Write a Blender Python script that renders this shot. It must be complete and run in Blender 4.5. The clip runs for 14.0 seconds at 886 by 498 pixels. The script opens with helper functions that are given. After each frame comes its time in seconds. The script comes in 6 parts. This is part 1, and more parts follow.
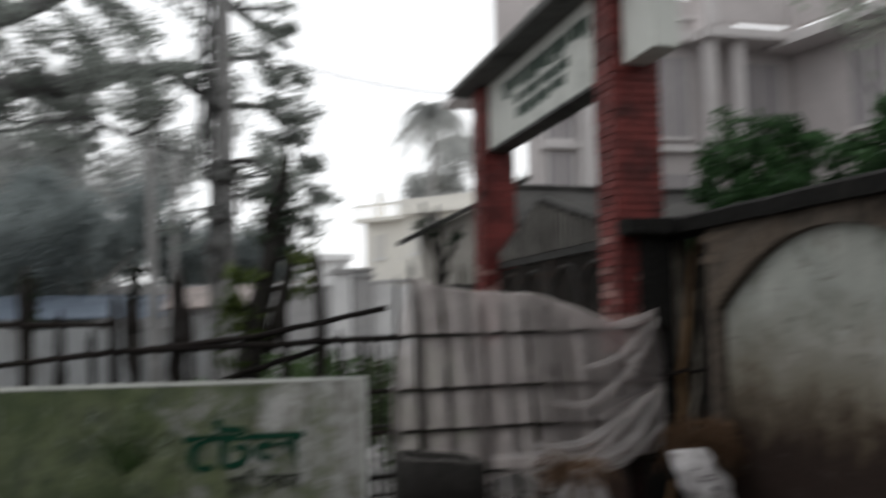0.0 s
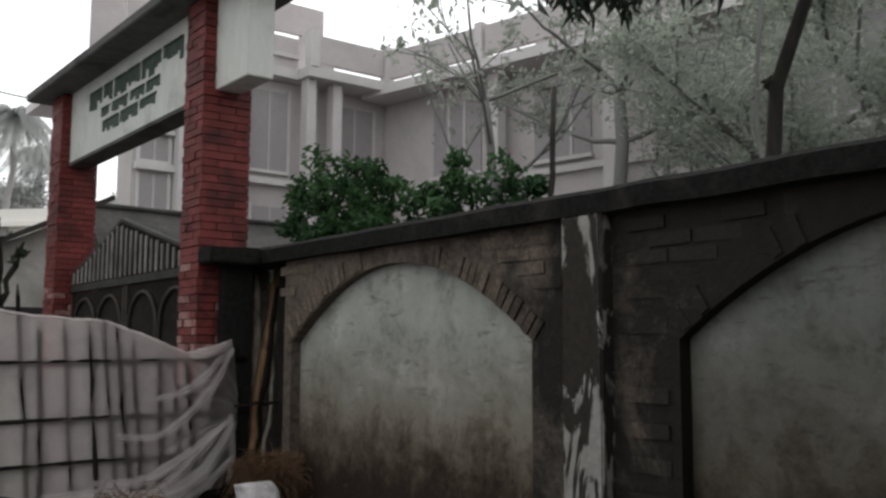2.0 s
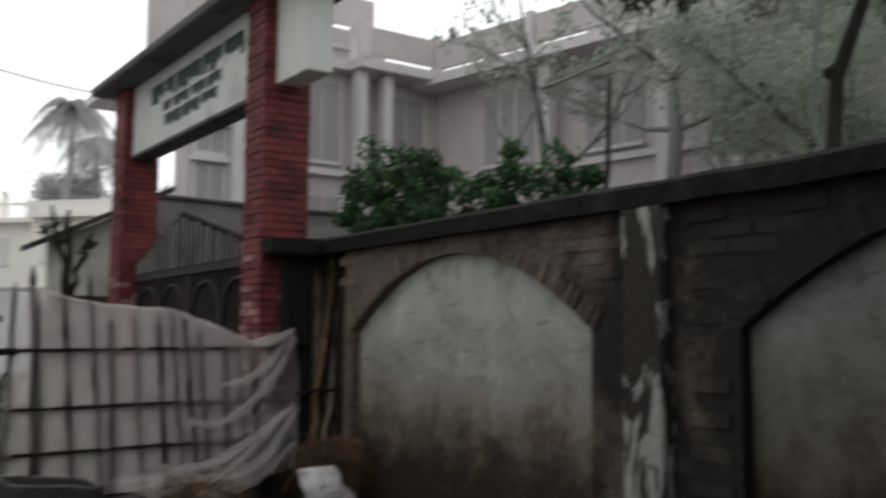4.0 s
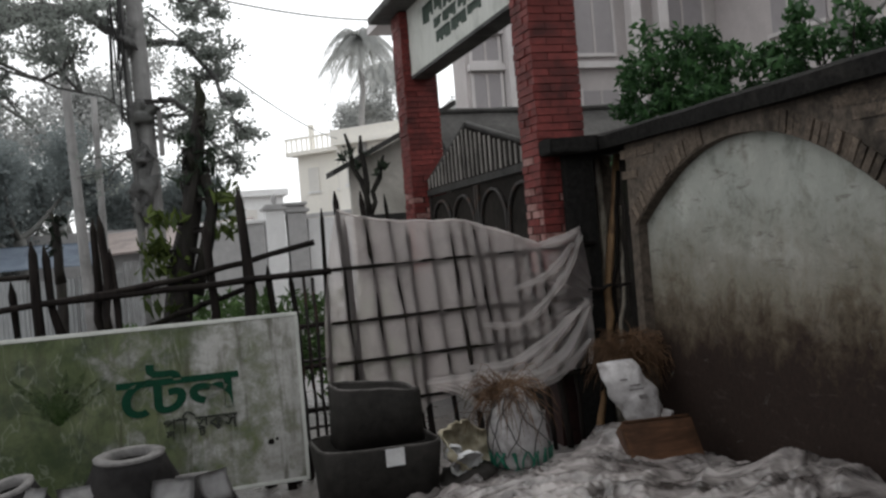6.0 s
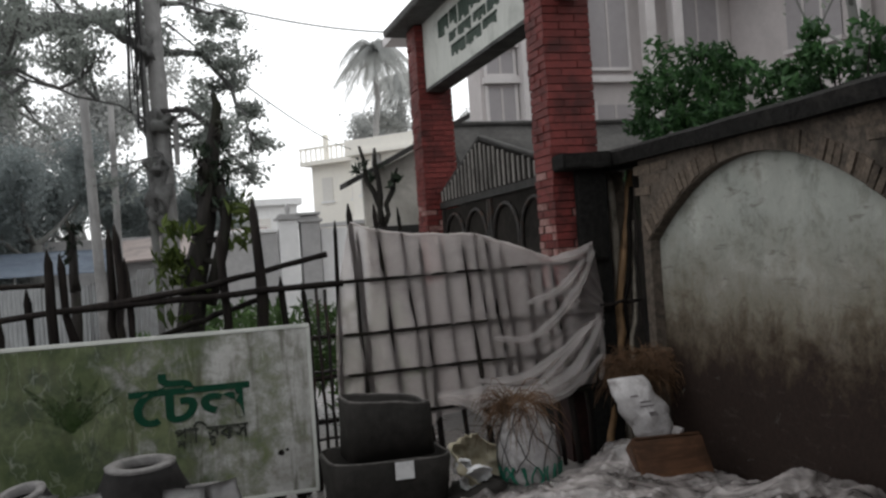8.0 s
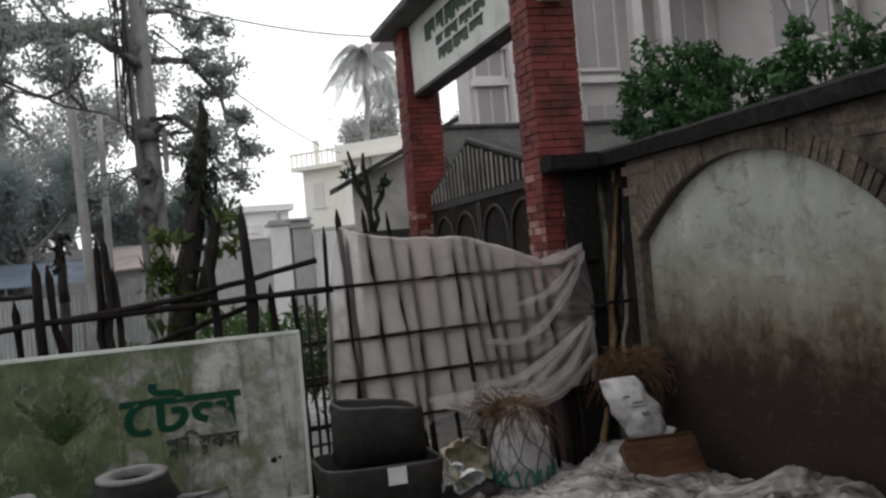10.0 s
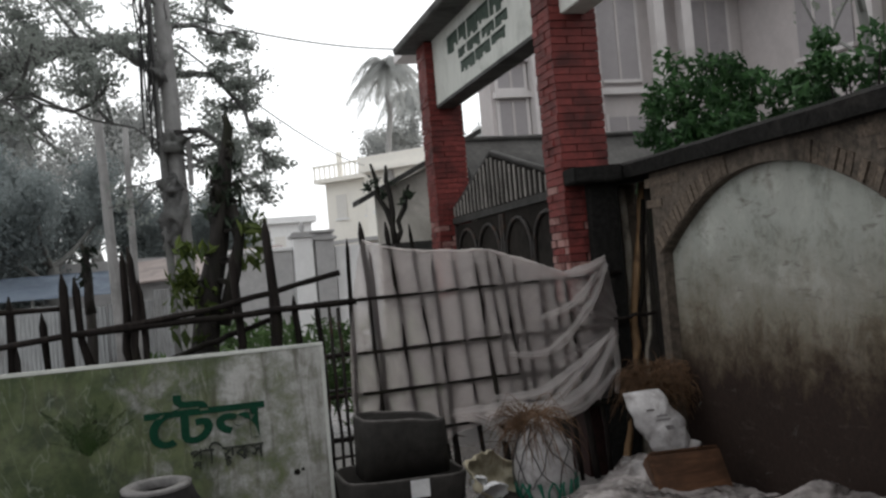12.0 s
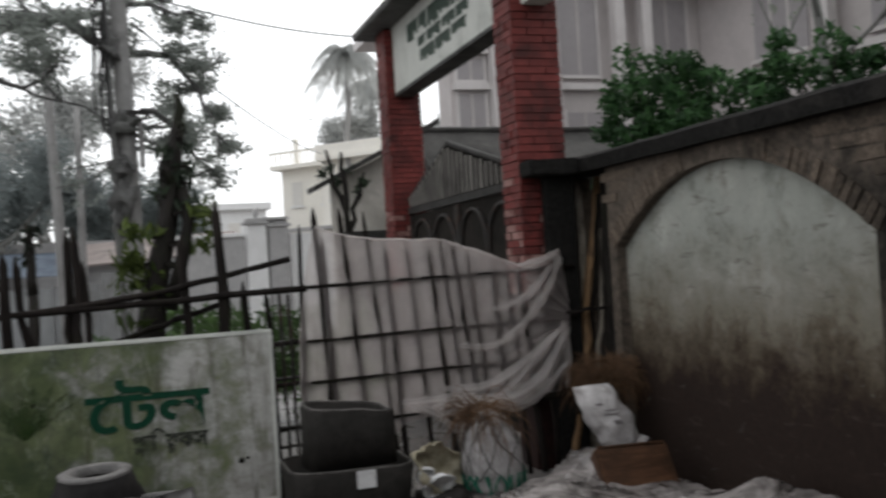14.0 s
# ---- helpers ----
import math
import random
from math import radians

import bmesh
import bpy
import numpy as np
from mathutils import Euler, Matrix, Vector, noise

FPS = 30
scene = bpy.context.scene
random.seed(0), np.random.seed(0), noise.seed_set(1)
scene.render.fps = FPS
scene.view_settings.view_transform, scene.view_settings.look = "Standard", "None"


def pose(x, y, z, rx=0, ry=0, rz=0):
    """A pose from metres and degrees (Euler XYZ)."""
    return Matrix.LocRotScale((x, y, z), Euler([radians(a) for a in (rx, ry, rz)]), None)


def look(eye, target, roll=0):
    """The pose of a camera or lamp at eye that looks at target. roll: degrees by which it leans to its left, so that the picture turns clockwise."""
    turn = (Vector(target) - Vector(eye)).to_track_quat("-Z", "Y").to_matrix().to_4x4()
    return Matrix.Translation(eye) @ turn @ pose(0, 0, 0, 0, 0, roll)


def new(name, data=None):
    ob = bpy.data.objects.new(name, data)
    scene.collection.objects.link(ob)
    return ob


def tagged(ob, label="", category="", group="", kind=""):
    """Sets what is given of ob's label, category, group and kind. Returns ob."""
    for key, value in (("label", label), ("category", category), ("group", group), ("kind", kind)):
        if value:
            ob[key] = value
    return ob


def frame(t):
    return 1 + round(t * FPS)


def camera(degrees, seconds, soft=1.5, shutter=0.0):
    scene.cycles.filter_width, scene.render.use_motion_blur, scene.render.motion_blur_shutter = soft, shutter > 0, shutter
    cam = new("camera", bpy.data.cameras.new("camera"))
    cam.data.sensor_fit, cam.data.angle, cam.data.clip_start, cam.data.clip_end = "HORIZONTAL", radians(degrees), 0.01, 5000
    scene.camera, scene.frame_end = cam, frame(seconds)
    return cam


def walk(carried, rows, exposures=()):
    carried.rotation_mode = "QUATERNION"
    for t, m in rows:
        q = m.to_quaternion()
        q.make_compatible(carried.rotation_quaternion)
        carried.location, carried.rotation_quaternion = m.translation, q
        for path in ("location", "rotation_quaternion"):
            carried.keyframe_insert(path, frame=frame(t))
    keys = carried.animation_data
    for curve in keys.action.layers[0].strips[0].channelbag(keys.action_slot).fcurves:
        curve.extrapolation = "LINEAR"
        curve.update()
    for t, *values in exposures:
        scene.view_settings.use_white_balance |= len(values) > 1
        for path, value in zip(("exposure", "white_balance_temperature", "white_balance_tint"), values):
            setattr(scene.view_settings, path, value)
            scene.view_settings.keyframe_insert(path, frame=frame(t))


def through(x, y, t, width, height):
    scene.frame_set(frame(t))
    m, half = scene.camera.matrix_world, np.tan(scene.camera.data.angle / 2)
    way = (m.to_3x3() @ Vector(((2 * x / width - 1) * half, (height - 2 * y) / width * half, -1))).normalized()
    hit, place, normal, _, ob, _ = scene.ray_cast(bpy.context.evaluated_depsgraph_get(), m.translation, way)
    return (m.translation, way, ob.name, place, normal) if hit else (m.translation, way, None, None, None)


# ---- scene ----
EXPOSURES = [(0.0, -0.12), (0.5, -0.65), (1.0, -0.22), (1.5, 0.03), (4.3, -0.1), (5.0, 0.04), (14.0, 0.04)]
SKY = 0.16
cam = camera(50.31, 14.0, soft=2.5, shutter=0.8)

# seconds, eye x y z, yaw to the left, pitch up, roll
ROWS = [
    (0.0, -0.094, 0.030, 1.487, -13.86, 4.50, -1.06),
    (0.5, -0.038, 0.026, 1.501, -26.96, 7.47, -2.17),
    (1.0, 0.067, 0.086, 1.504, -37.09, 7.03, -2.26),
    (1.5, 0.059, 0.070, 1.492, -38.99, 6.37, -0.08),
    (2.0, 0.044, 0.068, 1.484, -38.07, 6.21, 0.24),
    (2.2, 0.039, 0.061, 1.486, -37.60, 6.06, 0.40),
    (3.8, -0.030, 0.040, 1.490, -36.60, 5.90, 0.40),
    (4.3, -0.100, 0.015, 1.486, -29.94, 4.10, -0.09),
    (4.5, -0.066, 0.004, 1.440, -25.47, 3.09, -1.03),
    (5.0, -0.008, -0.041, 1.504, -17.61, -0.10, -4.46),
    (5.5, -0.016, -0.019, 1.504, -15.95, 0.52, -4.64),
    (6.0, -0.003, -0.006, 1.494, -17.31, -0.11, -4.68),
    (6.5, 0.005, -0.028, 1.511, -16.79, 0.36, -4.61),
    (7.0, -0.006, -0.028, 1.500, -16.47, 0.56, -4.18),
    (7.5, -0.009, -0.027, 1.508, -16.56, 0.61, -3.82),
    (10.0, 0.021, -0.023, 1.517, -17.03, 0.75, -4.94),
    (10.5, 0.011, -0.025, 1.517, -17.05, 0.89, -5.08),
    (11.0, 0.010, -0.036, 1.513, -16.86, 1.08, -4.71),
    (11.5, 0.015, -0.033, 1.514, -16.37, 1.37, -4.49),
    (12.0, 0.015, -0.030, 1.523, -15.75, 1.56, -4.93),
    (12.5, -0.002, -0.035, 1.508, -15.40, 1.88, -4.63),
    (13.0, 0.004, -0.034, 1.518, -15.11, 1.64, -4.04),
    (13.5, 0.025, -0.015, 1.503, -15.38, 1.26, -3.64),
    (14.0, 0.046, 0.027, 1.508, -18.40, 0.87, -3.44),
]


def standing(x, y, z, yaw, pitch, roll):
    a, b = radians(yaw), radians(pitch)
    ahead = Vector((-math.sin(a) * math.cos(b), math.cos(a) * math.cos(b), math.sin(b)))
    return look((x, y, z), Vector((x, y, z)) + ahead, roll)


walk(cam, [(r[0], standing(*r[1:])) for r in ROWS], EXPOSURES)

# ---- world and light: heavy overcast rain sky ----
world = bpy.data.worlds.new("overcast")
scene.world = world
world.use_nodes = True
wn = world.node_tree
wn.nodes.clear()
sky = wn.nodes.new("ShaderNodeTexSky")
sky.sky_type, sky.sun_disc = "NISHITA", False
sky.sun_elevation, sky.sun_rotation = radians(52), radians(20)
sky.air_density, sky.dust_density, sky.ozone_density = 1.0, 2.0, 1.0
grey = wn.nodes.new("ShaderNodeHueSaturation")
grey.inputs["Saturation"].default_value = 0.12
cloud = wn.nodes.new("ShaderNodeMix")
cloud.data_type = "RGBA"
cloud.inputs[0].default_value = 0.72
cloud.inputs[7].default_value = (8.6, 8.75, 8.9, 1)
back = wn.nodes.new("ShaderNodeBackground")
back.inputs["Strength"].default_value = SKY
wout = wn.nodes.new("ShaderNodeOutputWorld")
wn.links.new(sky.outputs[0], grey.inputs["Color"])
wn.links.new(grey.outputs[0], cloud.inputs[6])
wn.links.new(cloud.outputs[2], back.inputs["Color"])
wn.links.new(back.outputs[0], wout.inputs[0])

sun_data = bpy.data.lights.new("sun", "SUN")
sun_data.energy, sun_data.angle, sun_data.color = 0.6, radians(40), (1.0, 0.965, 0.91)
sun = new("sun", sun_data)
sun.matrix_world = look((4, 8, 12), (1.0, 3.0, 0))


# ---- materials ----
def nodes_of(name):
    m = bpy.data.materials.new(name)
    m.use_nodes = True
    t = m.node_tree
    return m, t, t.nodes["Principled BSDF"]


def noise_node(t, scale, detail=6.0, rough=0.6, distort=0.0, stretch=None, world_space=False):
    co = t.nodes.new("ShaderNodeTexCoord")
    n = t.nodes.new("ShaderNodeTexNoise")
    n.inputs["Scale"].default_value = scale
    n.inputs["Detail"].default_value = detail
    n.inputs["Roughness"].default_value = rough
    n.inputs["Distortion"].default_value = distort
    src = co.outputs["Object"]
    if world_space:
        src = t.nodes.new("ShaderNodeNewGeometry").outputs["Position"]
    if stretch:
        mp = t.nodes.new("ShaderNodeMapping")
        mp.inputs["Scale"].default_value = stretch
        t.links.new(src, mp.inputs[0])
        src = mp.outputs[0]
    t.links.new(src, n.inputs["Vector"])
    return n.outputs["Fac"]


def ramp(t, fac, stops):
    r = t.nodes.new("ShaderNodeValToRGB")
    el = r.color_ramp.elements
    while len(el) < len(stops):
        el.new(0.5)
    for e, (p, c) in zip(el, stops):
        e.position = p
        e.color = (*c, 1) if len(c) == 3 else c
    t.links.new(fac, r.inputs[0])
    return r.outputs[0]


def mix(t, fac, a, b, mode="MIX"):
    m = t.nodes.new("ShaderNodeMix")
    m.data_type, m.blend_type = "RGBA", mode
    for sock, val in ((m.inputs[0], fac), (m.inputs[6], a), (m.inputs[7], b)):
        if isinstance(val, (int, float)):
            sock.default_value = val
        elif isinstance(val, tuple):
            sock.default_value = (*val, 1)
        else:
            t.links.new(val, sock)
    return m.outputs[2]


def value(t, op, a, b=0.0):
    n = t.nodes.new("ShaderNodeMath")
    n.operation = op
    for sock, val in zip(n.inputs, (a, b)):
        if isinstance(val, (int, float)):
            sock.default_value = val
        else:
            t.links.new(val, sock)
    return n.outputs[0]


def bump(t, b, height, strength=0.3, distance=0.01):
    n = t.nodes.new("ShaderNodeBump")
    n.inputs["Strength"].default_value, n.inputs["Distance"].default_value = strength, distance
    t.links.new(height, n.inputs["Height"])
    t.links.new(n.outputs[0], b.inputs["Normal"])


def worn(name, light, dark, stain, fine=40.0, coarse=2.5, rough=0.6, stained=0.5, relief=0.3, distance=0.01, stretch=None, vary=0.0, metal=0.0, gloss=0.16):
    """A surface with fine grain between two colours and broad stains of a third."""
    m, t, b = nodes_of(name)
    g = noise_node(t, fine, 8, 0.65, 0.2, stretch)
    c = ramp(t, g, [(0.3, dark), (0.7, light)])
    s = noise_node(t, coarse, 7, 0.65, 0.6, world_space=True)
    lo = 0.62 - 0.3 * stained
    k = ramp(t, s, [(lo, (0, 0, 0)), (lo + 0.22, (1, 1, 1))])
    c = mix(t, k, c, stain)
    if vary:
        info = t.nodes.new("ShaderNodeObjectInfo")
        v = value(t, "ADD", value(t, "MULTIPLY", info.outputs["Random"], 2 * vary), 1 - vary)
        hs = t.nodes.new("ShaderNodeHueSaturation")
        t.links.new(v, hs.inputs["Value"])
        t.links.new(c, hs.inputs["Color"])
        c = hs.outputs[0]
    t.links.new(c, b.inputs["Base Color"])
    r = value(t, "ADD", value(t, "MULTIPLY", s, 0.35), rough - 0.17)
    t.links.new(r, b.inputs["Roughness"])
    b.inputs["Metallic"].default_value = metal
    b.inputs["Specular IOR Level"].default_value = gloss
    if relief:
        bump(t, b, g, relief, distance)
    return m


def leafy(name, light, dark, through=0.3):
    m, t, b = nodes_of(name)
    geo = t.nodes.new("ShaderNodeNewGeometry")
    c = ramp(t, geo.outputs["Random Per Island"], [(0.0, dark), (1.0, light)])
    n = noise_node(t, 0.9, 3, 0.5, world_space=True)
    c = mix(t, ramp(t, n, [(0.4, (0, 0, 0)), (0.7, (1, 1, 1))]), c, tuple(0.75 * v for v in dark))
    t.links.new(c, b.inputs["Base Color"])
    b.inputs["Roughness"].default_value = 0.55
    b.inputs["Specular IOR Level"].default_value = 0.2
    tr = t.nodes.new("ShaderNodeBsdfTranslucent")
    t.links.new(c, tr.inputs[0])
    mx = t.nodes.new("ShaderNodeMixShader")
    mx.inputs[0].default_value = through
    t.links.new(b.outputs[0], mx.inputs[1])
    t.links.new(tr.outputs[0], mx.inputs[2])
    t.links.new(mx.outputs[0], t.nodes["Material Output"].inputs[0])
    return m


M_GROUND = worn("wet_mud", (0.23, 0.21, 0.20), (0.11, 0.10, 0.094), (0.15, 0.148, 0.145), 25, 0.8, 0.28, 0.6, 0.5, 0.02, gloss=0.5)


def mossy(name, light, dark, black, fine=22.0, relief=0.8, vary=0.0):
    """Old wall surface: brown where the plaster is thin, black with moss; shade over the southern bays is painted in as
    well.
    """
    m, t, b = nodes_of(name)
    g = noise_node(t, fine, 8, 0.68, 0.2, world_space=True)
    s = noise_node(t, 2.4, 8, 0.68, 0.5, world_space=True)
    geo = t.nodes.new("ShaderNodeNewGeometry")
    sep = t.nodes.new("ShaderNodeSeparateXYZ")
    t.links.new(geo.outputs["Position"], sep.inputs[0])
    c = ramp(t, g, [(0.32, dark), (0.68, light)])
    # moss black deepens with y, which also paints the shade of the southern bays
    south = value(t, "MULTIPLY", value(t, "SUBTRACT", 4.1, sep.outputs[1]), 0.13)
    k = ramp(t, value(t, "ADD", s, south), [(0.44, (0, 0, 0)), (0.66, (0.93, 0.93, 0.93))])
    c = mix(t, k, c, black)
    if vary:
        info = t.nodes.new("ShaderNodeObjectInfo")
        v = value(t, "ADD", value(t, "MULTIPLY", info.outputs["Random"], 2 * vary), 1 - vary)
        hs = t.nodes.new("ShaderNodeHueSaturation")
        t.links.new(v, hs.inputs["Value"])
        t.links.new(c, hs.inputs["Color"])
        c = hs.outputs[0]
    t.links.new(c, b.inputs["Base Color"])
    b.inputs["Roughness"].default_value = 0.8
    b.inputs["Specular IOR Level"].default_value = 0.15
    bump(t, b, g, relief, 0.02)
    return m


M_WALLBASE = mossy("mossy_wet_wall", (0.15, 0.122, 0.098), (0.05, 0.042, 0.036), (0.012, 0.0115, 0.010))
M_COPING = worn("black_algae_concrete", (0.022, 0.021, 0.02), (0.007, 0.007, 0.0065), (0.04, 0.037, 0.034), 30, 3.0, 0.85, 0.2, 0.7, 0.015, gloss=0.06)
M_WALLBRICK = mossy("weathered_brick", (0.18, 0.142, 0.11), (0.065, 0.052, 0.043), (0.016, 0.015, 0.013), 45.0, 0.6, 0.22)
M_BRICK = worn("red_brick", (0.205, 0.045, 0.04), (0.105, 0.024, 0.022), (0.055, 0.018, 0.017), 38, 3.4, 0.5, 0.62, 0.7, 0.006, vary=0.2)
M_BRICKPALE = worn("chipped_brick", (0.36, 0.23, 0.21), (0.20, 0.09, 0.08), (0.13, 0.05, 0.045), 30, 9, 0.7, 0.5, 0.6, 0.006, vary=0.2)
M_MORTAR = worn("red_mortar", (0.04, 0.018, 0.016), (0.018, 0.010, 0.009), (0.014, 0.010, 0.009), 50, 2.0, 0.8, 0.4, 0.4, 0.004)
M_SIGNWHITE = worn("gate_white_plaster", (0.60, 0.61, 0.575), (0.51, 0.52, 0.485), (0.38, 0.39, 0.365), 20, 2.5, 0.5, 0.35, 0.15, 0.004, (1, 1, 0.25))
M_SLAB = worn("dark_concrete", (0.13, 0.13, 0.125), (0.06, 0.06, 0.058), (0.045, 0.045, 0.043), 25, 2.5, 0.6, 0.5, 0.4, 0.008)
M_LETTER = worn("dark_green_letter", (0.06, 0.085, 0.068), (0.035, 0.055, 0.043), (0.13, 0.15, 0.13), 40, 6, 0.5, 0.2, 0.1, 0.002)
M_GREENPAINT = worn("green_lettering", (0.008, 0.055, 0.03), (0.006, 0.034, 0.02), (0.025, 0.05, 0.03), 30, 8, 0.4, 0.25, 0.1, 0.001)
M_GREYPAINT = worn("grey_lettering", (0.05, 0.055, 0.045), (0.028, 0.03, 0.026), (0.07, 0.075, 0.055), 30, 9, 0.5, 0.3, 0.1, 0.001)
M_STAKE = worn("wet_black_wood", (0.022, 0.018, 0.016), (0.006, 0.005, 0.005), (0.014, 0.013, 0.009), 30, 4, 0.7, 0.4, 0.9, 0.012, (1, 1, 0.15), vary=0.3, gloss=0.07)
M_IRON = worn("dark_iron", (0.04, 0.036, 0.034), (0.016, 0.015, 0.014), (0.075, 0.04, 0.026), 50, 6, 0.5, 0.3, 0.3, 0.003)
M_BAMBOO = worn("wet_bamboo", (0.30, 0.19, 0.10), (0.17, 0.10, 0.055), (0.10, 0.06, 0.035), 30, 5, 0.45, 0.4, 0.4, 0.005, (1, 1, 0.1))
M_PALEPOLE = worn("bleached_pole", (0.42, 0.38, 0.32), (0.26, 0.23, 0.19), (0.10, 0.085, 0.07), 25, 6, 0.6, 0.5, 0.4, 0.005, (1, 1, 0.15))
M_TUB = worn("black_rubber", (0.028, 0.026, 0.024), (0.014, 0.013, 0.012), (0.042, 0.038, 0.035), 18, 3, 0.6, 0.35, 0.25, 0.006, gloss=0.08)
M_POTRIM = worn("grey_pot_rim", (0.19, 0.183, 0.18), (0.115, 0.11, 0.108), (0.075, 0.072, 0.07), 25, 4, 0.5, 0.35, 0.3, 0.005)
M_PAPER = worn("wet_paper", (0.66, 0.66, 0.66), (0.52, 0.52, 0.53), (0.38, 0.38, 0.38), 15, 6, 0.5, 0.3, 0.2, 0.004)
M_SACK = worn("white_woven_sack", (0.62, 0.60, 0.60), (0.40, 0.38, 0.38), (0.24, 0.21, 0.20), 12, 7, 0.45, 0.36, 0.8, 0.025)
M_PRINT = worn("faded_print", (0.30, 0.27, 0.28), (0.20, 0.18, 0.18), (0.45, 0.43, 0.43), 20, 10, 0.5, 0.4, 0.2, 0.003)
M_WOOD = worn("wet_brown_wood", (0.115, 0.058, 0.033), (0.045, 0.023, 0.014), (0.024, 0.014, 0.009), 26, 3, 0.35, 0.45, 0.5, 0.005, (0.15, 1, 1))
M_STRAW = worn("wet_straw", (0.15, 0.088, 0.05), (0.06, 0.034, 0.02), (0.028, 0.018, 0.012), 20, 5, 0.6, 0.4, 0.3, 0.004, vary=0.3)
M_SHELL = worn("pale_husk", (0.50, 0.46, 0.36), (0.30, 0.265, 0.18), (0.15, 0.115, 0.07), 18, 7, 0.5, 0.35, 0.5, 0.006)
M_GREENNET = worn("green_net", (0.03, 0.20, 0.13), (0.02, 0.12, 0.08), (0.03, 0.10, 0.07), 30, 6, 0.5, 0.3, 0.0)
M_DARKNET = worn("dark_net", (0.09, 0.085, 0.085), (0.04, 0.04, 0.04), (0.06, 0.055, 0.05), 30, 6, 0.5, 0.3, 0.0)
M_BARK = worn("wet_bark", (0.03, 0.026, 0.023), (0.008, 0.007, 0.0065), (0.02, 0.024, 0.012), 20, 3, 0.7, 0.35, 1.0, 0.02, (1, 1, 0.25))
# bark greyed so that rain haze lies in its colour
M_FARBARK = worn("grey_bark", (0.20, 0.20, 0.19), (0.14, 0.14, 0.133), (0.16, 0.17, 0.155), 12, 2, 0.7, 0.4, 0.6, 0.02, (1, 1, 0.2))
M_POLE = worn("grey_concrete_pole", (0.30, 0.295, 0.29), (0.20, 0.197, 0.195), (0.15, 0.148, 0.145), 12, 1.6, 0.6, 0.4, 0.3, 0.008, (1, 1, 0.2))
# school tones set pale and close together: haze painted into wall, trim and windows
M_HOUSEWALL = worn("haze_paled_plaster", (0.53, 0.49, 0.485), (0.475, 0.44, 0.435), (0.42, 0.39, 0.385), 8, 0.6, 0.6, 0.4, 0.2, 0.01)
M_HOUSEPALE = worn("haze_paled_concrete", (0.62, 0.59, 0.585), (0.565, 0.535, 0.53), (0.50, 0.47, 0.465), 8, 0.8, 0.5, 0.35, 0.15, 0.01)
M_HOUSEDARK = worn("haze_paled_dark", (0.36, 0.34, 0.345), (0.31, 0.29, 0.30), (0.33, 0.31, 0.315), 6, 1.0, 0.4, 0.4, 0.1, 0.01)
M_SHEDWALL = worn("grey_shed_wall", (0.34, 0.33, 0.31), (0.24, 0.235, 0.22), (0.17, 0.165, 0.155), 14, 1.2, 0.6, 0.4, 0.3, 0.01)
M_SHEDROOF = worn("blackened_roof", (0.055, 0.052, 0.049), (0.026, 0.025, 0.024), (0.02, 0.02, 0.019), 14, 1.5, 0.6, 0.5, 0.5, 0.01)
# near black painted where deep shade falls; the board's chipped spots share it
M_SHEDDARK = worn("shade_and_chip_black", (0.030, 0.026, 0.023), (0.014, 0.0125, 0.011), (0.011, 0.010, 0.009), 14, 1.5, 0.8, 0.4, 0.3, 0.01, gloss=0.06)
M_SLAT = worn("weathered_slat", (0.27, 0.255, 0.235), (0.16, 0.15, 0.14), (0.10, 0.095, 0.088), 25, 3, 0.6, 0.4, 0.4, 0.005, (1, 1, 0.2), vary=0.25)
# far cream and white lifted so the colour itself carries the rain haze
M_CREAM = worn("haze_paled_cream", (0.90, 0.87, 0.80), (0.85, 0.82, 0.76), (0.80, 0.775, 0.73), 5, 0.4, 0.6, 0.35, 0.1, 0.01)
M_FARWHITE = worn("far_whitewash", (0.84, 0.84, 0.84), (0.76, 0.76, 0.76), (0.68, 0.68, 0.68), 5, 0.5, 0.6, 0.4, 0.1, 0.01)
M_FARGREY = worn("far_grey_wall", (0.46, 0.455, 0.455), (0.36, 0.355, 0.355), (0.30, 0.295, 0.29), 6, 0.6, 0.6, 0.4, 0.2, 0.01)
M_TIN = worn("grey_tin", (0.36, 0.37, 0.375), (0.25, 0.26, 0.265), (0.19, 0.185, 0.18), 12, 0.9, 0.5, 0.45, 0.2, 0.01, (1, 1, 0.2), vary=0.15)
M_BLUETARP = worn("pale_blue_tarpaulin", (0.28, 0.33, 0.40), (0.21, 0.255, 0.32), (0.17, 0.20, 0.25), 8, 1.2, 0.4, 0.4, 0.3, 0.01)
M_BROWNROOF = worn("rusty_roof", (0.28, 0.235, 0.22), (0.20, 0.17, 0.16), (0.16, 0.14, 0.135), 10, 1.0, 0.6, 0.4, 0.2, 0.01)
M_CABLE = worn("black_cable", (0.05, 0.05, 0.05), (0.03, 0.03, 0.03), (0.04, 0.04, 0.04), 20, 2, 0.6, 0.3, 0.0)

M_NETBAG = worn("grimy_sack", (0.52, 0.50, 0.50), (0.28, 0.265, 0.265), (0.12, 0.11, 0.105), 9, 7, 0.5, 0.4, 0.6, 0.02)
M_POT = worn("black_pot", (0.018, 0.017, 0.017), (0.009, 0.008, 0.008), (0.028, 0.026, 0.025), 18, 4, 0.6, 0.35, 0.3, 0.006, gloss=0.08)
M_CARD = worn("wet_card", (0.40, 0.395, 0.395), (0.30, 0.295, 0.295), (0.20, 0.195, 0.19), 15, 6, 0.5, 0.3, 0.2, 0.004)
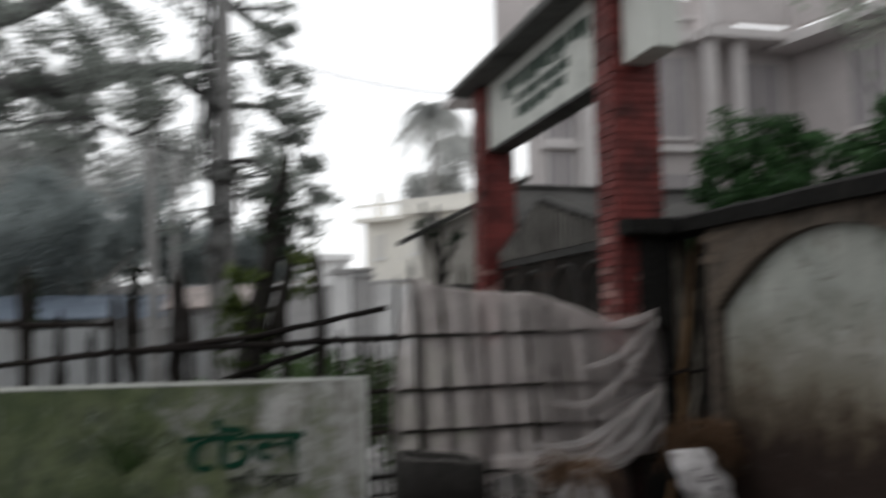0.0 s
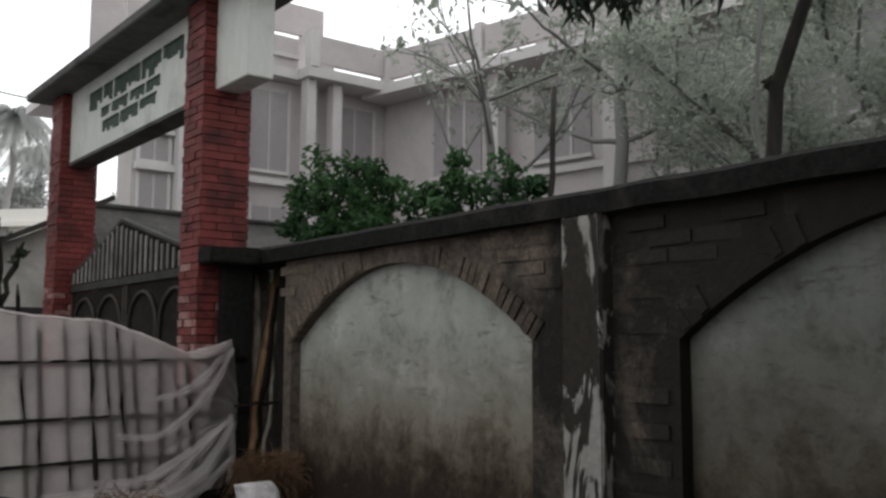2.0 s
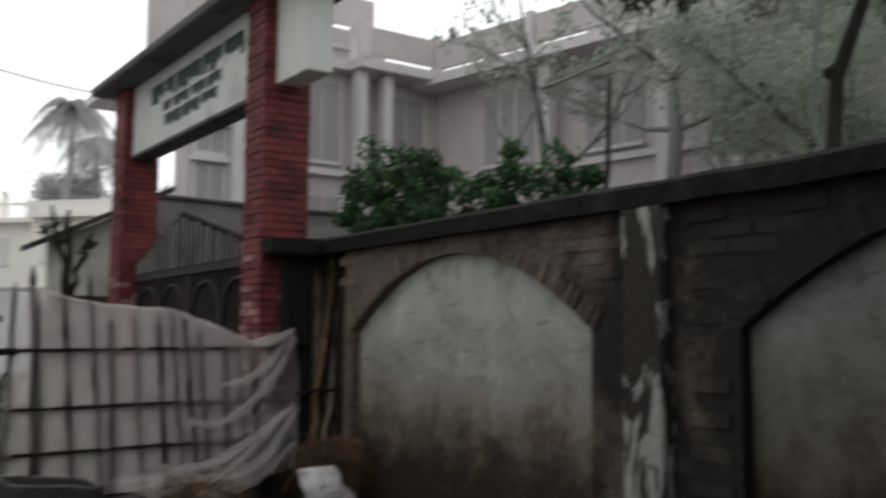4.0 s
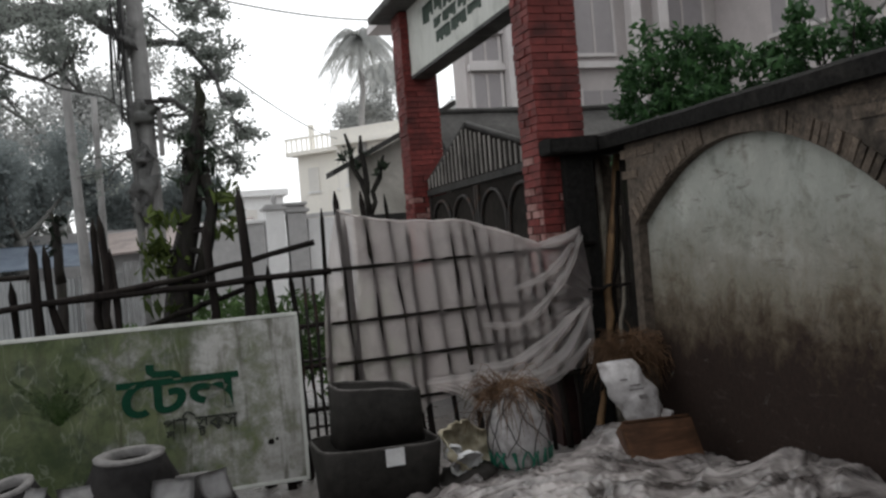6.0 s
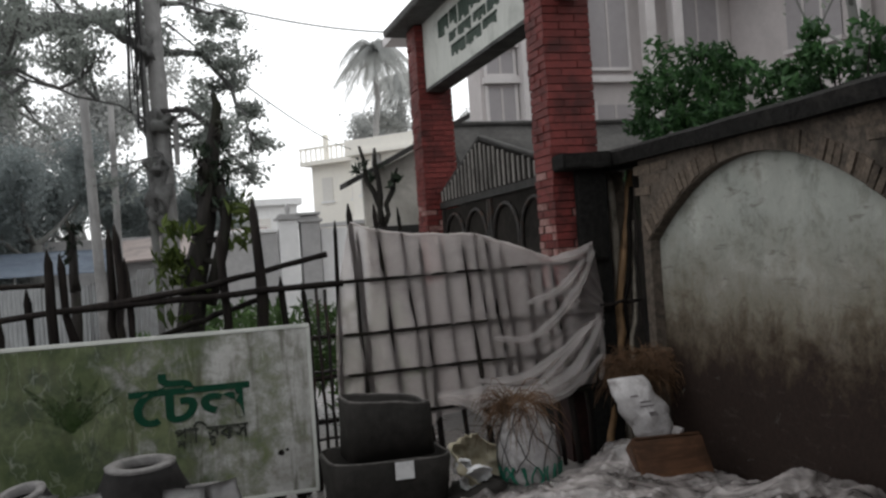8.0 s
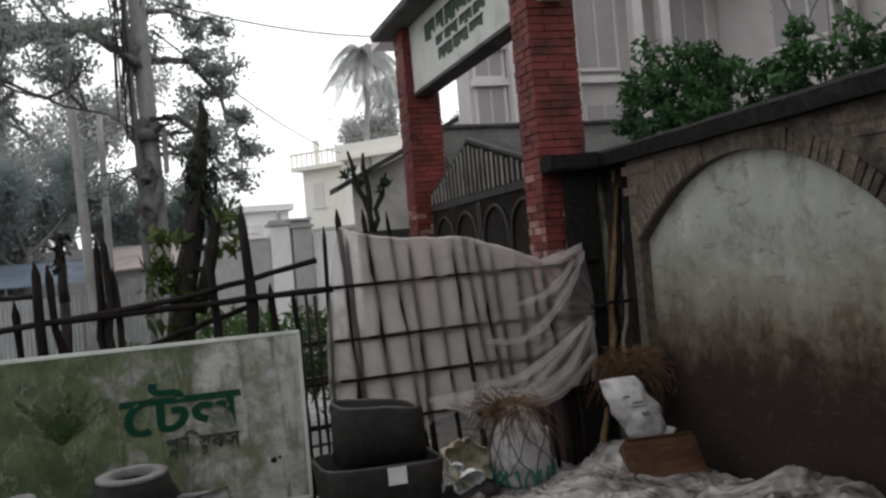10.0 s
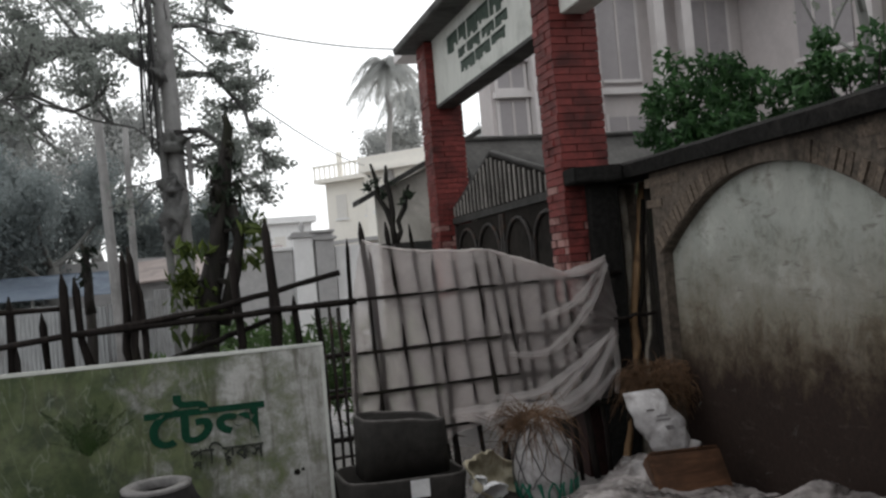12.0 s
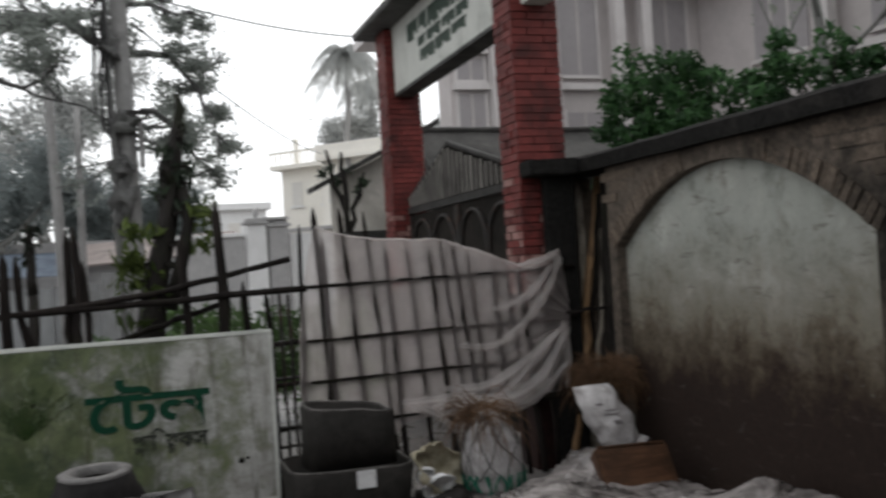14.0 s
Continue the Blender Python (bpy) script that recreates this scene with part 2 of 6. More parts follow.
# bough and creeper grey lightened to paint in the haze
M_BOUGH = worn("haze_paled_bough", (0.16, 0.158, 0.157), (0.085, 0.084, 0.083), (0.12, 0.125, 0.115), 12, 2, 0.7, 0.4, 0.6, 0.02)
M_LEAF_HEDGE = leafy("hedge_leaf", (0.07, 0.155, 0.055), (0.018, 0.05, 0.018), 0.25)
M_LEAF_NEAR = leafy("near_leaf", (0.11, 0.145, 0.035), (0.035, 0.055, 0.015), 0.35)
# rain tree, wood, garden and far leaves: rain haze painted into their grey
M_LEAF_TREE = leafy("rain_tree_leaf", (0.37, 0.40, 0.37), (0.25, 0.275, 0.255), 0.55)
M_LEAF_WOOD = leafy("haze_paled_leaf", (0.28, 0.315, 0.315), (0.22, 0.25, 0.25), 0.5)
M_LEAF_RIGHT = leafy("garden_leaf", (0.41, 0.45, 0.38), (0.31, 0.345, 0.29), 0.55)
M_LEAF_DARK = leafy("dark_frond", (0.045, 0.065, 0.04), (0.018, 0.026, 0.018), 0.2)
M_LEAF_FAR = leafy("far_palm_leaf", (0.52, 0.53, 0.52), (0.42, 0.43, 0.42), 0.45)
M_GRASS = leafy("grass", (0.13, 0.22, 0.075), (0.05, 0.09, 0.03), 0.3)


def plaster_panel(name, tone=1.0):
    """Limewash, green-grey above, with brown rising damp below and grime."""
    m, t, b = nodes_of(name)
    geo = t.nodes.new("ShaderNodeNewGeometry")
    sep = t.nodes.new("ShaderNodeSeparateXYZ")
    t.links.new(geo.outputs["Position"], sep.inputs[0])
    big = noise_node(t, 2.8, 9, 0.7, 0.25, world_space=True)
    fine = noise_node(t, 30, 8, 0.7, 0.2, world_space=True)
    streak = noise_node(t, 8, 6, 0.6, 0.0, (1, 1, 0.22), world_space=True)
    c = ramp(t, big, [(0.32, (0.17, 0.172, 0.158)), (0.46, (0.315, 0.322, 0.298)), (0.56, (0.345, 0.345, 0.322)), (0.68, (0.43, 0.425, 0.40))])
    blot = noise_node(t, 5.5, 10, 0.78, 0.5, world_space=True)
    c = mix(t, ramp(t, blot, [(0.53, (0, 0, 0)), (0.60, (0.45, 0.45, 0.45)), (0.70, (0.75, 0.75, 0.75))]), c, (0.155, 0.148, 0.125))
    c = mix(t, ramp(t, streak, [(0.52, (0, 0, 0)), (0.75, (0.28, 0.28, 0.28))]), c, (0.20, 0.20, 0.185))
    z = value(t, "ADD", sep.outputs[2], value(t, "MULTIPLY", value(t, "SUBTRACT", big, 0.5), 0.55))
    z = value(t, "ADD", z, value(t, "MULTIPLY", value(t, "SUBTRACT", streak, 0.5), 0.32))
    z = value(t, "ADD", z, value(t, "MULTIPLY", value(t, "SUBTRACT", blot, 0.5), 0.85))
    damp = ramp(t, value(t, "MULTIPLY", z, 0.5), [(0.36, (1, 1, 1)), (0.54, (0.72, 0.72, 0.72)), (0.82, (0, 0, 0))])
    c = mix(t, damp, c, mix(t, fine, (0.045, 0.033, 0.021), (0.185, 0.135, 0.08)))
    low = ramp(t, value(t, "MULTIPLY", z, 0.5), [(0.35, (1, 1, 1)), (0.56, (0, 0, 0))])
    c = mix(t, low, c, mix(t, fine, (0.010, 0.007, 0.006), (0.042, 0.026, 0.021)))
    chips = ramp(t, noise_node(t, 11, 8, 0.75, 0.3, (1, 0.30, 1.3), world_space=True), [(0.57, (0, 0, 0)), (0.66, (0.55, 0.55, 0.55))])
    c = mix(t, chips, c, mix(t, fine, (0.022, 0.016, 0.015), (0.12, 0.092, 0.08)))
    spots = ramp(t, noise_node(t, 9, 4, 0.8, 0.8, world_space=True), [(0.66, (0, 0, 0)), (0.72, (0.7, 0.7, 0.7))])
    c = mix(t, spots, c, (0.13, 0.125, 0.115))
    t.links.new(c, b.inputs["Base Color"])
    c = mix(t, 1.0, c, (tone, tone * 1.02, tone), "MULTIPLY")
    t.links.new(c, b.inputs["Base Color"])
    b.inputs["Roughness"].default_value = 0.75
    b.inputs["Specular IOR Level"].default_value = 0.15
    bump(t, b, fine, 0.35, 0.008)
    return m


M_PANEL = plaster_panel("stained_limewash", 0.93)
# same limewash darkened by tone: tree shade painted into the southern panels
M_PANEL_SHADED = plaster_panel("shaded_green_limewash", 0.47)


def flaking(name):
    """White plaster flaking off black brick in tall patches."""
    m, t, b = nodes_of(name)
    n = noise_node(t, 5.5, 7, 0.6, 1.2, (1, 1, 0.35), world_space=True)
    geo = t.nodes.new("ShaderNodeNewGeometry")
    sep = t.nodes.new("ShaderNodeSeparateXYZ")
    t.links.new(geo.outputs["Position"], sep.inputs[0])
    k = value(t, "SUBTRACT", n, value(t, "MULTIPLY", value(t, "SUBTRACT", sep.outputs[2], 1.1), 0.07))
    f = ramp(t, k, [(0.47, (0, 0, 0)), (0.50, (1, 1, 1))])
    fine = noise_node(t, 30, 6, 0.7, world_space=True)
    c = mix(t, f, mix(t, fine, (0.012, 0.011, 0.010), (0.05, 0.042, 0.035)), mix(t, fine, (0.13, 0.122, 0.112), (0.38, 0.37, 0.345)))
    t.links.new(c, b.inputs["Base Color"])
    b.inputs["Roughness"].default_value = 0.8
    b.inputs["Specular IOR Level"].default_value = 0.1
    bump(t, b, f, 0.5, 0.006)
    return m


M_FLAKE = flaking("flaking_plaster")


def board_paint(name):
    """White sign paint with green algae in broad clouds and chalky runs."""
    m, t, b = nodes_of(name)
    geo = t.nodes.new("ShaderNodeNewGeometry")
    sep = t.nodes.new("ShaderNodeSeparateXYZ")
    t.links.new(geo.outputs["Position"], sep.inputs[0])
    big = noise_node(t, 2.6, 6, 0.65, 0.3, world_space=True)
    run = noise_node(t, 9, 6, 0.65, 0.6, (1, 1, 0.16), world_space=True)
    fine = noise_node(t, 40, 6, 0.7, world_space=True)
    c = mix(t, fine, (0.36, 0.355, 0.34), (0.52, 0.515, 0.50))
    mid = noise_node(t, 6.5, 8, 0.75, 0.25, world_space=True)
    down = noise_node(t, 13, 5, 0.6, 0.4, (1, 1, 0.10), world_space=True)
    c = mix(t, ramp(t, mid, [(0.42, (0, 0, 0)), (0.68, (0.75, 0.75, 0.75))]), c, mix(t, fine, (0.115, 0.105, 0.08), (0.22, 0.21, 0.17)))
    side = value(t, "MULTIPLY", value(t, "SUBTRACT", 0.35, sep.outputs[0]), 0.18)
    a = value(t, "ADD", value(t, "ADD", value(t, "MULTIPLY", big, 0.6), value(t, "MULTIPLY", mid, 0.4)), side)
    c = mix(t, ramp(t, a, [(0.43, (0, 0, 0)), (0.58, (0.92, 0.92, 0.92))]), c, mix(t, ramp(t, mid, [(0.40, (0, 0, 0)), (0.60, (1, 1, 1))]), (0.014, 0.030, 0.006), (0.12, 0.145, 0.065)))
    c = mix(t, ramp(t, down, [(0.50, (0, 0, 0)), (0.66, (0.75, 0.75, 0.75))]), c, (0.07, 0.07, 0.045))
    c = mix(t, ramp(t, run, [(0.30, (0.75, 0.75, 0.75)), (0.37, (0, 0, 0))]), c, (0.40, 0.415, 0.385))
    cloud = value(t, "ADD", noise_node(t, 2.1, 5, 0.6, 0.4, world_space=True), value(t, "MULTIPLY", side, 0.9))
    c = mix(t, ramp(t, cloud, [(0.55, (0, 0, 0)), (0.75, (0.6, 0.6, 0.6))]), c, mix(t, fine, (0.018, 0.036, 0.008), (0.05, 0.075, 0.022)))
    edge = noise_node(t, 5.0, 3, 0.5, 1.5, (1, 1, 0.35), world_space=True)
    c = mix(t, ramp(t, edge, [(0.515, (0, 0, 0)), (0.53, (0.28, 0.28, 0.28)), (0.545, (0, 0, 0))]), c, (0.42, 0.43, 0.38))
    t.links.new(c, b.inputs["Base Color"])
    b.inputs["Roughness"].default_value = 0.4
    bump(t, b, run, 0.15, 0.004)
    return m


M_BOARD = board_paint("algae_sign_paint")


def plastic(name, clear, tint, dirt, milky=0.45, soiled=(0.42, 0.75)):
    m, t, b = nodes_of(name)
    n = noise_node(t, 4, 6, 0.6, 0.6, world_space=True)
    c = mix(t, ramp(t, n, [(soiled[0], (0, 0, 0)), (soiled[1], (1, 1, 1))]), tint, dirt)
    t.links.new(c, b.inputs["Base Color"])
    b.inputs["Roughness"].default_value = 0.17
    b.inputs["Specular IOR Level"].default_value = 0.8
    bump(t, b, noise_node(t, 14, 5, 0.6, 0.8, world_space=True), 0.4, 0.02)
    tl = t.nodes.new("ShaderNodeBsdfTranslucent")
    t.links.new(c, tl.inputs[0])
    m1 = t.nodes.new("ShaderNodeMixShader")
    m1.inputs[0].default_value = milky
    t.links.new(b.outputs[0], m1.inputs[1])
    t.links.new(tl.outputs[0], m1.inputs[2])
    tp = t.nodes.new("ShaderNodeBsdfTransparent")
    m2 = t.nodes.new("ShaderNodeMixShader")
    m2.inputs[0].default_value = clear
    t.links.new(m1.outputs[0], m2.inputs[1])
    t.links.new(tp.outputs[0], m2.inputs[2])
    t.links.new(m2.outputs[0], t.nodes["Material Output"].inputs[0])
    return m


M_SHEET = plastic("cloudy_polythene", 0.42, (0.78, 0.71, 0.69), (0.58, 0.52, 0.50), 0.88)
M_FOLD = plastic("gathered_polythene", 0.47, (0.82, 0.77, 0.75), (0.62, 0.57, 0.55), 0.6)
M_TARP = plastic("grey_polythene_tarp", 0.10, (0.40, 0.365, 0.355), (0.05, 0.042, 0.04), 0.25, (0.40, 0.62))


# ---- building helpers ----
def thing(name, label, category, at=(0, 0, 0), group="", kind=""):
    ob = new(name)
    ob.location = at
    ob.empty_display_size = 0.1
    return tagged(ob, label, category, group, kind)


def mesh_of(name, bm, material):
    me = bpy.data.meshes.new(name)
    bm.to_mesh(me)
    bm.free()
    me.materials.append(material)
    return me


def adopt(ob, parent):
    """Parent ob, which was built in world coordinates."""
    ob.parent = parent
    if parent is not None:
        if parent.parent is None:
            ob.matrix_parent_inverse = Matrix.Translation(parent.location).inverted()
    return ob


def part(name, bm, material, parent=None, label="", kind=""):
    ob = new(name, mesh_of(name, bm, material))
    adopt(ob, parent)
    return tagged(ob, label, kind=kind)


def whole(name, bm, material, label, category, group="", kind=""):
    ob = new(name, mesh_of(name, bm, material))
    return tagged(ob, label, category, group, kind)


def box(x0, x1, y0, y1, z0, z1, bevel=0.0, bm=None):
    own = bmesh.new()
    bmesh.ops.create_cube(own, size=1.0, matrix=Matrix.LocRotScale(((x0 + x1) / 2, (y0 + y1) / 2, (z0 + z1) / 2), None, (x1 - x0, y1 - y0, z1 - z0)))
    if bevel:
        bmesh.ops.bevel(own, geom=own.edges[:], offset=bevel, segments=2, affect="EDGES")
    if bm is None:
        return own
    me = bpy.data.meshes.new("tmp")
    own.to_mesh(me)
    own.free()
    bm.from_mesh(me)
    bpy.data.meshes.remove(me)
    return bm


def tube(points, radii, sides=8, rough=0.0, bm=None, caps=True, seed=0):
    """A tapered, optionally lumpy tube along points."""
    bm = bm or bmesh.new()
    rnd = random.Random(seed)
    pts = [Vector(p) for p in points]
    if isinstance(radii, (int, float)):
        radii = [radii] * len(pts)
    rings = []
    for i, p in enumerate(pts):
        d = (pts[min(i + 1, len(pts) - 1)] - pts[max(i - 1, 0)]).normalized()
        a = d.cross(Vector((0.31, 0.95, 0.05))).normalized()
        b = d.cross(a)
        ring = []
        for k in range(sides):
            w = 2 * math.pi * k / sides
            r = radii[i] * (1 + rough * rnd.uniform(-1, 1))
            ring.append(bm.verts.new(p + (a * math.cos(w) + b * math.sin(w)) * r))
        rings.append(ring)
    for r0, r1 in zip(rings, rings[1:]):
        for k in range(sides):
            f = bm.faces.new((r0[k], r0[(k + 1) % sides], r1[(k + 1) % sides], r1[k]))
            f.smooth = True
    if caps:
        bm.faces.new(rings[0][::-1])
        bm.faces.new(rings[-1])
    return bm


def bent(a, b, n=6, wobble=0.02, seed=0, sag=0.0):
    """Points from a to b, wandering a little."""
    rnd = random.Random(seed)
    a, b = Vector(a), Vector(b)
    out = []
    for i in range(n + 1):
        k = i / n
        p = a.lerp(b, k)
        w = wobble * math.sin(math.pi * k)
        out.append(p + Vector((rnd.uniform(-w, w), rnd.uniform(-w, w), rnd.uniform(-w, w) * 0.5 - sag * 4 * k * (1 - k))))
    return out


def leaf_mesh(name, spots, material, size, per, spread, seed, droop=0.3, narrow=0.45):
    """Folded leaves, two triangles a side, in clumps round the spots (x, y, z, radius)."""
    rng = np.random.default_rng(seed)
    spots = np.array(spots, float)
    n = len(spots) * per
    c = np.repeat(spots, per, 0)
    off = rng.normal(size=(n, 3))
    off /= np.linalg.norm(off, axis=1, keepdims=True) + 1e-9
    off *= (rng.random((n, 1)) ** 0.45) * c[:, 3:4] * np.array(spread)
    p = c[:, :3] + off
    d = rng.normal(size=(n, 3))
    d[:, 2] -= droop
    d /= np.linalg.norm(d, axis=1, keepdims=True) + 1e-9
    u = np.cross(d, rng.normal(size=(n, 3)))
    u /= np.linalg.norm(u, axis=1, keepdims=True) + 1e-9
    w = np.cross(d, u)
    s = size * rng.uniform(0.6, 1.4, (n, 1))
    v = np.stack([p - d * s * 0.5, p + u * s * narrow * 0.5 + w * s * 0.1, p + d * s * 0.5, p - u * s * narrow * 0.5 + w * s * 0.1], 1).reshape(-1, 3)
    i = np.arange(n)[:, None] * 4
    faces = np.concatenate([i + [0, 1, 2], i + [0, 2, 3]], 1).reshape(-1, 3)
    me = bpy.data.meshes.new(name)
    me.from_pydata(v.tolist(), [], faces.tolist())
    me.materials.append(material)
    return me


def leaves(name, spots, material, size, per, parent=None, spread=(1, 1, 0.8), seed=1, droop=0.3, narrow=0.45, label="", kind=""):
    ob = new(name, leaf_mesh(name, spots, material, size, per, spread, seed, droop, narrow))
    adopt(ob, parent)
    return tagged(ob, label, kind=kind)


def lump(centre, size, seed, rough=0.25, detail=3, bm=None):
    """A lumpy rounded body."""
    own = bmesh.new()
    bmesh.ops.create_icosphere(own, subdivisions=detail, radius=1.0)
    for v in own.verts:
        k = 1 + rough * noise.noise(v.co * 2.1 + Vector((seed * 3.7, seed, 0)))
        v.co = Vector((v.co.x * size[0] * k, v.co.y * size[1] * k, v.co.z * size[2] * k)) + Vector(centre)
    for f in own.faces:
        f.smooth = True
    if bm is None:
        return own
    me = bpy.data.meshes.new("tmp")
    own.to_mesh(me)
    own.free()
    bm.from_mesh(me)
    bpy.data.meshes.remove(me)
    return bm


# ---- ground ----
def ground():
    bm = bmesh.new()
    n = 90
    for i in range(n + 1):
        for j in range(n + 1):
            u, v = (i / n * 2 - 1), (j / n * 2 - 1)
            x, y = math.copysign(abs(u) ** 4.0, u) * 900 + u * 12, math.copysign(abs(v) ** 4.0, v) * 900 + v * 12 + 6
            far = min(1.0, math.hypot(x, y) / 30)
            z = 0.03 * noise.noise(Vector((x * 0.8, y * 0.8, 0))) * (1 - far) - 0.02
            bm.verts.new((x, y, z))
    bm.verts.ensure_lookup_table()
    for i in range(n):
        for j in range(n):
            a = i * (n + 1) + j
            f = bm.faces.new((bm.verts[a], bm.verts[a + n + 1], bm.verts[a + n + 2], bm.verts[a + 1]))
            f.smooth = True
    ob = new("ground", mesh_of("ground", bm, M_GROUND))
    tagged(ob, "wet muddy ground with puddles and grit", "ground", kind="structure")


ground()

# ---- boundary wall with blind arches ----
WALL_X, WALL_TOP, PITCH = 3.2, 2.10, 3.235
ARCHES = [4.58, 4.58 - PITCH, 4.58 - 2 * PITCH]
HALF, SPRING, RISE = 1.18, 1.54, 0.46
WALL_END = 5.86


def arch_z(y, c, grow=0.0):
    u = (y - c) / (HALF + grow)
    return SPRING + (RISE + grow) * (1 - u * u) if abs(u) <= 1 else None


def boundary_wall():
    """One slab whose front is cut by the blind arches."""
    bm = bmesh.new()
    y, start = WALL_END, -4.5
    ys = set([WALL_END, start])
    for c in ARCHES:
        for k in range(25):
            ys.add(round(c - HALF + 2 * HALF * k / 24, 4))
    ys = sorted(v for v in ys if start <= v <= WALL_END)

    def quad(*p):
        bm.faces.new([bm.verts.new(q) for q in p])

    back = WALL_X + 0.075
    for a, b in zip(ys, ys[1:]):
        mid = (a + b) / 2
        inside = [c for c in ARCHES if abs(mid - c) < HALF]
        if inside:
            c = inside[0]
            za, zb = arch_z(a, c) or SPRING, arch_z(b, c) or SPRING
            quad((WALL_X, a, za), (WALL_X, a, WALL_TOP), (WALL_X, b, WALL_TOP), (WALL_X, b, zb))
            quad((WALL_X, a, za), (WALL_X, b, zb), (back, b, zb), (back, a, za))
            for e in (a, b):
                if abs(abs(e - c) - HALF) < 1e-3:
                    quad((WALL_X, e, -0.1), (back, e, -0.1), (back, e, SPRING), (WALL_X, e, SPRING))
        else:
            quad((WALL_X, a, -0.1), (WALL_X, a, WALL_TOP), (WALL_X, b, WALL_TOP), (WALL_X, b, -0.1))
    for a, b, c, d in (((WALL_X, WALL_END, -0.1), (WALL_X, WALL_END, WALL_TOP), (3.46, WALL_END, WALL_TOP), (3.46, WALL_END, -0.1)),
                       ((3.46, start, -0.1), (3.46, WALL_END, -0.1), (3.46, WALL_END, WALL_TOP), (3.46, start, WALL_TOP)),
                       ((WALL_X, start, WALL_TOP), (WALL_X, WALL_END, WALL_TOP), (3.46, WALL_END, WALL_TOP), (3.46, start, WALL_TOP)),
                       ((WALL_X, start, -0.1), (3.46, start, -0.1), (3.46, start, WALL_TOP), (WALL_X, start, WALL_TOP))):
        quad(a, b, c, d)
    bmesh.ops.remove_doubles(bm, verts=bm.verts[:], dist=0.0005)
    bmesh.ops.recalc_face_normals(bm, faces=bm.faces[:])
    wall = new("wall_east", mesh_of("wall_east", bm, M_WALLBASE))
    tagged(wall, "old mossy brick boundary wall with shade painted in to the south", "wall", kind="structure")
    for c in ARCHES:
        bm = bmesh.new()
        rows = 14
        grid = []
        for k in range(41):
            y = c - HALF + 2 * HALF * k / 40
            top = arch_z(y, c) or SPRING
            grid.append([bm.verts.new((back - 0.004 + 0.012 * noise.noise(Vector((y * 1.7, z * 1.7, 2))), y, z)) for z in [(-0.1 + (top + 0.02 + 0.1) * r / rows) for r in range(rows + 1)]])
        for g0, g1 in zip(grid, grid[1:]):
            for r in range(rows):
                f = bm.faces.new((g0[r], g1[r], g1[r + 1], g0[r + 1]))
                f.smooth = True
        bmesh.ops.recalc_face_normals(bm, faces=bm.faces[:])
        part("arch_panel", bm, M_PANEL if c > 4 else M_PANEL_SHADED, wall, "greenish limewashed plaster with brown rising damp")
    # coping: a rough overhanging slab, sagging a little
    bm = bmesh.new()
    n = 90
    prof = [(3.12, 2.10), (3.11, 2.19), (3.15, 2.215), (3.30, 2.235), (3.52, 2.21), (3.53, 2.10)]
    rings = []
    for i in range(n + 1):
        y = -4.5 + (6.62 + 4.5) * i / n
        rings.append([bm.verts.new((x + 0.012 * noise.noise(Vector((y * 3, x * 9, 1))), y, z + 0.010 * noise.noise(Vector((y * 2.3, x * 5, 7))))) for x, z in prof])
    for r0, r1 in zip(rings, rings[1:]):
        for k in range(len(prof)):
            bm.faces.new((r0[k], r1[k], r1[(k + 1) % len(prof)], r0[(k + 1) % len(prof)]))
    bm.faces.new(rings[0])
    bm.faces.new(rings[-1][::-1])
    bmesh.ops.recalc_face_normals(bm, faces=bm.faces[:])
    part("coping", bm, M_COPING, wall, "concrete coping black with algae")
    # short return of the coping to the gate pillar, over a dark panel that stands in for the shade of a deep recess
    bm = box(2.735, 3.115, 6.06, 6.285, 2.085, 2.20, 0.012)
    bmesh.ops.subdivide_edges(bm, edges=[e for e in bm.edges if e.calc_length() > 0.2], cuts=5)
    for v in bm.verts:
        v.co += Vector((0, 0.008, 0.012)) * noise.noise(v.co * 9)
    part("coping_return", bm, M_COPING, wall, "broken end of the algae-black coping")
    part("recess_shade", box(2.90, 3.125, 6.20, 6.285, -0.1, 2.09, 0.006), M_COPING, wall, "dark panel standing in for the shaded recess")
    # pilasters
    for y0, y1 in ((2.88, 3.12), (2.88 - PITCH, 3.12 - PITCH)):
        bm = box(3.12, 3.21, y0, y1, -0.1, 2.10, 0.008)
        part("pilaster", bm, M_FLAKE, wall, "pilaster with white plaster flaking off")
    # wall pieces added to close the dark gap beside the gate
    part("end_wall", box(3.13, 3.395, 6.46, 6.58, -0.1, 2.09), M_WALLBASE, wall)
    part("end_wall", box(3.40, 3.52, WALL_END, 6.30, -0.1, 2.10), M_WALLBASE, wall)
    return wall


WALL = boundary_wall()


def unseen_shade():
    """Unseen walls and a roof behind and over the eye, added to shade the foreground."""
    tagged(new("wall_west", mesh_of("wall_west", box(-3.6, -3.4, -4.6, 0.8, -0.1, 2.9), M_SHEDWALL)), "added unseen wall, plain grey plaster", "wall", kind="structure")
    tagged(new("wall_south", mesh_of("wall_south", box(-3.6, 3.6, -4.8, -4.6, -0.1, 2.9), M_SHEDWALL)), "added unseen back wall, plain grey plaster", "wall", kind="structure")
    tagged(new("ceiling", mesh_of("ceiling", box(-3.7, 3.0, -4.8, 0.8, 2.75, 2.83), M_SHEDROOF)), "unseen dark roof added to shade the foreground", "ceiling", kind="structure")


unseen_shade()

# ---- gate ----
GATE = thing("school_gate", "tall gateway with two red brick pillars and a white sign beam", "gate", (2.93, 8.2, 0))
PILLARS = ((6.30, 6.63), (9.73, 10.08))
PX0, PX1 = 2.75, 3.12


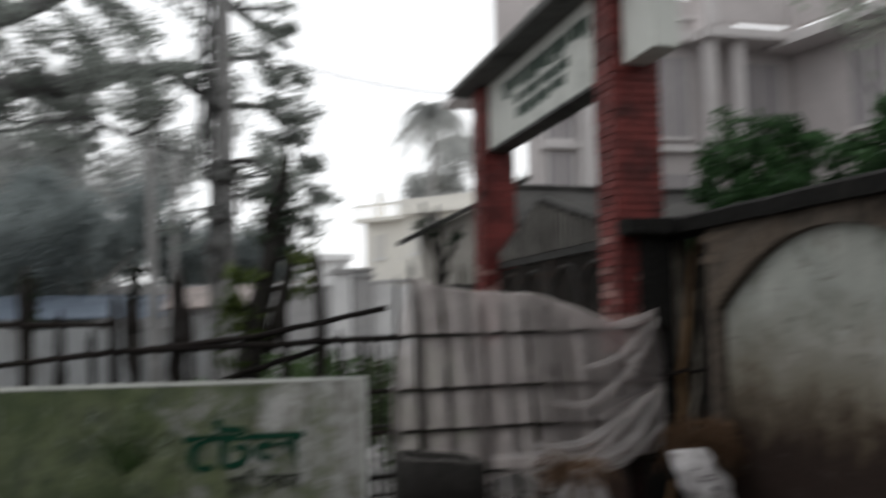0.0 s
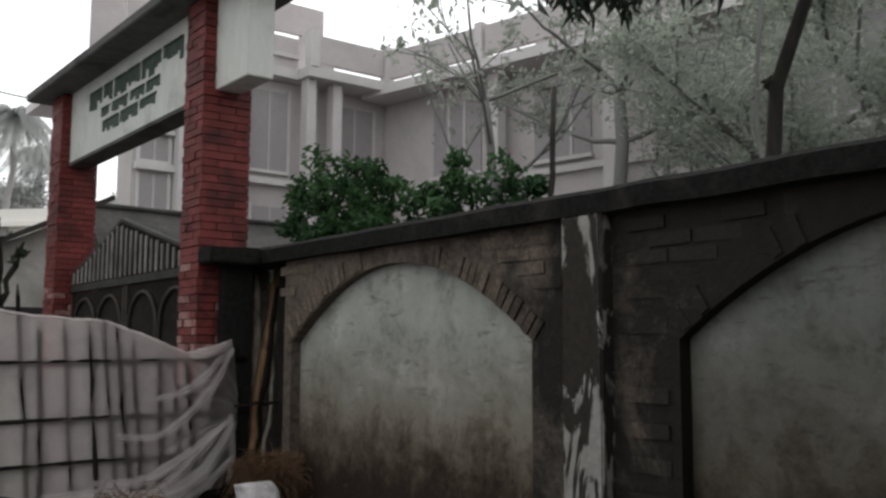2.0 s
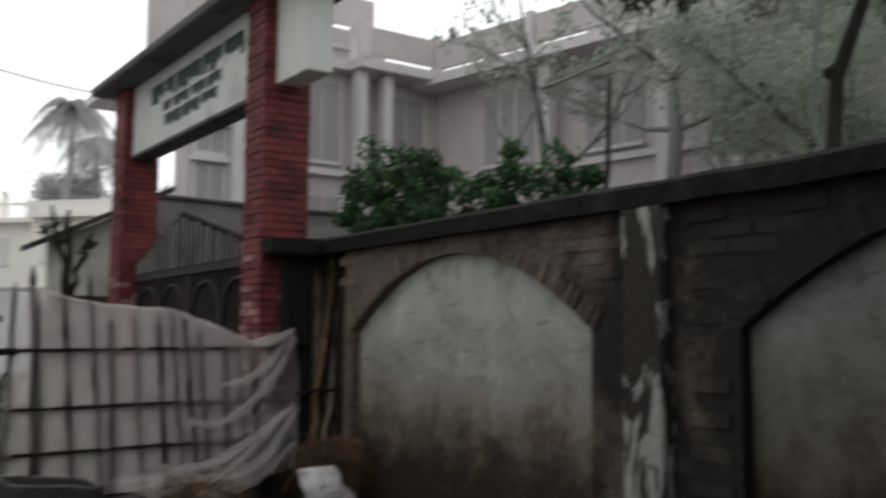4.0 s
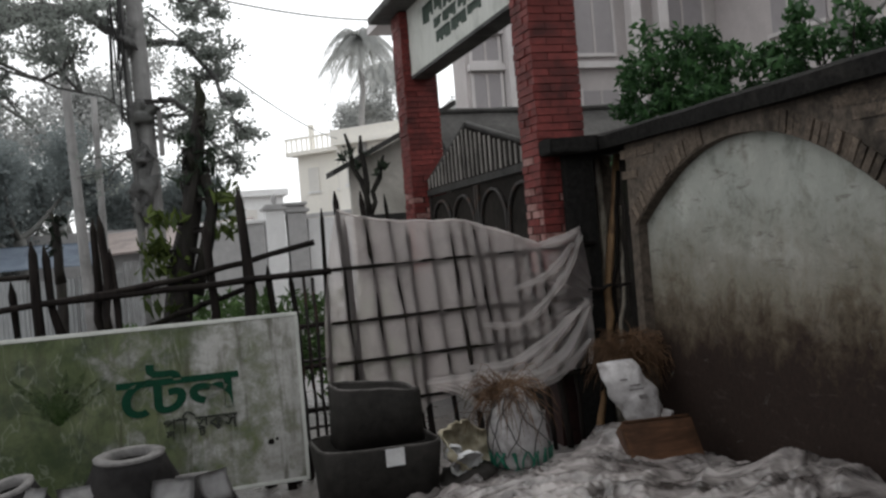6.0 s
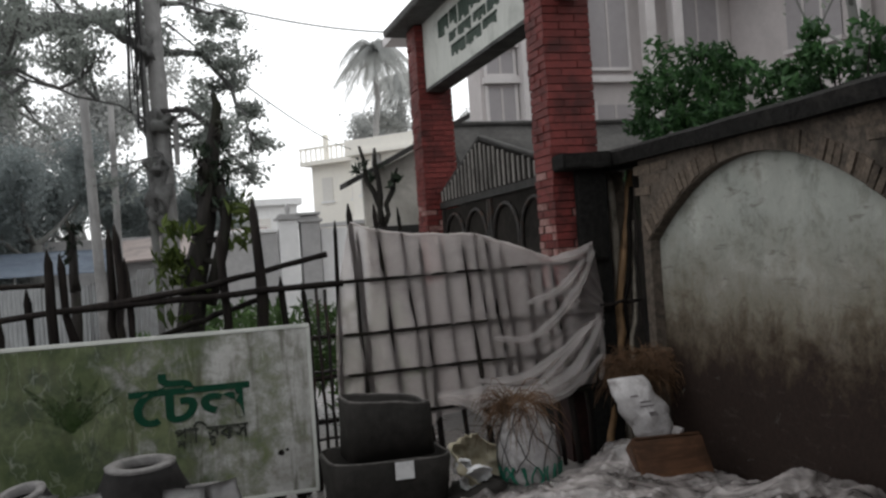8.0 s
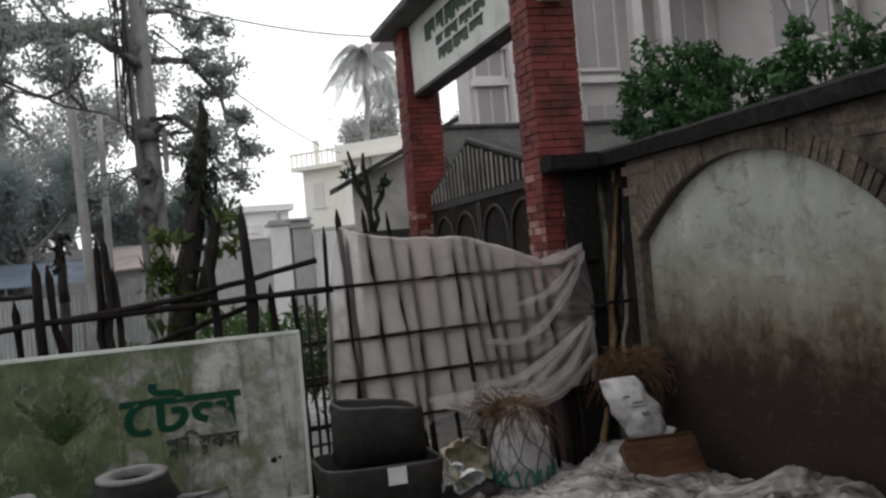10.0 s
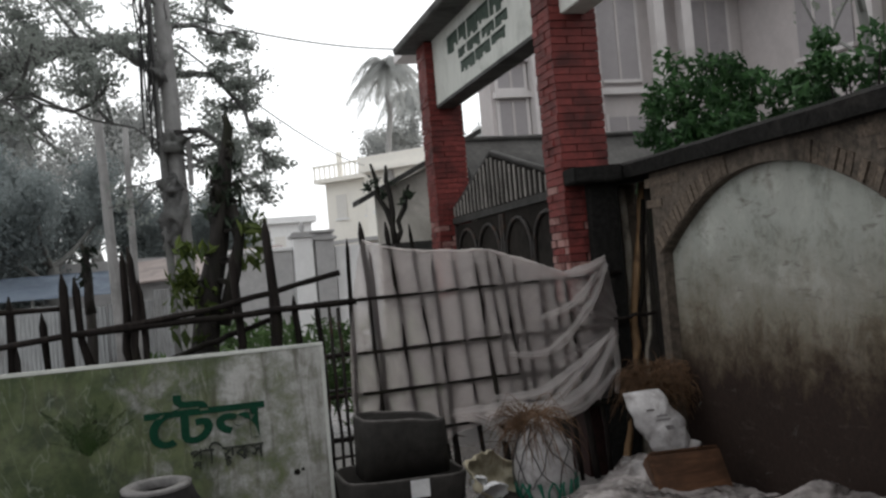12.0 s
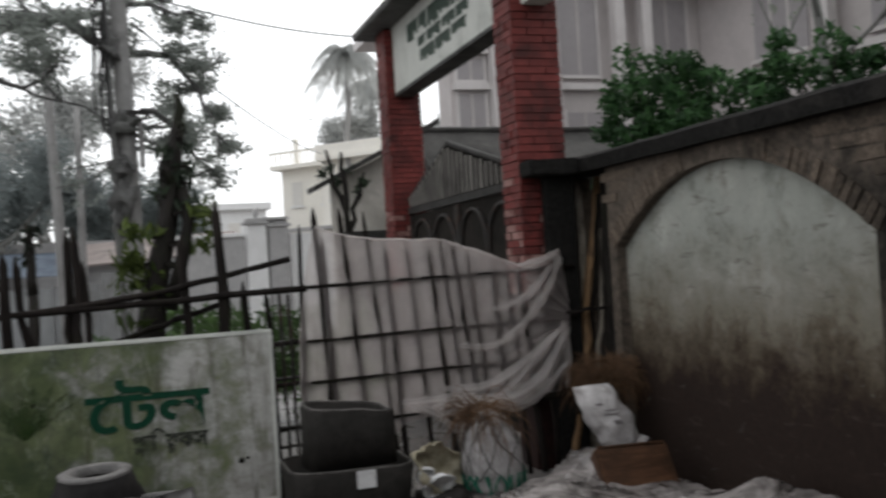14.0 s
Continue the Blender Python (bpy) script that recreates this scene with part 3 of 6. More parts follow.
def gate():
    for y0, y1 in PILLARS:
        part("pillar_core", box(PX0 + 0.012, PX1 - 0.012, y0 + 0.012, y1 - 0.012, -0.1, 4.08), M_MORTAR, GATE, "red brick pillar")
    # sign beam, returning past the near pillar
    beam = part("sign_beam", box(2.84, 3.04, 5.80, 10.0, 3.35, 4.08, 0.006), M_SIGNWHITE, GATE, "white plastered beam with a darker lower lip")
    # darker strip along the beam's lower edge
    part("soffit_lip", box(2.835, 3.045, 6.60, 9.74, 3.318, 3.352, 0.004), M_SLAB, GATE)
    # cap slab with a pitched top
    bm = bmesh.new()
    prof = [(2.56, 4.06), (2.55, 4.13), (2.95, 4.42), (3.34, 4.13), (3.33, 4.06)]
    a = [bm.verts.new((x, 5.50, z)) for x, z in prof]
    b = [bm.verts.new((x, 10.36, z)) for x, z in prof]
    for k in range(5):
        bm.faces.new((a[k], b[k], b[(k + 1) % 5], a[(k + 1) % 5]))
    bm.faces.new(a[::-1])
    bm.faces.new(b)
    bmesh.ops.recalc_face_normals(bm, faces=bm.faces[:])
    bmesh.ops.bevel(bm, geom=bm.edges[:], offset=0.01, segments=1, affect="EDGES")
    part("cap_slab", bm, M_SLAB, GATE, "dark wet concrete cap")
    # worn lettering: bars of the height of the written lines
    rnd = random.Random(5)
    for y_start, y_end, z, h in ((9.15, 6.95, 3.84, 0.19), (8.80, 7.45, 3.67, 0.11), (8.75, 7.45, 3.53, 0.13)):
        y = y_start
        while y > y_end:
            w = rnd.uniform(0.22, 0.42)
            bm = bmesh.new()
            k = 0.0
            box(2.832, 2.842, y - w, y, z + h / 2 - 0.025, z + h / 2, 0, bm)
            while k < w - 0.03:
                ww = rnd.uniform(0.035, 0.075)
                hh = rnd.uniform(0.55, 1.0) * h
                box(2.832, 2.842, y - k - ww, y - k, z + h / 2 - hh, z + h / 2 - 0.01, 0, bm)
                k += ww + rnd.uniform(0.006, 0.018)
            part("lettering_bar", bm, M_LETTER, beam)
            y -= w + 0.06


gate()


# ---- fence, sheet and board ----
FY = 6.42


def on_lattice(x, z, off=0.0):
    """A place on the lattice, which swings forward to clear the gate pillar."""
    y = FY - 0.125 * max(0.0, x - 1.2)
    return Vector((x * y / FY, y + off, 1.5 + (z - 1.5) * y / FY))


def stake(x0, z0, x1, z1, r, y=FY, seed=0, parent=None, wobble=0.03):
    pts = bent((x0, y, z0), (x1, y, z1), 9, wobble, seed)
    rad = [r * (1.1 - 0.3 * i / 9 + 0.12 * noise.noise(Vector((i * 0.9, seed, 0)))) for i in range(9)] + [r * 0.15]
    pts[8] = pts[9].lerp(pts[7], 0.09 / max(0.1, (pts[9] - pts[7]).length))
    return part("stake", tube(pts, rad, 8, 0.26, seed=seed), M_STAKE, parent)


def rail(a, b, r, seed, parent, name="rail", material=None, wob=0.015):
    return part(name, tube(bent(a, b, 10, wob, seed), r, 7, 0.14, seed=seed), material or M_STAKE, parent)


def paling_fence():
    f = thing("stake_fence", "rough fence of wet black pointed stakes and rails", "fence", (0, FY, 0))
    rows = [  # foot x, top x, top z, radius
        (-0.66, -0.70, 1.74, 0.034), (-0.42, -0.63, 1.71, 0.030), (-0.28, -0.33, 1.86, 0.028), (-0.22, -0.29, 1.88, 0.030),
        (0.68, 0.60, 2.00, 0.038), (0.42, 0.37, 1.80, 0.030), (0.86, 0.75, 1.47, 0.026), (-0.95, -1.02, 1.62, 0.03),
        (-0.80, -0.84, 1.50, 0.026), (-1.02, -0.99, 1.30, 0.02), (-1.2, -1.25, 1.8, 0.034), (-1.5, -1.45, 1.6, 0.03), (-1.8, -1.84, 1.75, 0.03), (-0.14, -0.24, 1.66, 0.022), (0.95, 0.90, 1.42, 0.02)]
    for i, (xf, xt, z, r) in enumerate(rows):
        stake(xf - 0.02, -0.08, xt, z, r * 1.08, FY + 0.03 * (i % 3 - 1), 10 + i, f)
    y = FY - 0.05
    rail((-0.64, y, 1.345), (1.17, y, 1.395), 0.022, 31, f)
    rail((-2.1, y - 0.02, 1.20), (0.20, y + 0.02, 1.425), 0.020, 32, f)
    rail((0.10, y + 0.05, 1.40), (1.08, y + 0.05, 1.60), 0.021, 33, f)
    rail((-0.15, y + 0.09, 1.10), (0.62, y + 0.09, 1.33), 0.020, 34, f)
    rail((-2.1, y + 0.05, 1.55), (-0.69, y + 0.05, 1.515), 0.018, 35, f)


paling_fence()


def sheeted_fence():
    f = thing("lattice_gate_panel", "leaning lattice panel of dark sticks tied to rails", "fence panel", (2.0, FY, 0))
    bars = [(1.15, 1.83, -0.02), (1.25, 1.94, 0.04), (1.30, 1.76, 0.04), (1.43, 1.93, 0.08), (1.60, 1.90, 0.09), (1.74, 1.67, 0.05), (1.89, 1.69, 0.08),
            (2.05, 1.67, 0.09), (2.14, 1.72, 0.11), (2.23, 1.68, 0.12), (2.34, 1.61, 0.10), (2.53, 1.48, 0.05), (2.64, 1.46, 0.07), (2.73, 1.45, 0.09), (2.90, 1.5, 0.05)]
    for i, (x, top, lean) in enumerate(bars):
        a, b = on_lattice(x, top, 0.0), on_lattice(x + lean * (top + 0.06), -0.06, 0.0)
        pts = bent(b, a, 9, 0.008, 60 + i)
        r = 0.017 + 0.006 * (i % 2)
        rad = [r * (1.1 - 0.25 * k / 9 + 0.12 * noise.noise(Vector((k * 0.9, i, 0)))) for k in range(9)] + [r * 0.2]
        pts[8] = pts[9].lerp(pts[7], 0.08 / max(0.1, (pts[9] - pts[7]).length))
        part("stake", tube(pts, rad, 7, 0.14, seed=60 + i), M_STAKE, f)
    for z in (1.41, 1.04, 0.76, 0.46):
        rail(on_lattice(1.13, z - 0.01, 0.0), on_lattice(3.2, z + 0.02, 0.0), 0.017, int(z * 100), f, wob=0.004)
        if z < 1.3:
            rail(on_lattice(0.93, z - 0.01, 0.018), on_lattice(1.20, z, 0.018), 0.016, int(z * 100) + 3, f, wob=0.003)
    for x, top in ((0.99, 1.38), (1.05, 1.36), (0.93, 1.05)):
        rail((x + 0.02, FY + 0.01, 0.0), (x, FY + 0.01, top), 0.012, int(x * 200), f, "bar", M_IRON, 0.006)
    for z in (1.02, 0.79, 0.46, 0.33, 0.12):
        rail((0.86, FY + 0.02, z), (1.15, FY + 0.02, z + 0.01), 0.011, int(z * 300), f, "bar", M_IRON, 0.004)


sheeted_fence()


def polythene_sheet():
    """A wet translucent sheet clinging to the lattice, gathered in folds towards its tie at the wall's end."""
    top = [(0.0, 1.25, 1.81), (0.09, 1.42, 1.745), (0.21, 1.65, 1.705), (0.48, 2.17, 1.675), (0.64, 2.50, 1.56), (0.78, 2.72, 1.46), (1.0, 3.07, 1.555)]
    bot = [(0.0, 1.13, 0.24), (0.3, 1.66, 0.28), (0.36, 1.80, 0.40), (0.62, 2.25, 0.50), (0.8, 2.66, 0.47), (1.0, 3.02, 0.52)]

    def at(line, u):
        for (a, x0, z0), (b, x1, z1) in zip(line, line[1:]):
            if u <= b:
                k = (u - a) / (b - a)
                return x0 + (x1 - x0) * k, z0 + (z1 - z0) * k
        return line[-1][1:]

    # gathered folds: the way of each over the sheet, its width and its height
    folds = [([(3.07, 1.50), (2.90, 1.19), (2.57, 0.91), (2.25, 0.91)], 0.030, 0.035), ([(3.0, 1.44), (2.78, 1.23), (2.52, 1.15)], 0.026, 0.03),
             ([(3.09, 1.00), (2.71, 0.74), (2.42, 0.61), (2.10, 0.62)], 0.032, 0.04), ([(3.09, 0.97), (2.85, 0.62), (2.53, 0.50), (2.15, 0.54), (1.79, 0.54)], 0.050, 0.055),
             ([(3.04, 0.98), (2.66, 0.62), (2.41, 0.46)], 0.034, 0.04), ([(3.09, 0.72), (2.78, 0.47), (2.50, 0.44)], 0.030, 0.03),
             ([(1.80, 0.55), (2.03, 0.46), (2.20, 0.30)], 0.030, 0.03), ([(2.02, 0.53), (2.17, 0.47), (2.37, 0.50)], 0.05, 0.05), ([(3.07, 1.03), (3.09, 0.76), (3.06, 0.54)], 0.02, 0.02), ([(2.74, 1.45), (2.90, 1.47), (3.06, 1.53)], 0.026, 0.03)]
    runs = []
    for line, w, h in folds:
        n = 14 * (len(line) - 1)
        run = []
        for i in range(n + 1):
            k = i / n * (len(line) - 1)
            j = min(int(k), len(line) - 2)
            q = [line[max(j - 1, 0)], line[j], line[j + 1], line[min(j + 2, len(line) - 1)]]
            u = k - j
            c = [0.5 * ((2 * q[1][d]) + (q[2][d] - q[0][d]) * u + (2 * q[0][d] - 5 * q[1][d] + 4 * q[2][d] - q[3][d]) * u * u + (3 * q[1][d] - q[0][d] - 3 * q[2][d] + q[3][d]) * u ** 3) for d in (0, 1)]
            e = i / n
            run.append((c[0], c[1], math.sin(math.pi * (0.10 + 0.86 * e)) ** 0.7))
        runs.append((run, w, h))
    ridge = np.array([(x, z, 0.7 * h * k, w) for run, w, h in runs for x, z, k in run])

    def crease(x, z):
        wx, wz = x + 0.02 * noise.noise(Vector((x * 6, z * 6, 3))), z + 0.02 * noise.noise(Vector((x * 6, z * 6, 8)))
        d = np.hypot(ridge[:, 0] - wx, ridge[:, 1] - wz)
        return float((ridge[:, 2] * np.exp(-(d / (0.6 * ridge[:, 3])) ** 1.4)).max())

    bm = bmesh.new()
    nu, nv = 210, 130
    grid = []
    for i in range(nu + 1):
        col = []
        u = i / nu
        xt, zt = at(top, u)
        xb, zb = at(bot, u)
        for j in range(nv + 1):
            v = j / nv
            x = xt + (xb - xt) * v - 0.085 * math.sin(math.pi * v) ** 0.8 * (1 - u) ** 3
            x += 0.075 * math.sin(math.pi * v) * u ** 6
            z = zt + (zb - zt) * v
            pull = math.exp(-((x - 3.08) ** 2 + (z - 1.02) ** 2) / 0.35)
            ang = math.atan2(z - 1.05, 3.2 - x)
            fan = 0.022 * pull * (1 - abs(math.sin(ang * 9 + 1.6 * noise.noise(Vector((x * 2, z * 2, 3)))))) ** 2
            soft = 0.010 * noise.noise(Vector((x * 2.4, z * 1.8, 4))) + 0.006 * noise.noise(Vector((x * 9, z * 4, 2)))
            y = -0.019 - fan - (crease(x, z) if x > 1.7 else 0.0) - abs(soft) * 0.8
            if j == 0:
                z += 0.012 * noise.noise(Vector((x * 8, 0, 0)))
            if j == nv:
                z += 0.05 * noise.noise(Vector((x * 5, 2, 0)))
            col.append(bm.verts.new(on_lattice(x, z, y)))
        grid.append(col)
    for a, b in zip(grid, grid[1:]):
        for j in range(nv):
            f = bm.faces.new((a[j], a[j + 1], b[j + 1], b[j]))
            f.smooth = True
    bmesh.ops.recalc_face_normals(bm, faces=bm.faces[:])
    ob = whole("plastic_sheet", bm, M_SHEET, "cloudy translucent polythene sheet draped over the lattice panel", "plastic sheet")
    # rolled hem along the top edge
    pts = []
    for i in range(70):
        x, z = at(top, i / 69)
        pts.append(on_lattice(x, z + 0.010 * noise.noise(Vector((x * 8, 0, 0))), -0.022 + 0.006 * noise.noise(Vector((x * 9, 1, 1)))))
    part("hem", tube(pts, [0.006 + 0.010 * abs(noise.noise(Vector((i * 0.37, 0, 5)))) for i in range(70)], 6, 0.3, seed=2), M_FOLD, ob, "bunched pale hem")
    # second and third layers where the sheet is gathered
    for n, (run, w, h) in enumerate(runs):
        bm = bmesh.new()
        rows = []
        m = 8
        for i, (x, z, k) in enumerate(run):
            x1, z1, _ = run[min(i + 1, len(run) - 1)]
            x0, z0, _ = run[max(i - 1, 0)]
            d = Vector((x1 - x0, z1 - z0)).normalized()
            row = []
            for j in range(m + 1):
                s = j / m * 2 - 1
                wide = w * (0.35 + 0.75 * k) * (1 + 0.5 * noise.noise(Vector((i * 0.23, n, j * 0.1))))
                px, pz = x - d.y * s * wide, z + d.x * s * wide
                lift = 0.016 + h * k * (1 - s * s) * 0.9 + 0.012 * abs(noise.noise(Vector((i * 0.12, s * 3.1, n * 3)))) - 0.008 * math.cos(s * 7 + n)
                row.append(bm.verts.new(on_lattice(px, pz, -0.012 - lift)))
            rows.append(row)
        for a, b in zip(rows, rows[1:]):
            for j in range(m):
                f = bm.faces.new((a[j], a[j + 1], b[j + 1], b[j]))
                f.smooth = True
        part("fold", bm, M_FOLD, ob, "gathered whitish fold")


polythene_sheet()

BY = 6.22


def sign_board():
    b = thing("sign_board", "white painted metal sign board streaked with green algae", "sign", (-0.33, BY, 0))
    part("panel", box(-1.55, 0.885, BY - 0.012, BY + 0.012, 0.06, 1.135, 0.004), M_BOARD, b)
    for x in (-1.3, -0.2, 0.75):
        part("foot", box(x, x + 0.06, BY + 0.013, BY + 0.05, -0.06, 0.9, 0.004), M_STAKE, b, "dark wooden foot")
    for x0, x1, z0, z1 in ((-1.56, 0.895, 1.125, 1.150), (-1.56, 0.895, 0.045, 0.07), (0.873, 0.897, 0.07, 1.125), (-1.562, -1.54, 0.07, 1.125)):
        part("edge_strip", box(x0, x1, BY - 0.018, BY + 0.018, z0, z1, 0.003), M_SIGNWHITE, b, "thin pale edging")
    for body, x, z, width, height, mat in (("\u09c7\u099f\u09b2", -0.26, 0.585, 0.745, 0.325, M_GREENPAINT), ("\u09aa\u09b2\u09be\u09bf\u09b8\u099f\u0995\u09b8", 0.00, 0.425, 0.46, 0.165, M_GREYPAINT)):
        cu = bpy.data.curves.new("lettering", "FONT")
        cu.body, cu.size, cu.extrude = body, 1.0, 0.02
        cu.offset = 0.024 if height > 0.2 else 0.008
        tmp = bpy.data.objects.new("tmp_text", cu)
        scene.collection.objects.link(tmp)
        bpy.context.view_layer.update()
        # one sign after another; the second of a joined pair hangs small below the first
        joined = {0: 1, 4: 5} if len(body) > 4 else {}
        glyphs = bmesh.new()
        pen, last = 0.0, 0.0
        for k, ch in enumerate(body):
            cu.body = ch
            bpy.context.view_layer.update()
            m0 = bpy.data.meshes.new_from_object(tmp.evaluated_get(bpy.context.evaluated_depsgraph_get()))
            left = min((v.co.x for v in m0.vertices), default=0.0)
            wide = max((v.co.x for v in m0.vertices), default=0.0) - left
            under = k in joined.values()
            for v in m0.vertices:
                px, py = v.co.x - left, v.co.y
                if under:
                    px, py = last + 0.12 + px * 0.62, py * 0.55 - 0.22
                else:
                    px, py = pen + px, (0.62 - (0.62 - py) * 0.66 if k in joined else py)
                v.co = Vector((px, py, v.co.z + 0.004 * k))
            glyphs.from_mesh(m0)
            bpy.data.meshes.remove(m0)
            if not under:
                last = pen
                pen += wide - (0.025 if joined else 0.21 if k == 0 else 0.07)
        bpy.data.objects.remove(tmp)
        me = bpy.data.meshes.new("lettering")
        glyphs.to_mesh(me)
        glyphs.free()
        me.name = "lettering"
        xs = [v.co.x for v in me.vertices]
        zs = [v.co.y for v in me.vertices]
        x0, w, z0, h = min(xs), max(xs) - min(xs), min(zs), max(zs) - min(zs)
        for v in me.vertices:
            v.co = Vector((x + (v.co.x - x0) / w * width, BY - 0.014 - v.co.z * 0.2, z + (v.co.y - z0) / h * height))
        me.materials.clear()
        me.materials.append(mat)
        ob = new("lettering", me)
        adopt(ob, b)
        tagged(ob, "dark green painted letters" if height > 0.2 else "small grey painted letters")
    for x, z, r in ((0.66, 0.325, 0.022), (0.70, 0.34, 0.012), (-0.55, 0.80, 0.016)):
        part("chipped_hole", lump((x, BY - 0.013, z), (r, 0.003, r * 0.8), 3, 0.8, 2), M_SHEDDARK, b, "black chipped spot")
    # worn painted plant picture
    rnd = random.Random(4)
    bm = bmesh.new()
    for i in range(16):
        a = rnd.uniform(-1.15, 1.15)
        L = rnd.uniform(0.18, 0.42)
        pts = [(-0.60 + math.sin(a) * L * k - 0.02 * k * k, 0.60 + 0.27 * k * math.cos(a * 0.8) * L / 0.25 - 0.10 * k * k * abs(a)) for k in (0, 0.35, 0.7, 1)]
        w = (0.012, 0.034, 0.026, 0.004)
        vs = [(bm.verts.new((px - ww, BY - 0.0135 - 0.0003 * i, pz)), bm.verts.new((px + ww, BY - 0.0135 - 0.0003 * i, pz))) for (px, pz), ww in zip(pts, w)]
        for (p, q), (r, s) in zip(vs, vs[1:]):
            bm.faces.new((p, q, s, r))
    part("painted_plant", bm, M_PLANTPAINT, b, "faded green painted leaves")


M_PLANTPAINT = worn("faded_green_paint", (0.04, 0.075, 0.02), (0.015, 0.035, 0.009), (0.085, 0.105, 0.05), 20, 9, 0.5, 0.5, 0.1, 0.001)


def patchy(m, scale, lo, hi):
    """Paint worn away in patches, down to what lies under it."""
    t = m.node_tree
    n = noise_node(t, scale, 8, 0.75, 0.4, world_space=True)
    gone = t.nodes.new("ShaderNodeMixShader")
    t.links.new(ramp(t, n, [(lo, (0.95, 0.95, 0.95)), (hi, (0.12, 0.12, 0.12))]), gone.inputs[0])
    t.links.new(t.nodes["Principled BSDF"].outputs[0], gone.inputs[1])
    t.links.new(t.nodes.new("ShaderNodeBsdfTransparent").outputs[0], gone.inputs[2])
    t.links.new(gone.outputs[0], t.nodes["Material Output"].inputs[0])


patchy(M_PLANTPAINT, 9, 0.40, 0.68)
sign_board()


# ---- clutter in front of the fence ----
def tarp_heap():
    """A crumpled polythene tarpaulin over a low heap."""
    bm = bmesh.new()
    nx, ny = 190, 260
    x0, x1, y0, y1 = 1.15, 3.17, 2.6, 5.75

    rnd = random.Random(19)
    lines = []
    for n in range(34):
        cx, cy, a, L = rnd.uniform(1.3, 3.1), rnd.uniform(3.4, 5.5), rnd.uniform(-0.5, 0.8), rnd.uniform(0.35, 0.9)
        for i in range(16):
            k = i / 15 - 0.5
            lines.append((cx + L * k * math.cos(a), cy + L * k * math.sin(a) + 0.05 * math.sin(k * 6 + n), 0.045 * math.cos(math.pi * k) ** 0.7))
    lines = np.array(lines)

    def height(x, y):
        d = np.hypot(lines[:, 0] - x, lines[:, 1] - y)
        h = 0.05 + float((lines[:, 2] * np.exp(-(d / 0.055) ** 1.5)).max())
        for cx, cy, r, a in ((2.66, 5.26, 0.20, 0.22), (2.42, 5.2, 0.30, 0.06), (2.2, 4.8, 0.5, 0.08), (3.0, 3.96, 0.36, 0.15), (2.5, 4.2, 0.6, 0.08), (1.8, 4.4, 0.5, 0.10), (2.9, 3.4, 0.5, 0.16), (2.1, 3.3, 0.6, 0.14), (2.95, 4.95, 0.25, 0.05)):
            h += a * math.exp(-((x - cx) ** 2 + (y - cy) ** 2) / r ** 2)
        p = Vector((x * 2.6, y * 2.6, 0))
        q = p + Vector((noise.noise(p * 0.9), noise.noise(p * 0.9 + Vector((7, 0, 0))), 0)) * 0.9
        h += 0.05 * (0.5 - abs(noise.noise(q))) + 0.045 * (0.4 - abs(noise.noise(q * 1.7 + Vector((3, 1, 0))))) + 0.016 * (0.35 - abs(noise.noise(q * 3.9))) + 0.004 * noise.noise(q * 9)
        edge = min((x - x0) / 0.25, (x1 + 0.1 - x) / 0.12, (y - y0) / 0.3, (y1 - y) / 0.35, 1)
        return h * max(edge, 0.0) ** 0.6 + 0.006

    g = []
    for i in range(nx + 1):
        col = []
        for j in range(ny + 1):
            x, y = x0 + (x1 - x0) * i / nx, y0 + (y1 - y0) * j / ny
            cut = 0.18 * noise.noise(Vector((x * 1.3, y * 1.3, 8)))
            col.append(bm.verts.new((x + (cut * 0.6 if i == 0 else 0), y + (cut if j in (0, ny) else 0), height(x, y))))
        g.append(col)
    for a, b in zip(g, g[1:]):
        for j in range(ny):
            f = bm.faces.new((a[j], b[j], b[j + 1], a[j + 1]))
            f.smooth = True
    whole("tarpaulin", bm, M_TARP, "crumpled wet grey polythene tarpaulin over a low heap", "tarpaulin")


tarp_heap()


M_TUBRIM = worn("scuffed_rubber", (0.075, 0.07, 0.066), (0.03, 0.028, 0.026), (0.11, 0.10, 0.095), 20, 6, 0.5, 0.35, 0.3, 0.006)


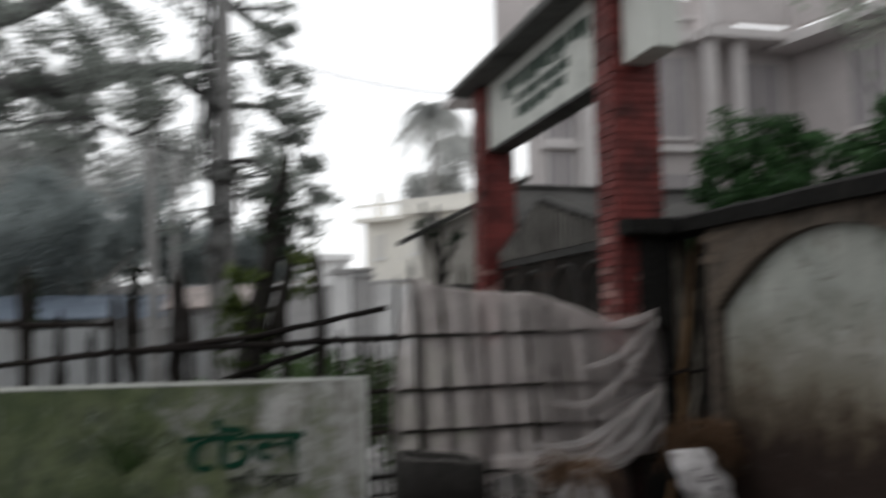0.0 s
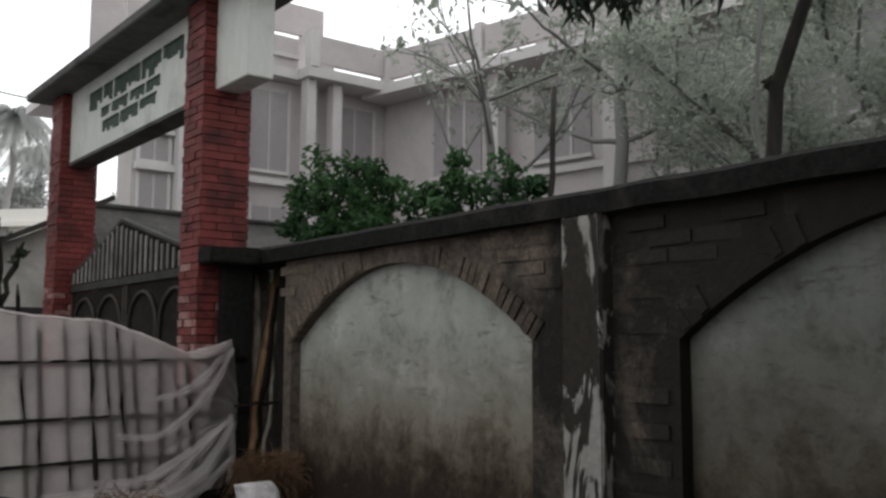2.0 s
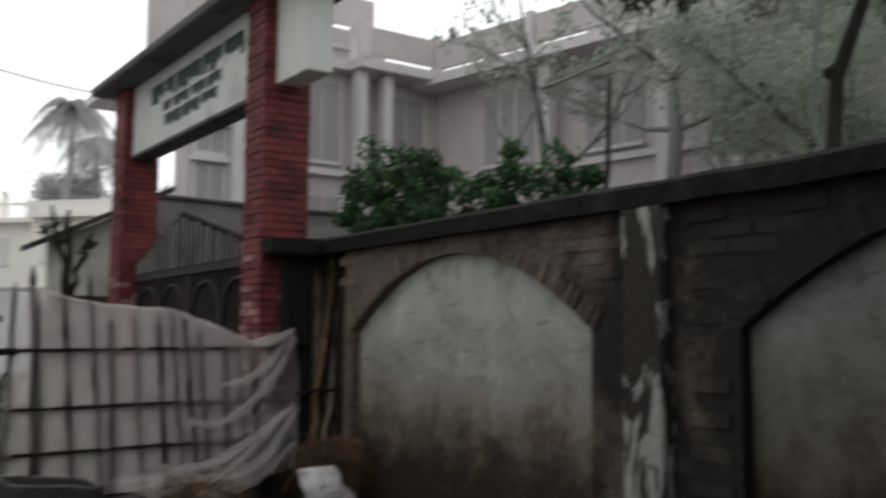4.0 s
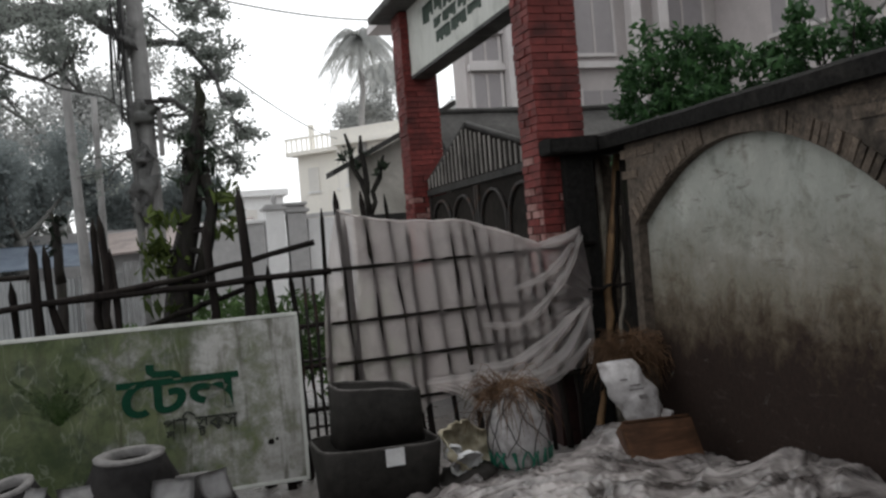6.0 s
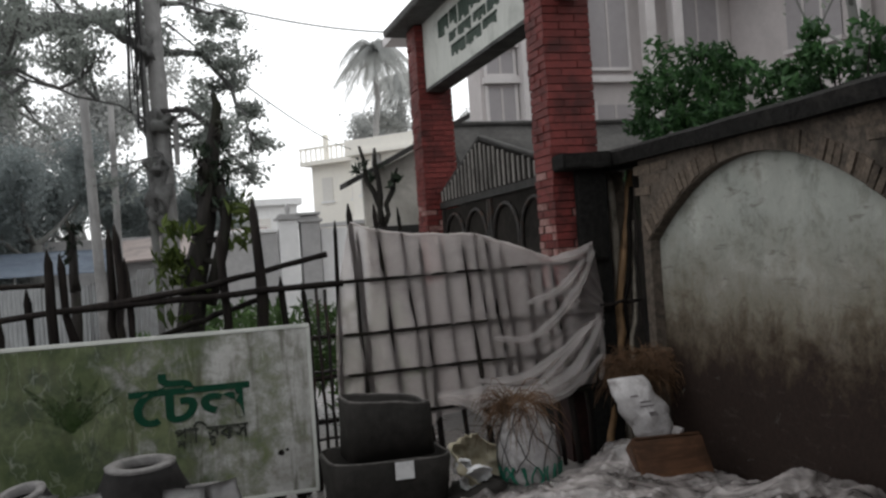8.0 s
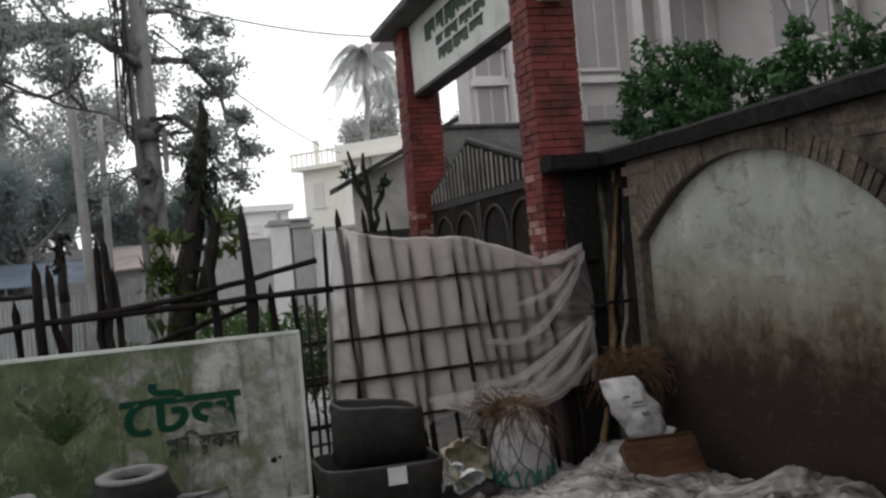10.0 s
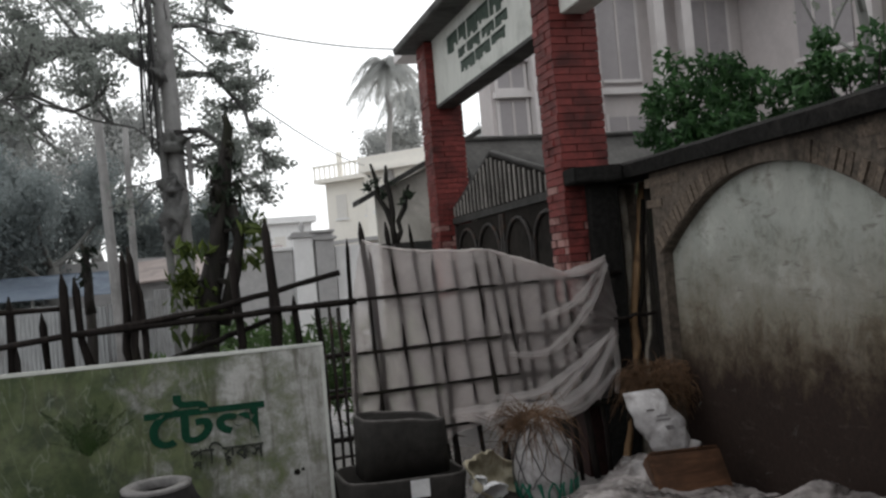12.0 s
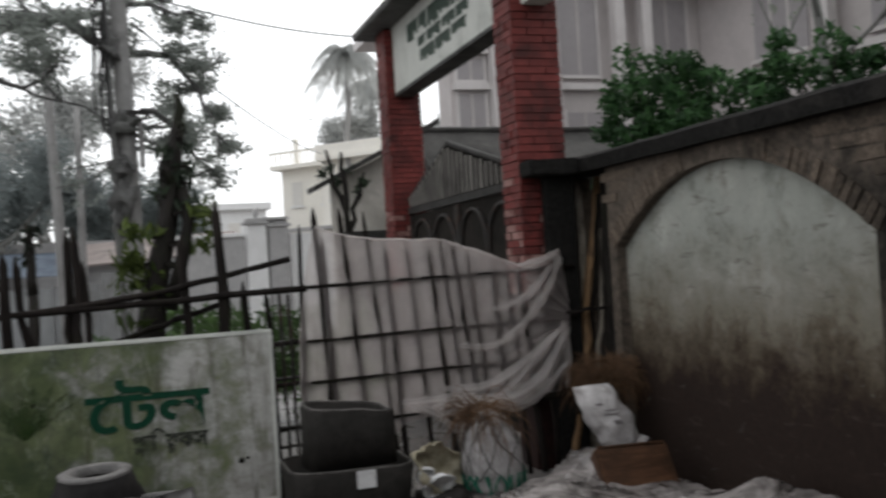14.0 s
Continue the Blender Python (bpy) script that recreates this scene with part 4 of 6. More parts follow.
def tub(x0, x1, y0, y1, z0, z1, flare, label, wavy=0.0):
    """A soft rubber tub: an open, rounded-oblong wall with thickness and a floor."""
    t = thing("rubber_tub", label, "tub", ((x0 + x1) / 2, (y0 + y1) / 2, z0), "stack of tubs")
    cx, cy, rx, ry = (x0 + x1) / 2, (y0 + y1) / 2, (x1 - x0) / 2, (y1 - y0) / 2
    n = 40

    def ring(bm, k, z, inset, dip):
        out = []
        for i in range(n):
            a = 2 * math.pi * i / n
            ca, sa = math.cos(a), math.sin(a)
            e = (abs(ca) ** 5 + abs(sa) ** 5) ** (-1 / 5)
            wob = wavy * dip * (0.5 + 0.5 * ca) ** 1.5 + wavy * 0.3 * dip * 0.4 * noise.noise(Vector((ca * 2, sa * 2, z0)))
            out.append(bm.verts.new((cx + (rx * k - inset) * e * ca, cy + (ry * k - inset) * e * sa, z - wob)))
        return out

    bm = bmesh.new()
    h = z1 - z0
    rings = [ring(bm, 1 - flare, z0, 0, 0), ring(bm, 1 - flare * 0.5, z0 + h * 0.5, 0, 0.2), ring(bm, 1, z1 - 0.01, -0.006, 1), ring(bm, 1, z1, 0.006, 1), ring(bm, 1, z1 - 0.006, 0.02, 1), ring(bm, 1 - flare, z0 + 0.03, 0.025, 0)]
    for r0, r1 in zip(rings, rings[1:]):
        for k in range(n):
            f = bm.faces.new((r0[k], r0[(k + 1) % n], r1[(k + 1) % n], r1[k]))
            f.smooth = True
    bm.faces.new(rings[0][::-1])
    bm.faces.new(rings[-1])
    lip = [tuple(v.co) for v in rings[3]]
    part("body", bm, M_TUB, t)
    part("rim", tube(lip + lip[:1], 0.010, 6, 0.05, caps=False), M_TUBRIM, t, "worn paler rim")
    return t


big = tub(0.84, 1.57, 5.28, 5.88, 0.0, 0.375, 0.08, "wide black rubber tub standing on the mud", 0.02)
bm = box(1.20, 1.31, 5.268, 5.274, 0.265, 0.365)
part("label", bm, M_PAPER, big, "torn white paper label")
tub(0.97, 1.48, 5.37, 5.78, 0.366, 0.715, -0.05, "upturned black rubber tub with a sagging rim, stacked on another", 0.06)


def pot(x, y, z, r, h, lean, seed, label):
    """A flared pot lying back, with a broad flat rim round a dark mouth."""
    p = thing("planter_pot", label, "pot", (x, y, z), "dark pots by the board")
    m = Matrix.Translation((x, y, z)) @ Euler((radians(lean[0]), radians(lean[1]), radians(seed * 40))).to_matrix().to_4x4()
    n = 32

    def lathe(profile, material, name, lab=""):
        bm = bmesh.new()
        rings = []
        for rr, zz in profile:
            rings.append([bm.verts.new(m @ Vector((rr * math.cos(2 * math.pi * k / n), rr * 0.86 * math.sin(2 * math.pi * k / n), zz))) for k in range(n)])
        for a, b in zip(rings, rings[1:]):
            for k in range(n):
                f = bm.faces.new((a[k], a[(k + 1) % n], b[(k + 1) % n], b[k]))
                f.smooth = True
        if name == "body":
            bm.faces.new(rings[0][::-1])
            bm.faces.new(rings[-1])
        part(name, bm, material, p, lab)

    lathe([(r * 2.3, 0), (r * 2.05, h * 0.25), (r * 1.15, h * 0.85), (r, h - 0.006), (r * 0.66, h - 0.006), (r * 0.64, h * 0.3)], M_POT, "body")
    lathe([(r * 1.01, h - 0.012), (r * 1.03, h + 0.004), (r * 0.84, h + 0.012), (r * 0.64, h + 0.004), (r * 0.63, h - 0.04)], M_POTRIM, "rim", "pale grey flat rim")


pot(-0.19, 5.45, 0.0, 0.195, 0.51, (3, -2), 1, "tall dark flared pot with a pale grey rim")
pot(-0.72, 5.42, 0.0, 0.15, 0.45, (-8, -10), 2, "dark flared pot tipped against the board")
pot(0.15, 5.30, 0.0, 0.15, 0.36, (10, 12), 3, "dark flared pot leaning on the next")
pot(-1.05, 5.5, 0.0, 0.15, 0.47, (4, 4), 5, "dark flared pot beside the board")


def paper_flap(x, y, z, w, d, rz, tilt, seed):
    bm = bmesh.new()
    g = [[bm.verts.new((i / 6 * w - w / 2, j / 5 * d - d / 2, 0.03 * noise.noise(Vector((i * 0.5, j * 0.5, seed))))) for j in range(6)] for i in range(7)]
    for a, b in zip(g, g[1:]):
        for j in range(5):
            f = bm.faces.new((a[j], b[j], b[j + 1], a[j + 1]))
            f.smooth = True
    bmesh.ops.solidify(bm, geom=bm.faces[:], thickness=0.004)
    bmesh.ops.transform(bm, verts=bm.verts[:], matrix=pose(x, y, z, tilt, 0, rz))
    whole("paper_scrap", bm, M_CARD, "torn wet whitish card caught among the pots", "paper", "wet paper scraps")


paper_flap(-0.42, 5.22, 0.33, 0.24, 0.20, 25, 55, 1)
paper_flap(0.02, 5.12, 0.33, 0.22, 0.16, -15, 60, 2)
paper_flap(0.24, 5.14, 0.33, 0.20, 0.17, 35, 65, 3)
paper_flap(-0.70, 5.20, 0.36, 0.20, 0.2, -30, 50, 4)


def net_bag():
    b = thing("net_sack", "stuffed white plastic sack held in a dark net, green below", "sack", (2.10, 5.42, 0.05))
    bm = bmesh.new()
    n, rings = 36, []
    prof = [(0.02, 0.0), (0.13, 0.015), (0.175, 0.10), (0.185, 0.22), (0.17, 0.34), (0.13, 0.45), (0.075, 0.52), (0.03, 0.545)]
    for r, z in prof:
        rings.append([])
        for k in range(n):
            a = 2 * math.pi * k / n
            w = 1 + 0.10 * noise.noise(Vector((math.cos(a) * 2.2, math.sin(a) * 2.2, z * 7)))
            rings[-1].append(bm.verts.new((2.09 + r * w * math.cos(a) - 0.05 * z, 5.42 + r * w * 0.85 * math.sin(a), 0.06 + z)))
    for a, b2 in zip(rings, rings[1:]):
        for k in range(n):
            f = bm.faces.new((a[k], a[(k + 1) % n], b2[(k + 1) % n], b2[k]))
            f.smooth = True
    bm.faces.new(rings[0][::-1])
    bm.faces.new(rings[-1])
    part("bag", bm, M_NETBAG, b)
    # net cords
    for name, mat, z0, z1, turns, r in (("net", M_DARKNET, 0.14, 0.52, 8, 0.0035), ("lower_net", M_GREENNET, 0.01, 0.17, 18, 0.006)):
        bm = bmesh.new()
        for s in range(turns):
            for sign in (-1, 1):
                pts = []
                for i in range(15):
                    z = z0 + (z1 - z0) * i / 14
                    rr = np.interp(z, [p[1] for p in prof], [p[0] for p in prof]) * 1.06 + 0.006
                    a = 2 * math.pi * s / turns + sign * (z - z0) * (3.0 if name == "net" else 2.0)
                    a += 0.34 * noise.noise(Vector((s * 1.7, z * 7, sign)))
                    pts.append((2.09 + rr * math.cos(a) - 0.05 * z, 5.42 + rr * 0.85 * math.sin(a), 0.06 + z + 0.012 * noise.noise(Vector((s * 2.3, z * 14, sign)))))
                tube(pts, r, 4, bm=bm, caps=False)
        part(name, bm, mat, b, "green net" if mat is M_GREENNET else "dark string net")


net_bag()


def straw_heap(name, label, cx, cy, cz, rx, ry, rz, count, length, seed):
    """Loose wet stalks tumbling off a small core."""
    rnd = random.Random(seed)
    s = thing(name, label, "straw", (cx, cy, cz - rz))
    part("core", lump((cx, cy, cz - rz * 0.25), (rx * 0.72, ry * 0.72, rz * 0.7), seed, 1.2, 3), M_STRAW, s)
    bm = bmesh.new()
    for i in range(count):
        a, e = rnd.uniform(0, 2 * math.pi), rnd.uniform(-0.5, 1.0)
        p = Vector((cx + rx * math.cos(a) * math.sqrt(1 - e * e if e * e < 1 else 0), cy + ry * math.sin(a) * math.sqrt(max(0, 1 - e * e)), cz + rz * e * 0.8))
        L = length * rnd.uniform(0.4, 1.2)
        d = Vector((math.cos(a + rnd.uniform(-1.4, 1.4)), math.sin(a + rnd.uniform(-1.4, 1.4)), rnd.uniform(-0.7, 1.0))).normalized()
        pts = [p, p + d * L * 0.5, p + d * L * 0.85 + Vector((0, 0, -L * 0.22)), p + d * L + Vector((0, 0, -L * 0.55))]
        tube(pts, [0.0026, 0.0022, 0.002, 0.0012], 3, bm=bm, caps=False)
    part("loose_straw", bm, M_STRAW, s, "loose brown straw", kind="stuff")


straw_heap("straw_tuft", "tuft of wet brown coir and straw on the sack", 2.02, 5.46, 0.57, 0.09, 0.09, 0.09, 260, 0.24, 3)
straw_heap("straw_bundle", "bundle of brown wet straw behind the white sack", 3.04, 5.74, 0.67, 0.15, 0.12, 0.16, 620, 0.19, 4)


def husk():
    h = thing("palm_husk", "pale torn palm husk lying open beside the net sack", "husk", (1.80, 5.5, 0.1))
    for name, c, size, turn, seed in (("shell", (1.77, 5.44, 0.28), (0.22, 0.13, 0.16), (-30, 30, 20), 3), ("torn_skin", (1.70, 5.34, 0.20), (0.10, 0.05, 0.08), (40, -20, -15), 8), ("torn_skin", (1.63, 5.36, 0.27), (0.05, 0.04, 0.05), (30, 35, 30), 12)):
        bm = bmesh.new()
        bmesh.ops.create_icosphere(bm, subdivisions=4, radius=1.0)
        gone = [v for v in bm.verts if v.co.y < -0.15 + 0.45 * noise.noise(v.co * 2.3 + Vector((seed, 0, 0)))]
        bmesh.ops.delete(bm, geom=gone, context="VERTS")
        for v in bm.verts:
            k = 1 + 0.30 * noise.noise(v.co * 2.0 + Vector((seed, 2, 0))) + 0.16 * noise.noise(v.co * 5.5 + Vector((0, seed, 1)))
            v.co = Vector((v.co.x * size[0] * k, v.co.y * size[1] * k, v.co.z * size[2] * k))
        for f in bm.faces:
            f.smooth = True
        bmesh.ops.solidify(bm, geom=bm.faces[:], thickness=0.008)
        bmesh.ops.transform(bm, verts=bm.verts[:], matrix=pose(*c, *turn))
        part(name, bm, M_SHELL if name == "shell" else M_PAPER, h, "" if name == "shell" else "crumpled whitish inner skin")
    whole("rubbish_mound", lump((1.80, 5.46, 0.06), (0.26, 0.20, 0.11), 5, 0.6, 3), M_TUB, "dark wet heap of rubbish under the husk", "rubbish")


husk()


def white_sack():
    s = thing("cement_sack", "white woven sack leaning back against straw, faded print", "sack", (3.0, 5.42, 0.25))
    axis0, axis1 = Vector((2.82, 5.53, 0.665)), Vector((2.97, 5.40, 0.25))
    d = (axis1 - axis0).normalized()
    side = Vector((0.955, -0.285, 0.06)).normalized()
    deep = d.cross(side).normalized()
    bm = bmesh.new()
    n, rings = 32, []
    for i in range(17):
        v = i / 16
        p = axis0.lerp(axis1, v)
        w = 0.125 * (0.90 + 0.22 * math.sin(math.pi * v)) * (1.0 if v < 0.93 else 0.85)
        t = 0.11 * (0.45 + 0.75 * math.sin(math.pi * min(1, v + 0.07)) ** 0.6)
        ring = []
        for k in range(n):
            a = 2 * math.pi * k / n
            e = (abs(math.cos(a)) ** 2.3 + abs(math.sin(a)) ** 2.3) ** (-1 / 2.3)
            f = 1 + 0.20 * noise.noise(Vector((math.cos(a) * 2, math.sin(a) * 2, v * 5))) + 0.05 * noise.noise(Vector((math.cos(a) * 6, math.sin(a) * 6, v * 14)))
            ring.append(bm.verts.new(p + side * (w * e * math.cos(a) * f) + deep * (t * e * math.sin(a) * f)))
        rings.append(ring)
    for a, b in zip(rings, rings[1:]):
        for k in range(n):
            f = bm.faces.new((a[k], a[(k + 1) % n], b[(k + 1) % n], b[k]))
            f.smooth = True
    bm.faces.new(rings[0][::-1])
    bm.faces.new(rings[-1])
    bmesh.ops.recalc_face_normals(bm, faces=bm.faces[:])
    part("bag", bm, M_SACK, s)
    front = -deep if deep.y > 0 else deep
    for k, (u, v, w, h) in enumerate(((0.02, 0.40, 0.07, 0.012), (0.015, 0.46, 0.09, 0.010), (0.03, 0.58, 0.05, 0.03), (-0.03, 0.30, 0.05, 0.012))):
        c = axis0.lerp(axis1, v) + side * u + front * 0.134
        bm = bmesh.new()
        bm.faces.new([bm.verts.new(c + side * (w * a) + d * (h * b)) for a, b in ((-0.5, -0.5), (0.5, -0.5), (0.5, 0.5), (-0.5, 0.5))])
        bmesh.ops.solidify(bm, geom=bm.faces[:], thickness=0.004)
        part("print_bar", bm, M_PRINT, s, "faded grey print")
    bm = lump((3.06, 5.40, 0.30), (0.10, 0.07, 0.05), 4, 0.7, 2)
    part("folded_flap", bm, M_SACK, s)


white_sack()


def crate():
    """A shallow tray of wet boards, tipped towards the street."""
    c = thing("wooden_crate", "shallow brown wooden box tipped on the tarpaulin", "crate", (2.85, 5.12, 0.2))
    m = pose(2.80, 5.00, 0.19, 0, 1, -3) @ pose(0, 0, 0, -34, 0, 0)
    W, D, H = 0.46, 0.18, 0.30

    def plank(x0, x1, y0, y1, z0, z1, name):
        bm = box(x0, x1, y0, y1, z0, z1, 0.004)
        bmesh.ops.transform(bm, verts=bm.verts[:], matrix=m)
        part(name, bm, M_WOOD, c)

    plank(-W / 2 + 0.002, W / 2 - 0.002, -D / 2, -D / 2 + 0.018, -H / 2, H / 2 - 0.002, "front_panel")
    plank(-W / 2 - 0.006, -W / 2 + 0.022, -D / 2 - 0.008, -D / 2 - 0.001, -H / 2, H / 2, "corner_batten")
    plank(-W / 2 + 0.024, W / 2, -D / 2 - 0.007, -D / 2 - 0.001, -H / 2, -H / 2 + 0.02, "bottom_batten")
    plank(-W / 2, W / 2, D / 2 - 0.018, D / 2, -H / 2, H / 2, "back_plank")
    plank(-W / 2 + 0.001, -W / 2 + 0.02, -D / 2 + 0.02, D / 2 - 0.02, -H / 2, H / 2, "side_plank")
    plank(W / 2 - 0.02, W / 2 - 0.001, -D / 2 + 0.02, D / 2 - 0.02, -H / 2, H / 2, "side_plank")
    plank(-W / 2 + 0.02, W / 2 - 0.02, -D / 2 + 0.02, D / 2 - 0.02, -H / 2, -H / 2 + 0.015, "bottom_plank")
    plank(-W / 2 + 0.012, W / 2 - 0.012, -D / 2 - 0.004, D / 2 + 0.002, H / 2 + 0.001, H / 2 + 0.016, "lid")


crate()


def poles_by_wall():
    def pole(name, label, a, b, r, mat, nodes, seed):
        pts = bent(a, b, 14, 0.02, seed)
        rad = []
        for i in range(15):
            rad.append(r * (1.12 if nodes and i % 4 == 2 else 1.0) * (1.05 - 0.15 * i / 14))
        whole(name, tube(pts, rad, 9, 0.05, seed=seed), mat, label, "pole", "poles against the wall")

    pole("bamboo_pole", "thick tan bamboo pole leaning by the wall's end", (2.99, 6.20, 0.0), (3.40, 6.34, 2.08), 0.032, M_BAMBOO, True, 1)
    pole("wooden_pole", "pale bleached pole standing upright in the gap", (3.23, 6.30, 0.0), (3.25, 6.40, 2.06), 0.030, M_PALEPOLE, False, 2)
    pole("wooden_pole", "dark weathered pole standing by the wall's end", (3.36, 6.10, 0.0), (3.37, 6.2, 2.04), 0.040, M_BARK, False, 3)
    pole("bamboo_pole", "thin bamboo leaning behind the sheet's edge", (3.05, 6.36, 0.0), (3.14, 6.40, 1.75), 0.022, M_BAMBOO, True, 4)
    pole("wooden_pole", "thin pale stick beside the bamboo", (3.22, 6.22, 0.0), (3.34, 6.26, 1.7), 0.016, M_PALEPOLE, False, 5)
    pole("wooden_pole", "dark stick leaning in the wall's gap", (3.14, 6.3, 0.0), (3.33, 6.22, 1.95), 0.020, M_STAKE, False, 6)
    pole("wooden_pole", "dark stick lying across the poles", (2.98, 6.16, 1.10), (3.44, 6.15, 1.13), 0.014, M_STAKE, False, 7)


poles_by_wall()


# ---- trees and shoots just behind the fence ----
def pollard():
    t = thing("pollarded_tree", "dark lopped tree trunk hung with climbing leaves", "tree", (0.12, 7.0, 0))
    pts = [(0.10, 7.0, -0.1), (0.13, 7.0, 0.6), (0.17, 7.0, 1.1), (0.22, 7.01, 1.5), (0.31, 7.0, 1.9), (0.37, 7.0, 2.2), (0.38, 7.0, 2.4), (0.42, 7.0, 2.58), (0.44, 7.0, 2.72), (0.425, 7.0, 2.83)]
    part("trunk", tube(pts, [0.12, 0.105, 0.095, 0.08, 0.06, 0.07, 0.055, 0.032, 0.034, 0.02], 12, 0.34, seed=4), M_BARK, t)
    rag = random.Random(14)
    for i in range(16):
        z = rag.uniform(1.5, 2.72)
        x = float(np.interp(z, [1.5, 1.9, 2.2, 2.4, 2.72], [0.22, 0.31, 0.37, 0.38, 0.44]))
        sx = rag.choice((-1, 1)) * float(np.interp(z, [1.5, 2.4, 2.5, 2.72], [0.07, 0.055, 0.03, 0.026]))
        part("bark_shred", tube([(x + sx * 0.6, 6.96, z), (x + sx * 1.5, 6.94, z + rag.uniform(-0.02, 0.04)), (x + sx * rag.uniform(1.3, 2.0), 6.93, z - rag.uniform(0.04, 0.12))], [0.022, 0.016, 0.004], 5, 0.3, seed=i), M_BARK, t)
    part("limb", tube([(0.30, 6.98, 1.3), (0.42, 6.95, 1.7), (0.46, 6.95, 1.95), (0.42, 6.97, 2.15)], [0.05, 0.045, 0.04, 0.05], 8, 0.2, seed=5), M_BARK, t)
    part("stub", tube([(0.36, 6.97, 2.2), (0.31, 6.94, 2.32), (0.29, 6.93, 2.26)], [0.05, 0.03, 0.012], 7, 0.2, seed=6), M_BARK, t)
    rnd = random.Random(3)
    spots = [(0.38 + rnd.uniform(-0.10, 0.12), 6.95 + rnd.uniform(-0.08, 0.08), rnd.uniform(2.0, 2.45), 0.07) for _ in range(16)]
    leaves("dry_foliage", spots, M_LEAF_DARK, 0.12, 8, t, seed=3, droop=1.4, narrow=0.3)
    spots = [(0.50 + rnd.uniform(-0.14, 0.12), 6.93 + rnd.uniform(-0.1, 0.1), rnd.uniform(1.72, 2.05), 0.09) for _ in range(9)]
    spots += [(0.12 + rnd.uniform(-0.14, 0.10), 6.92, rnd.uniform(1.2, 1.9), 0.08) for _ in range(26)]
    leaves("creeper", spots, M_LEAF_NEAR, 0.12, 7, t, seed=4, droop=1.3, narrow=0.34, label="hanging yellow-green leaves")


pollard()


def shoot(name, label, base, tips, r, seed, leaf=0):
    t = thing(name, label, "tree", base)
    bm = bmesh.new()
    b = Vector(base)
    fork = b + (Vector(tips[0]) - b) * 0.72
    fork.x = b.x
    tube(bent(b - Vector((0, 0, 0.1)), fork, 6, 0.02, seed), [r * (1.2 - 0.06 * i) for i in range(7)], 8, 0.15, bm=bm, seed=seed)
    for i, tip in enumerate(tips):
        tube(bent(fork, tip, 5, 0.03, seed + i + 1), [r * 0.8, r * 0.7, r * 0.62, r * 0.66, r * 0.6, r * 0.3], 7, 0.25, bm=bm, seed=seed + i)
    part("stem", bm, M_BARK, t)
    if leaf:
        rnd = random.Random(seed)
        spots = [(tip[0] + rnd.uniform(-0.06, 0.06), tip[1], tip[2] - rnd.uniform(0.02, 0.3), 0.07) for tip in tips for _ in range(leaf)]
        leaves("foliage", spots, M_LEAF_DARK, 0.10, 8, t, seed=seed, narrow=0.35, droop=0.6)


shoot("lopped_sapling", "bare lopped sapling with stubby forked tips", (1.86, 8.0, 0), [(1.69, 8.0, 2.54), (1.83, 8.02, 2.52), (2.02, 8.0, 2.34)], 0.036, 21, 2)
shoot("lopped_sapling", "short lopped stump with a knobbly head", (-0.68, 8.0, 0), [(-0.71, 8.0, 2.02), (-0.66, 8.0, 1.99)], 0.05, 25, 3)
shoot("lopped_sapling", "lopped stump behind the stake fence", (-1.45, 7.8, 0), [(-1.48, 7.8, 1.98), (-1.42, 7.8, 1.9)], 0.05, 29, 3)


def weeds():
    rnd = random.Random(12)
    spots = [(rnd.uniform(0.3, 2.3), rnd.uniform(9.0, 10.4), rnd.uniform(0.1, 1.12), 0.24) for _ in range(80)]
    spots += [(rnd.uniform(-0.4, 0.3), rnd.uniform(8.6, 9.6), rnd.uniform(0.05, 0.9), 0.2) for _ in range(20)]
    ob = leaves("weeds", spots, M_GRASS, 0.16, 40, None, seed=6, droop=-0.6, narrow=0.22)
    tagged(ob, "green weeds growing behind the fence", "weeds", kind="stuff")


weeds()


# ---- behind the wall: hedge, trees and school building ----
def bush(name, label, cx, cy, rx, ry, z0, z1, count, per, seed, size=0.085):
    t = thing(name, label, "bush", (cx, cy, 0))
    rnd = random.Random(seed)
    bm = bmesh.new()
    tube(bent((cx, cy, -0.1), (cx, cy, z0 + 0.2), 4, 0.05, seed), [0.05, 0.045, 0.04, 0.035, 0.03], 7, 0.15, bm=bm)
    spots = []
    for i in range(count):
        a, e = rnd.uniform(0, 6.283), rnd.uniform(-1, 1)
        k = rnd.random() ** 0.4
        x, y = cx + rx * k * math.cos(a) * math.sqrt(1 - e * e), cy + ry * k * math.sin(a) * math.sqrt(1 - e * e)
        z = (z0 + z1) / 2 + (z1 - z0) / 2 * e * k * (1 + 0.35 * noise.noise(Vector((x * 2.2, y * 2.2, seed))))
        spots.append((x, y, z, rnd.uniform(0.09, 0.19)))
        if i % 4 == 0:
            tube([(cx, cy, z0), ((cx + x) / 2, (cy + y) / 2, (z0 + z) / 2 + 0.05), (x, y, z)], [0.018, 0.012, 0.006], 5, bm=bm, caps=False)
    part("stem", bm, M_BARK, t)
    leaves("crown", spots, M_LEAF_HEDGE, size, per, t, seed=seed)


bush("garden_bush", "dense dark green bush above the wall", 4.85, 7.75, 0.55, 0.92, 1.5, 3.38, 130, 75, 41)
bush("garden_bush", "lower dark green bush above the wall", 4.9, 5.75, 0.5, 0.80, 1.4, 3.02, 100, 75, 42)
bush("garden_bush", "thin bush joining the hedge behind the wall", 5.1, 6.75, 0.4, 0.7, 1.2, 2.95, 70, 70, 43)


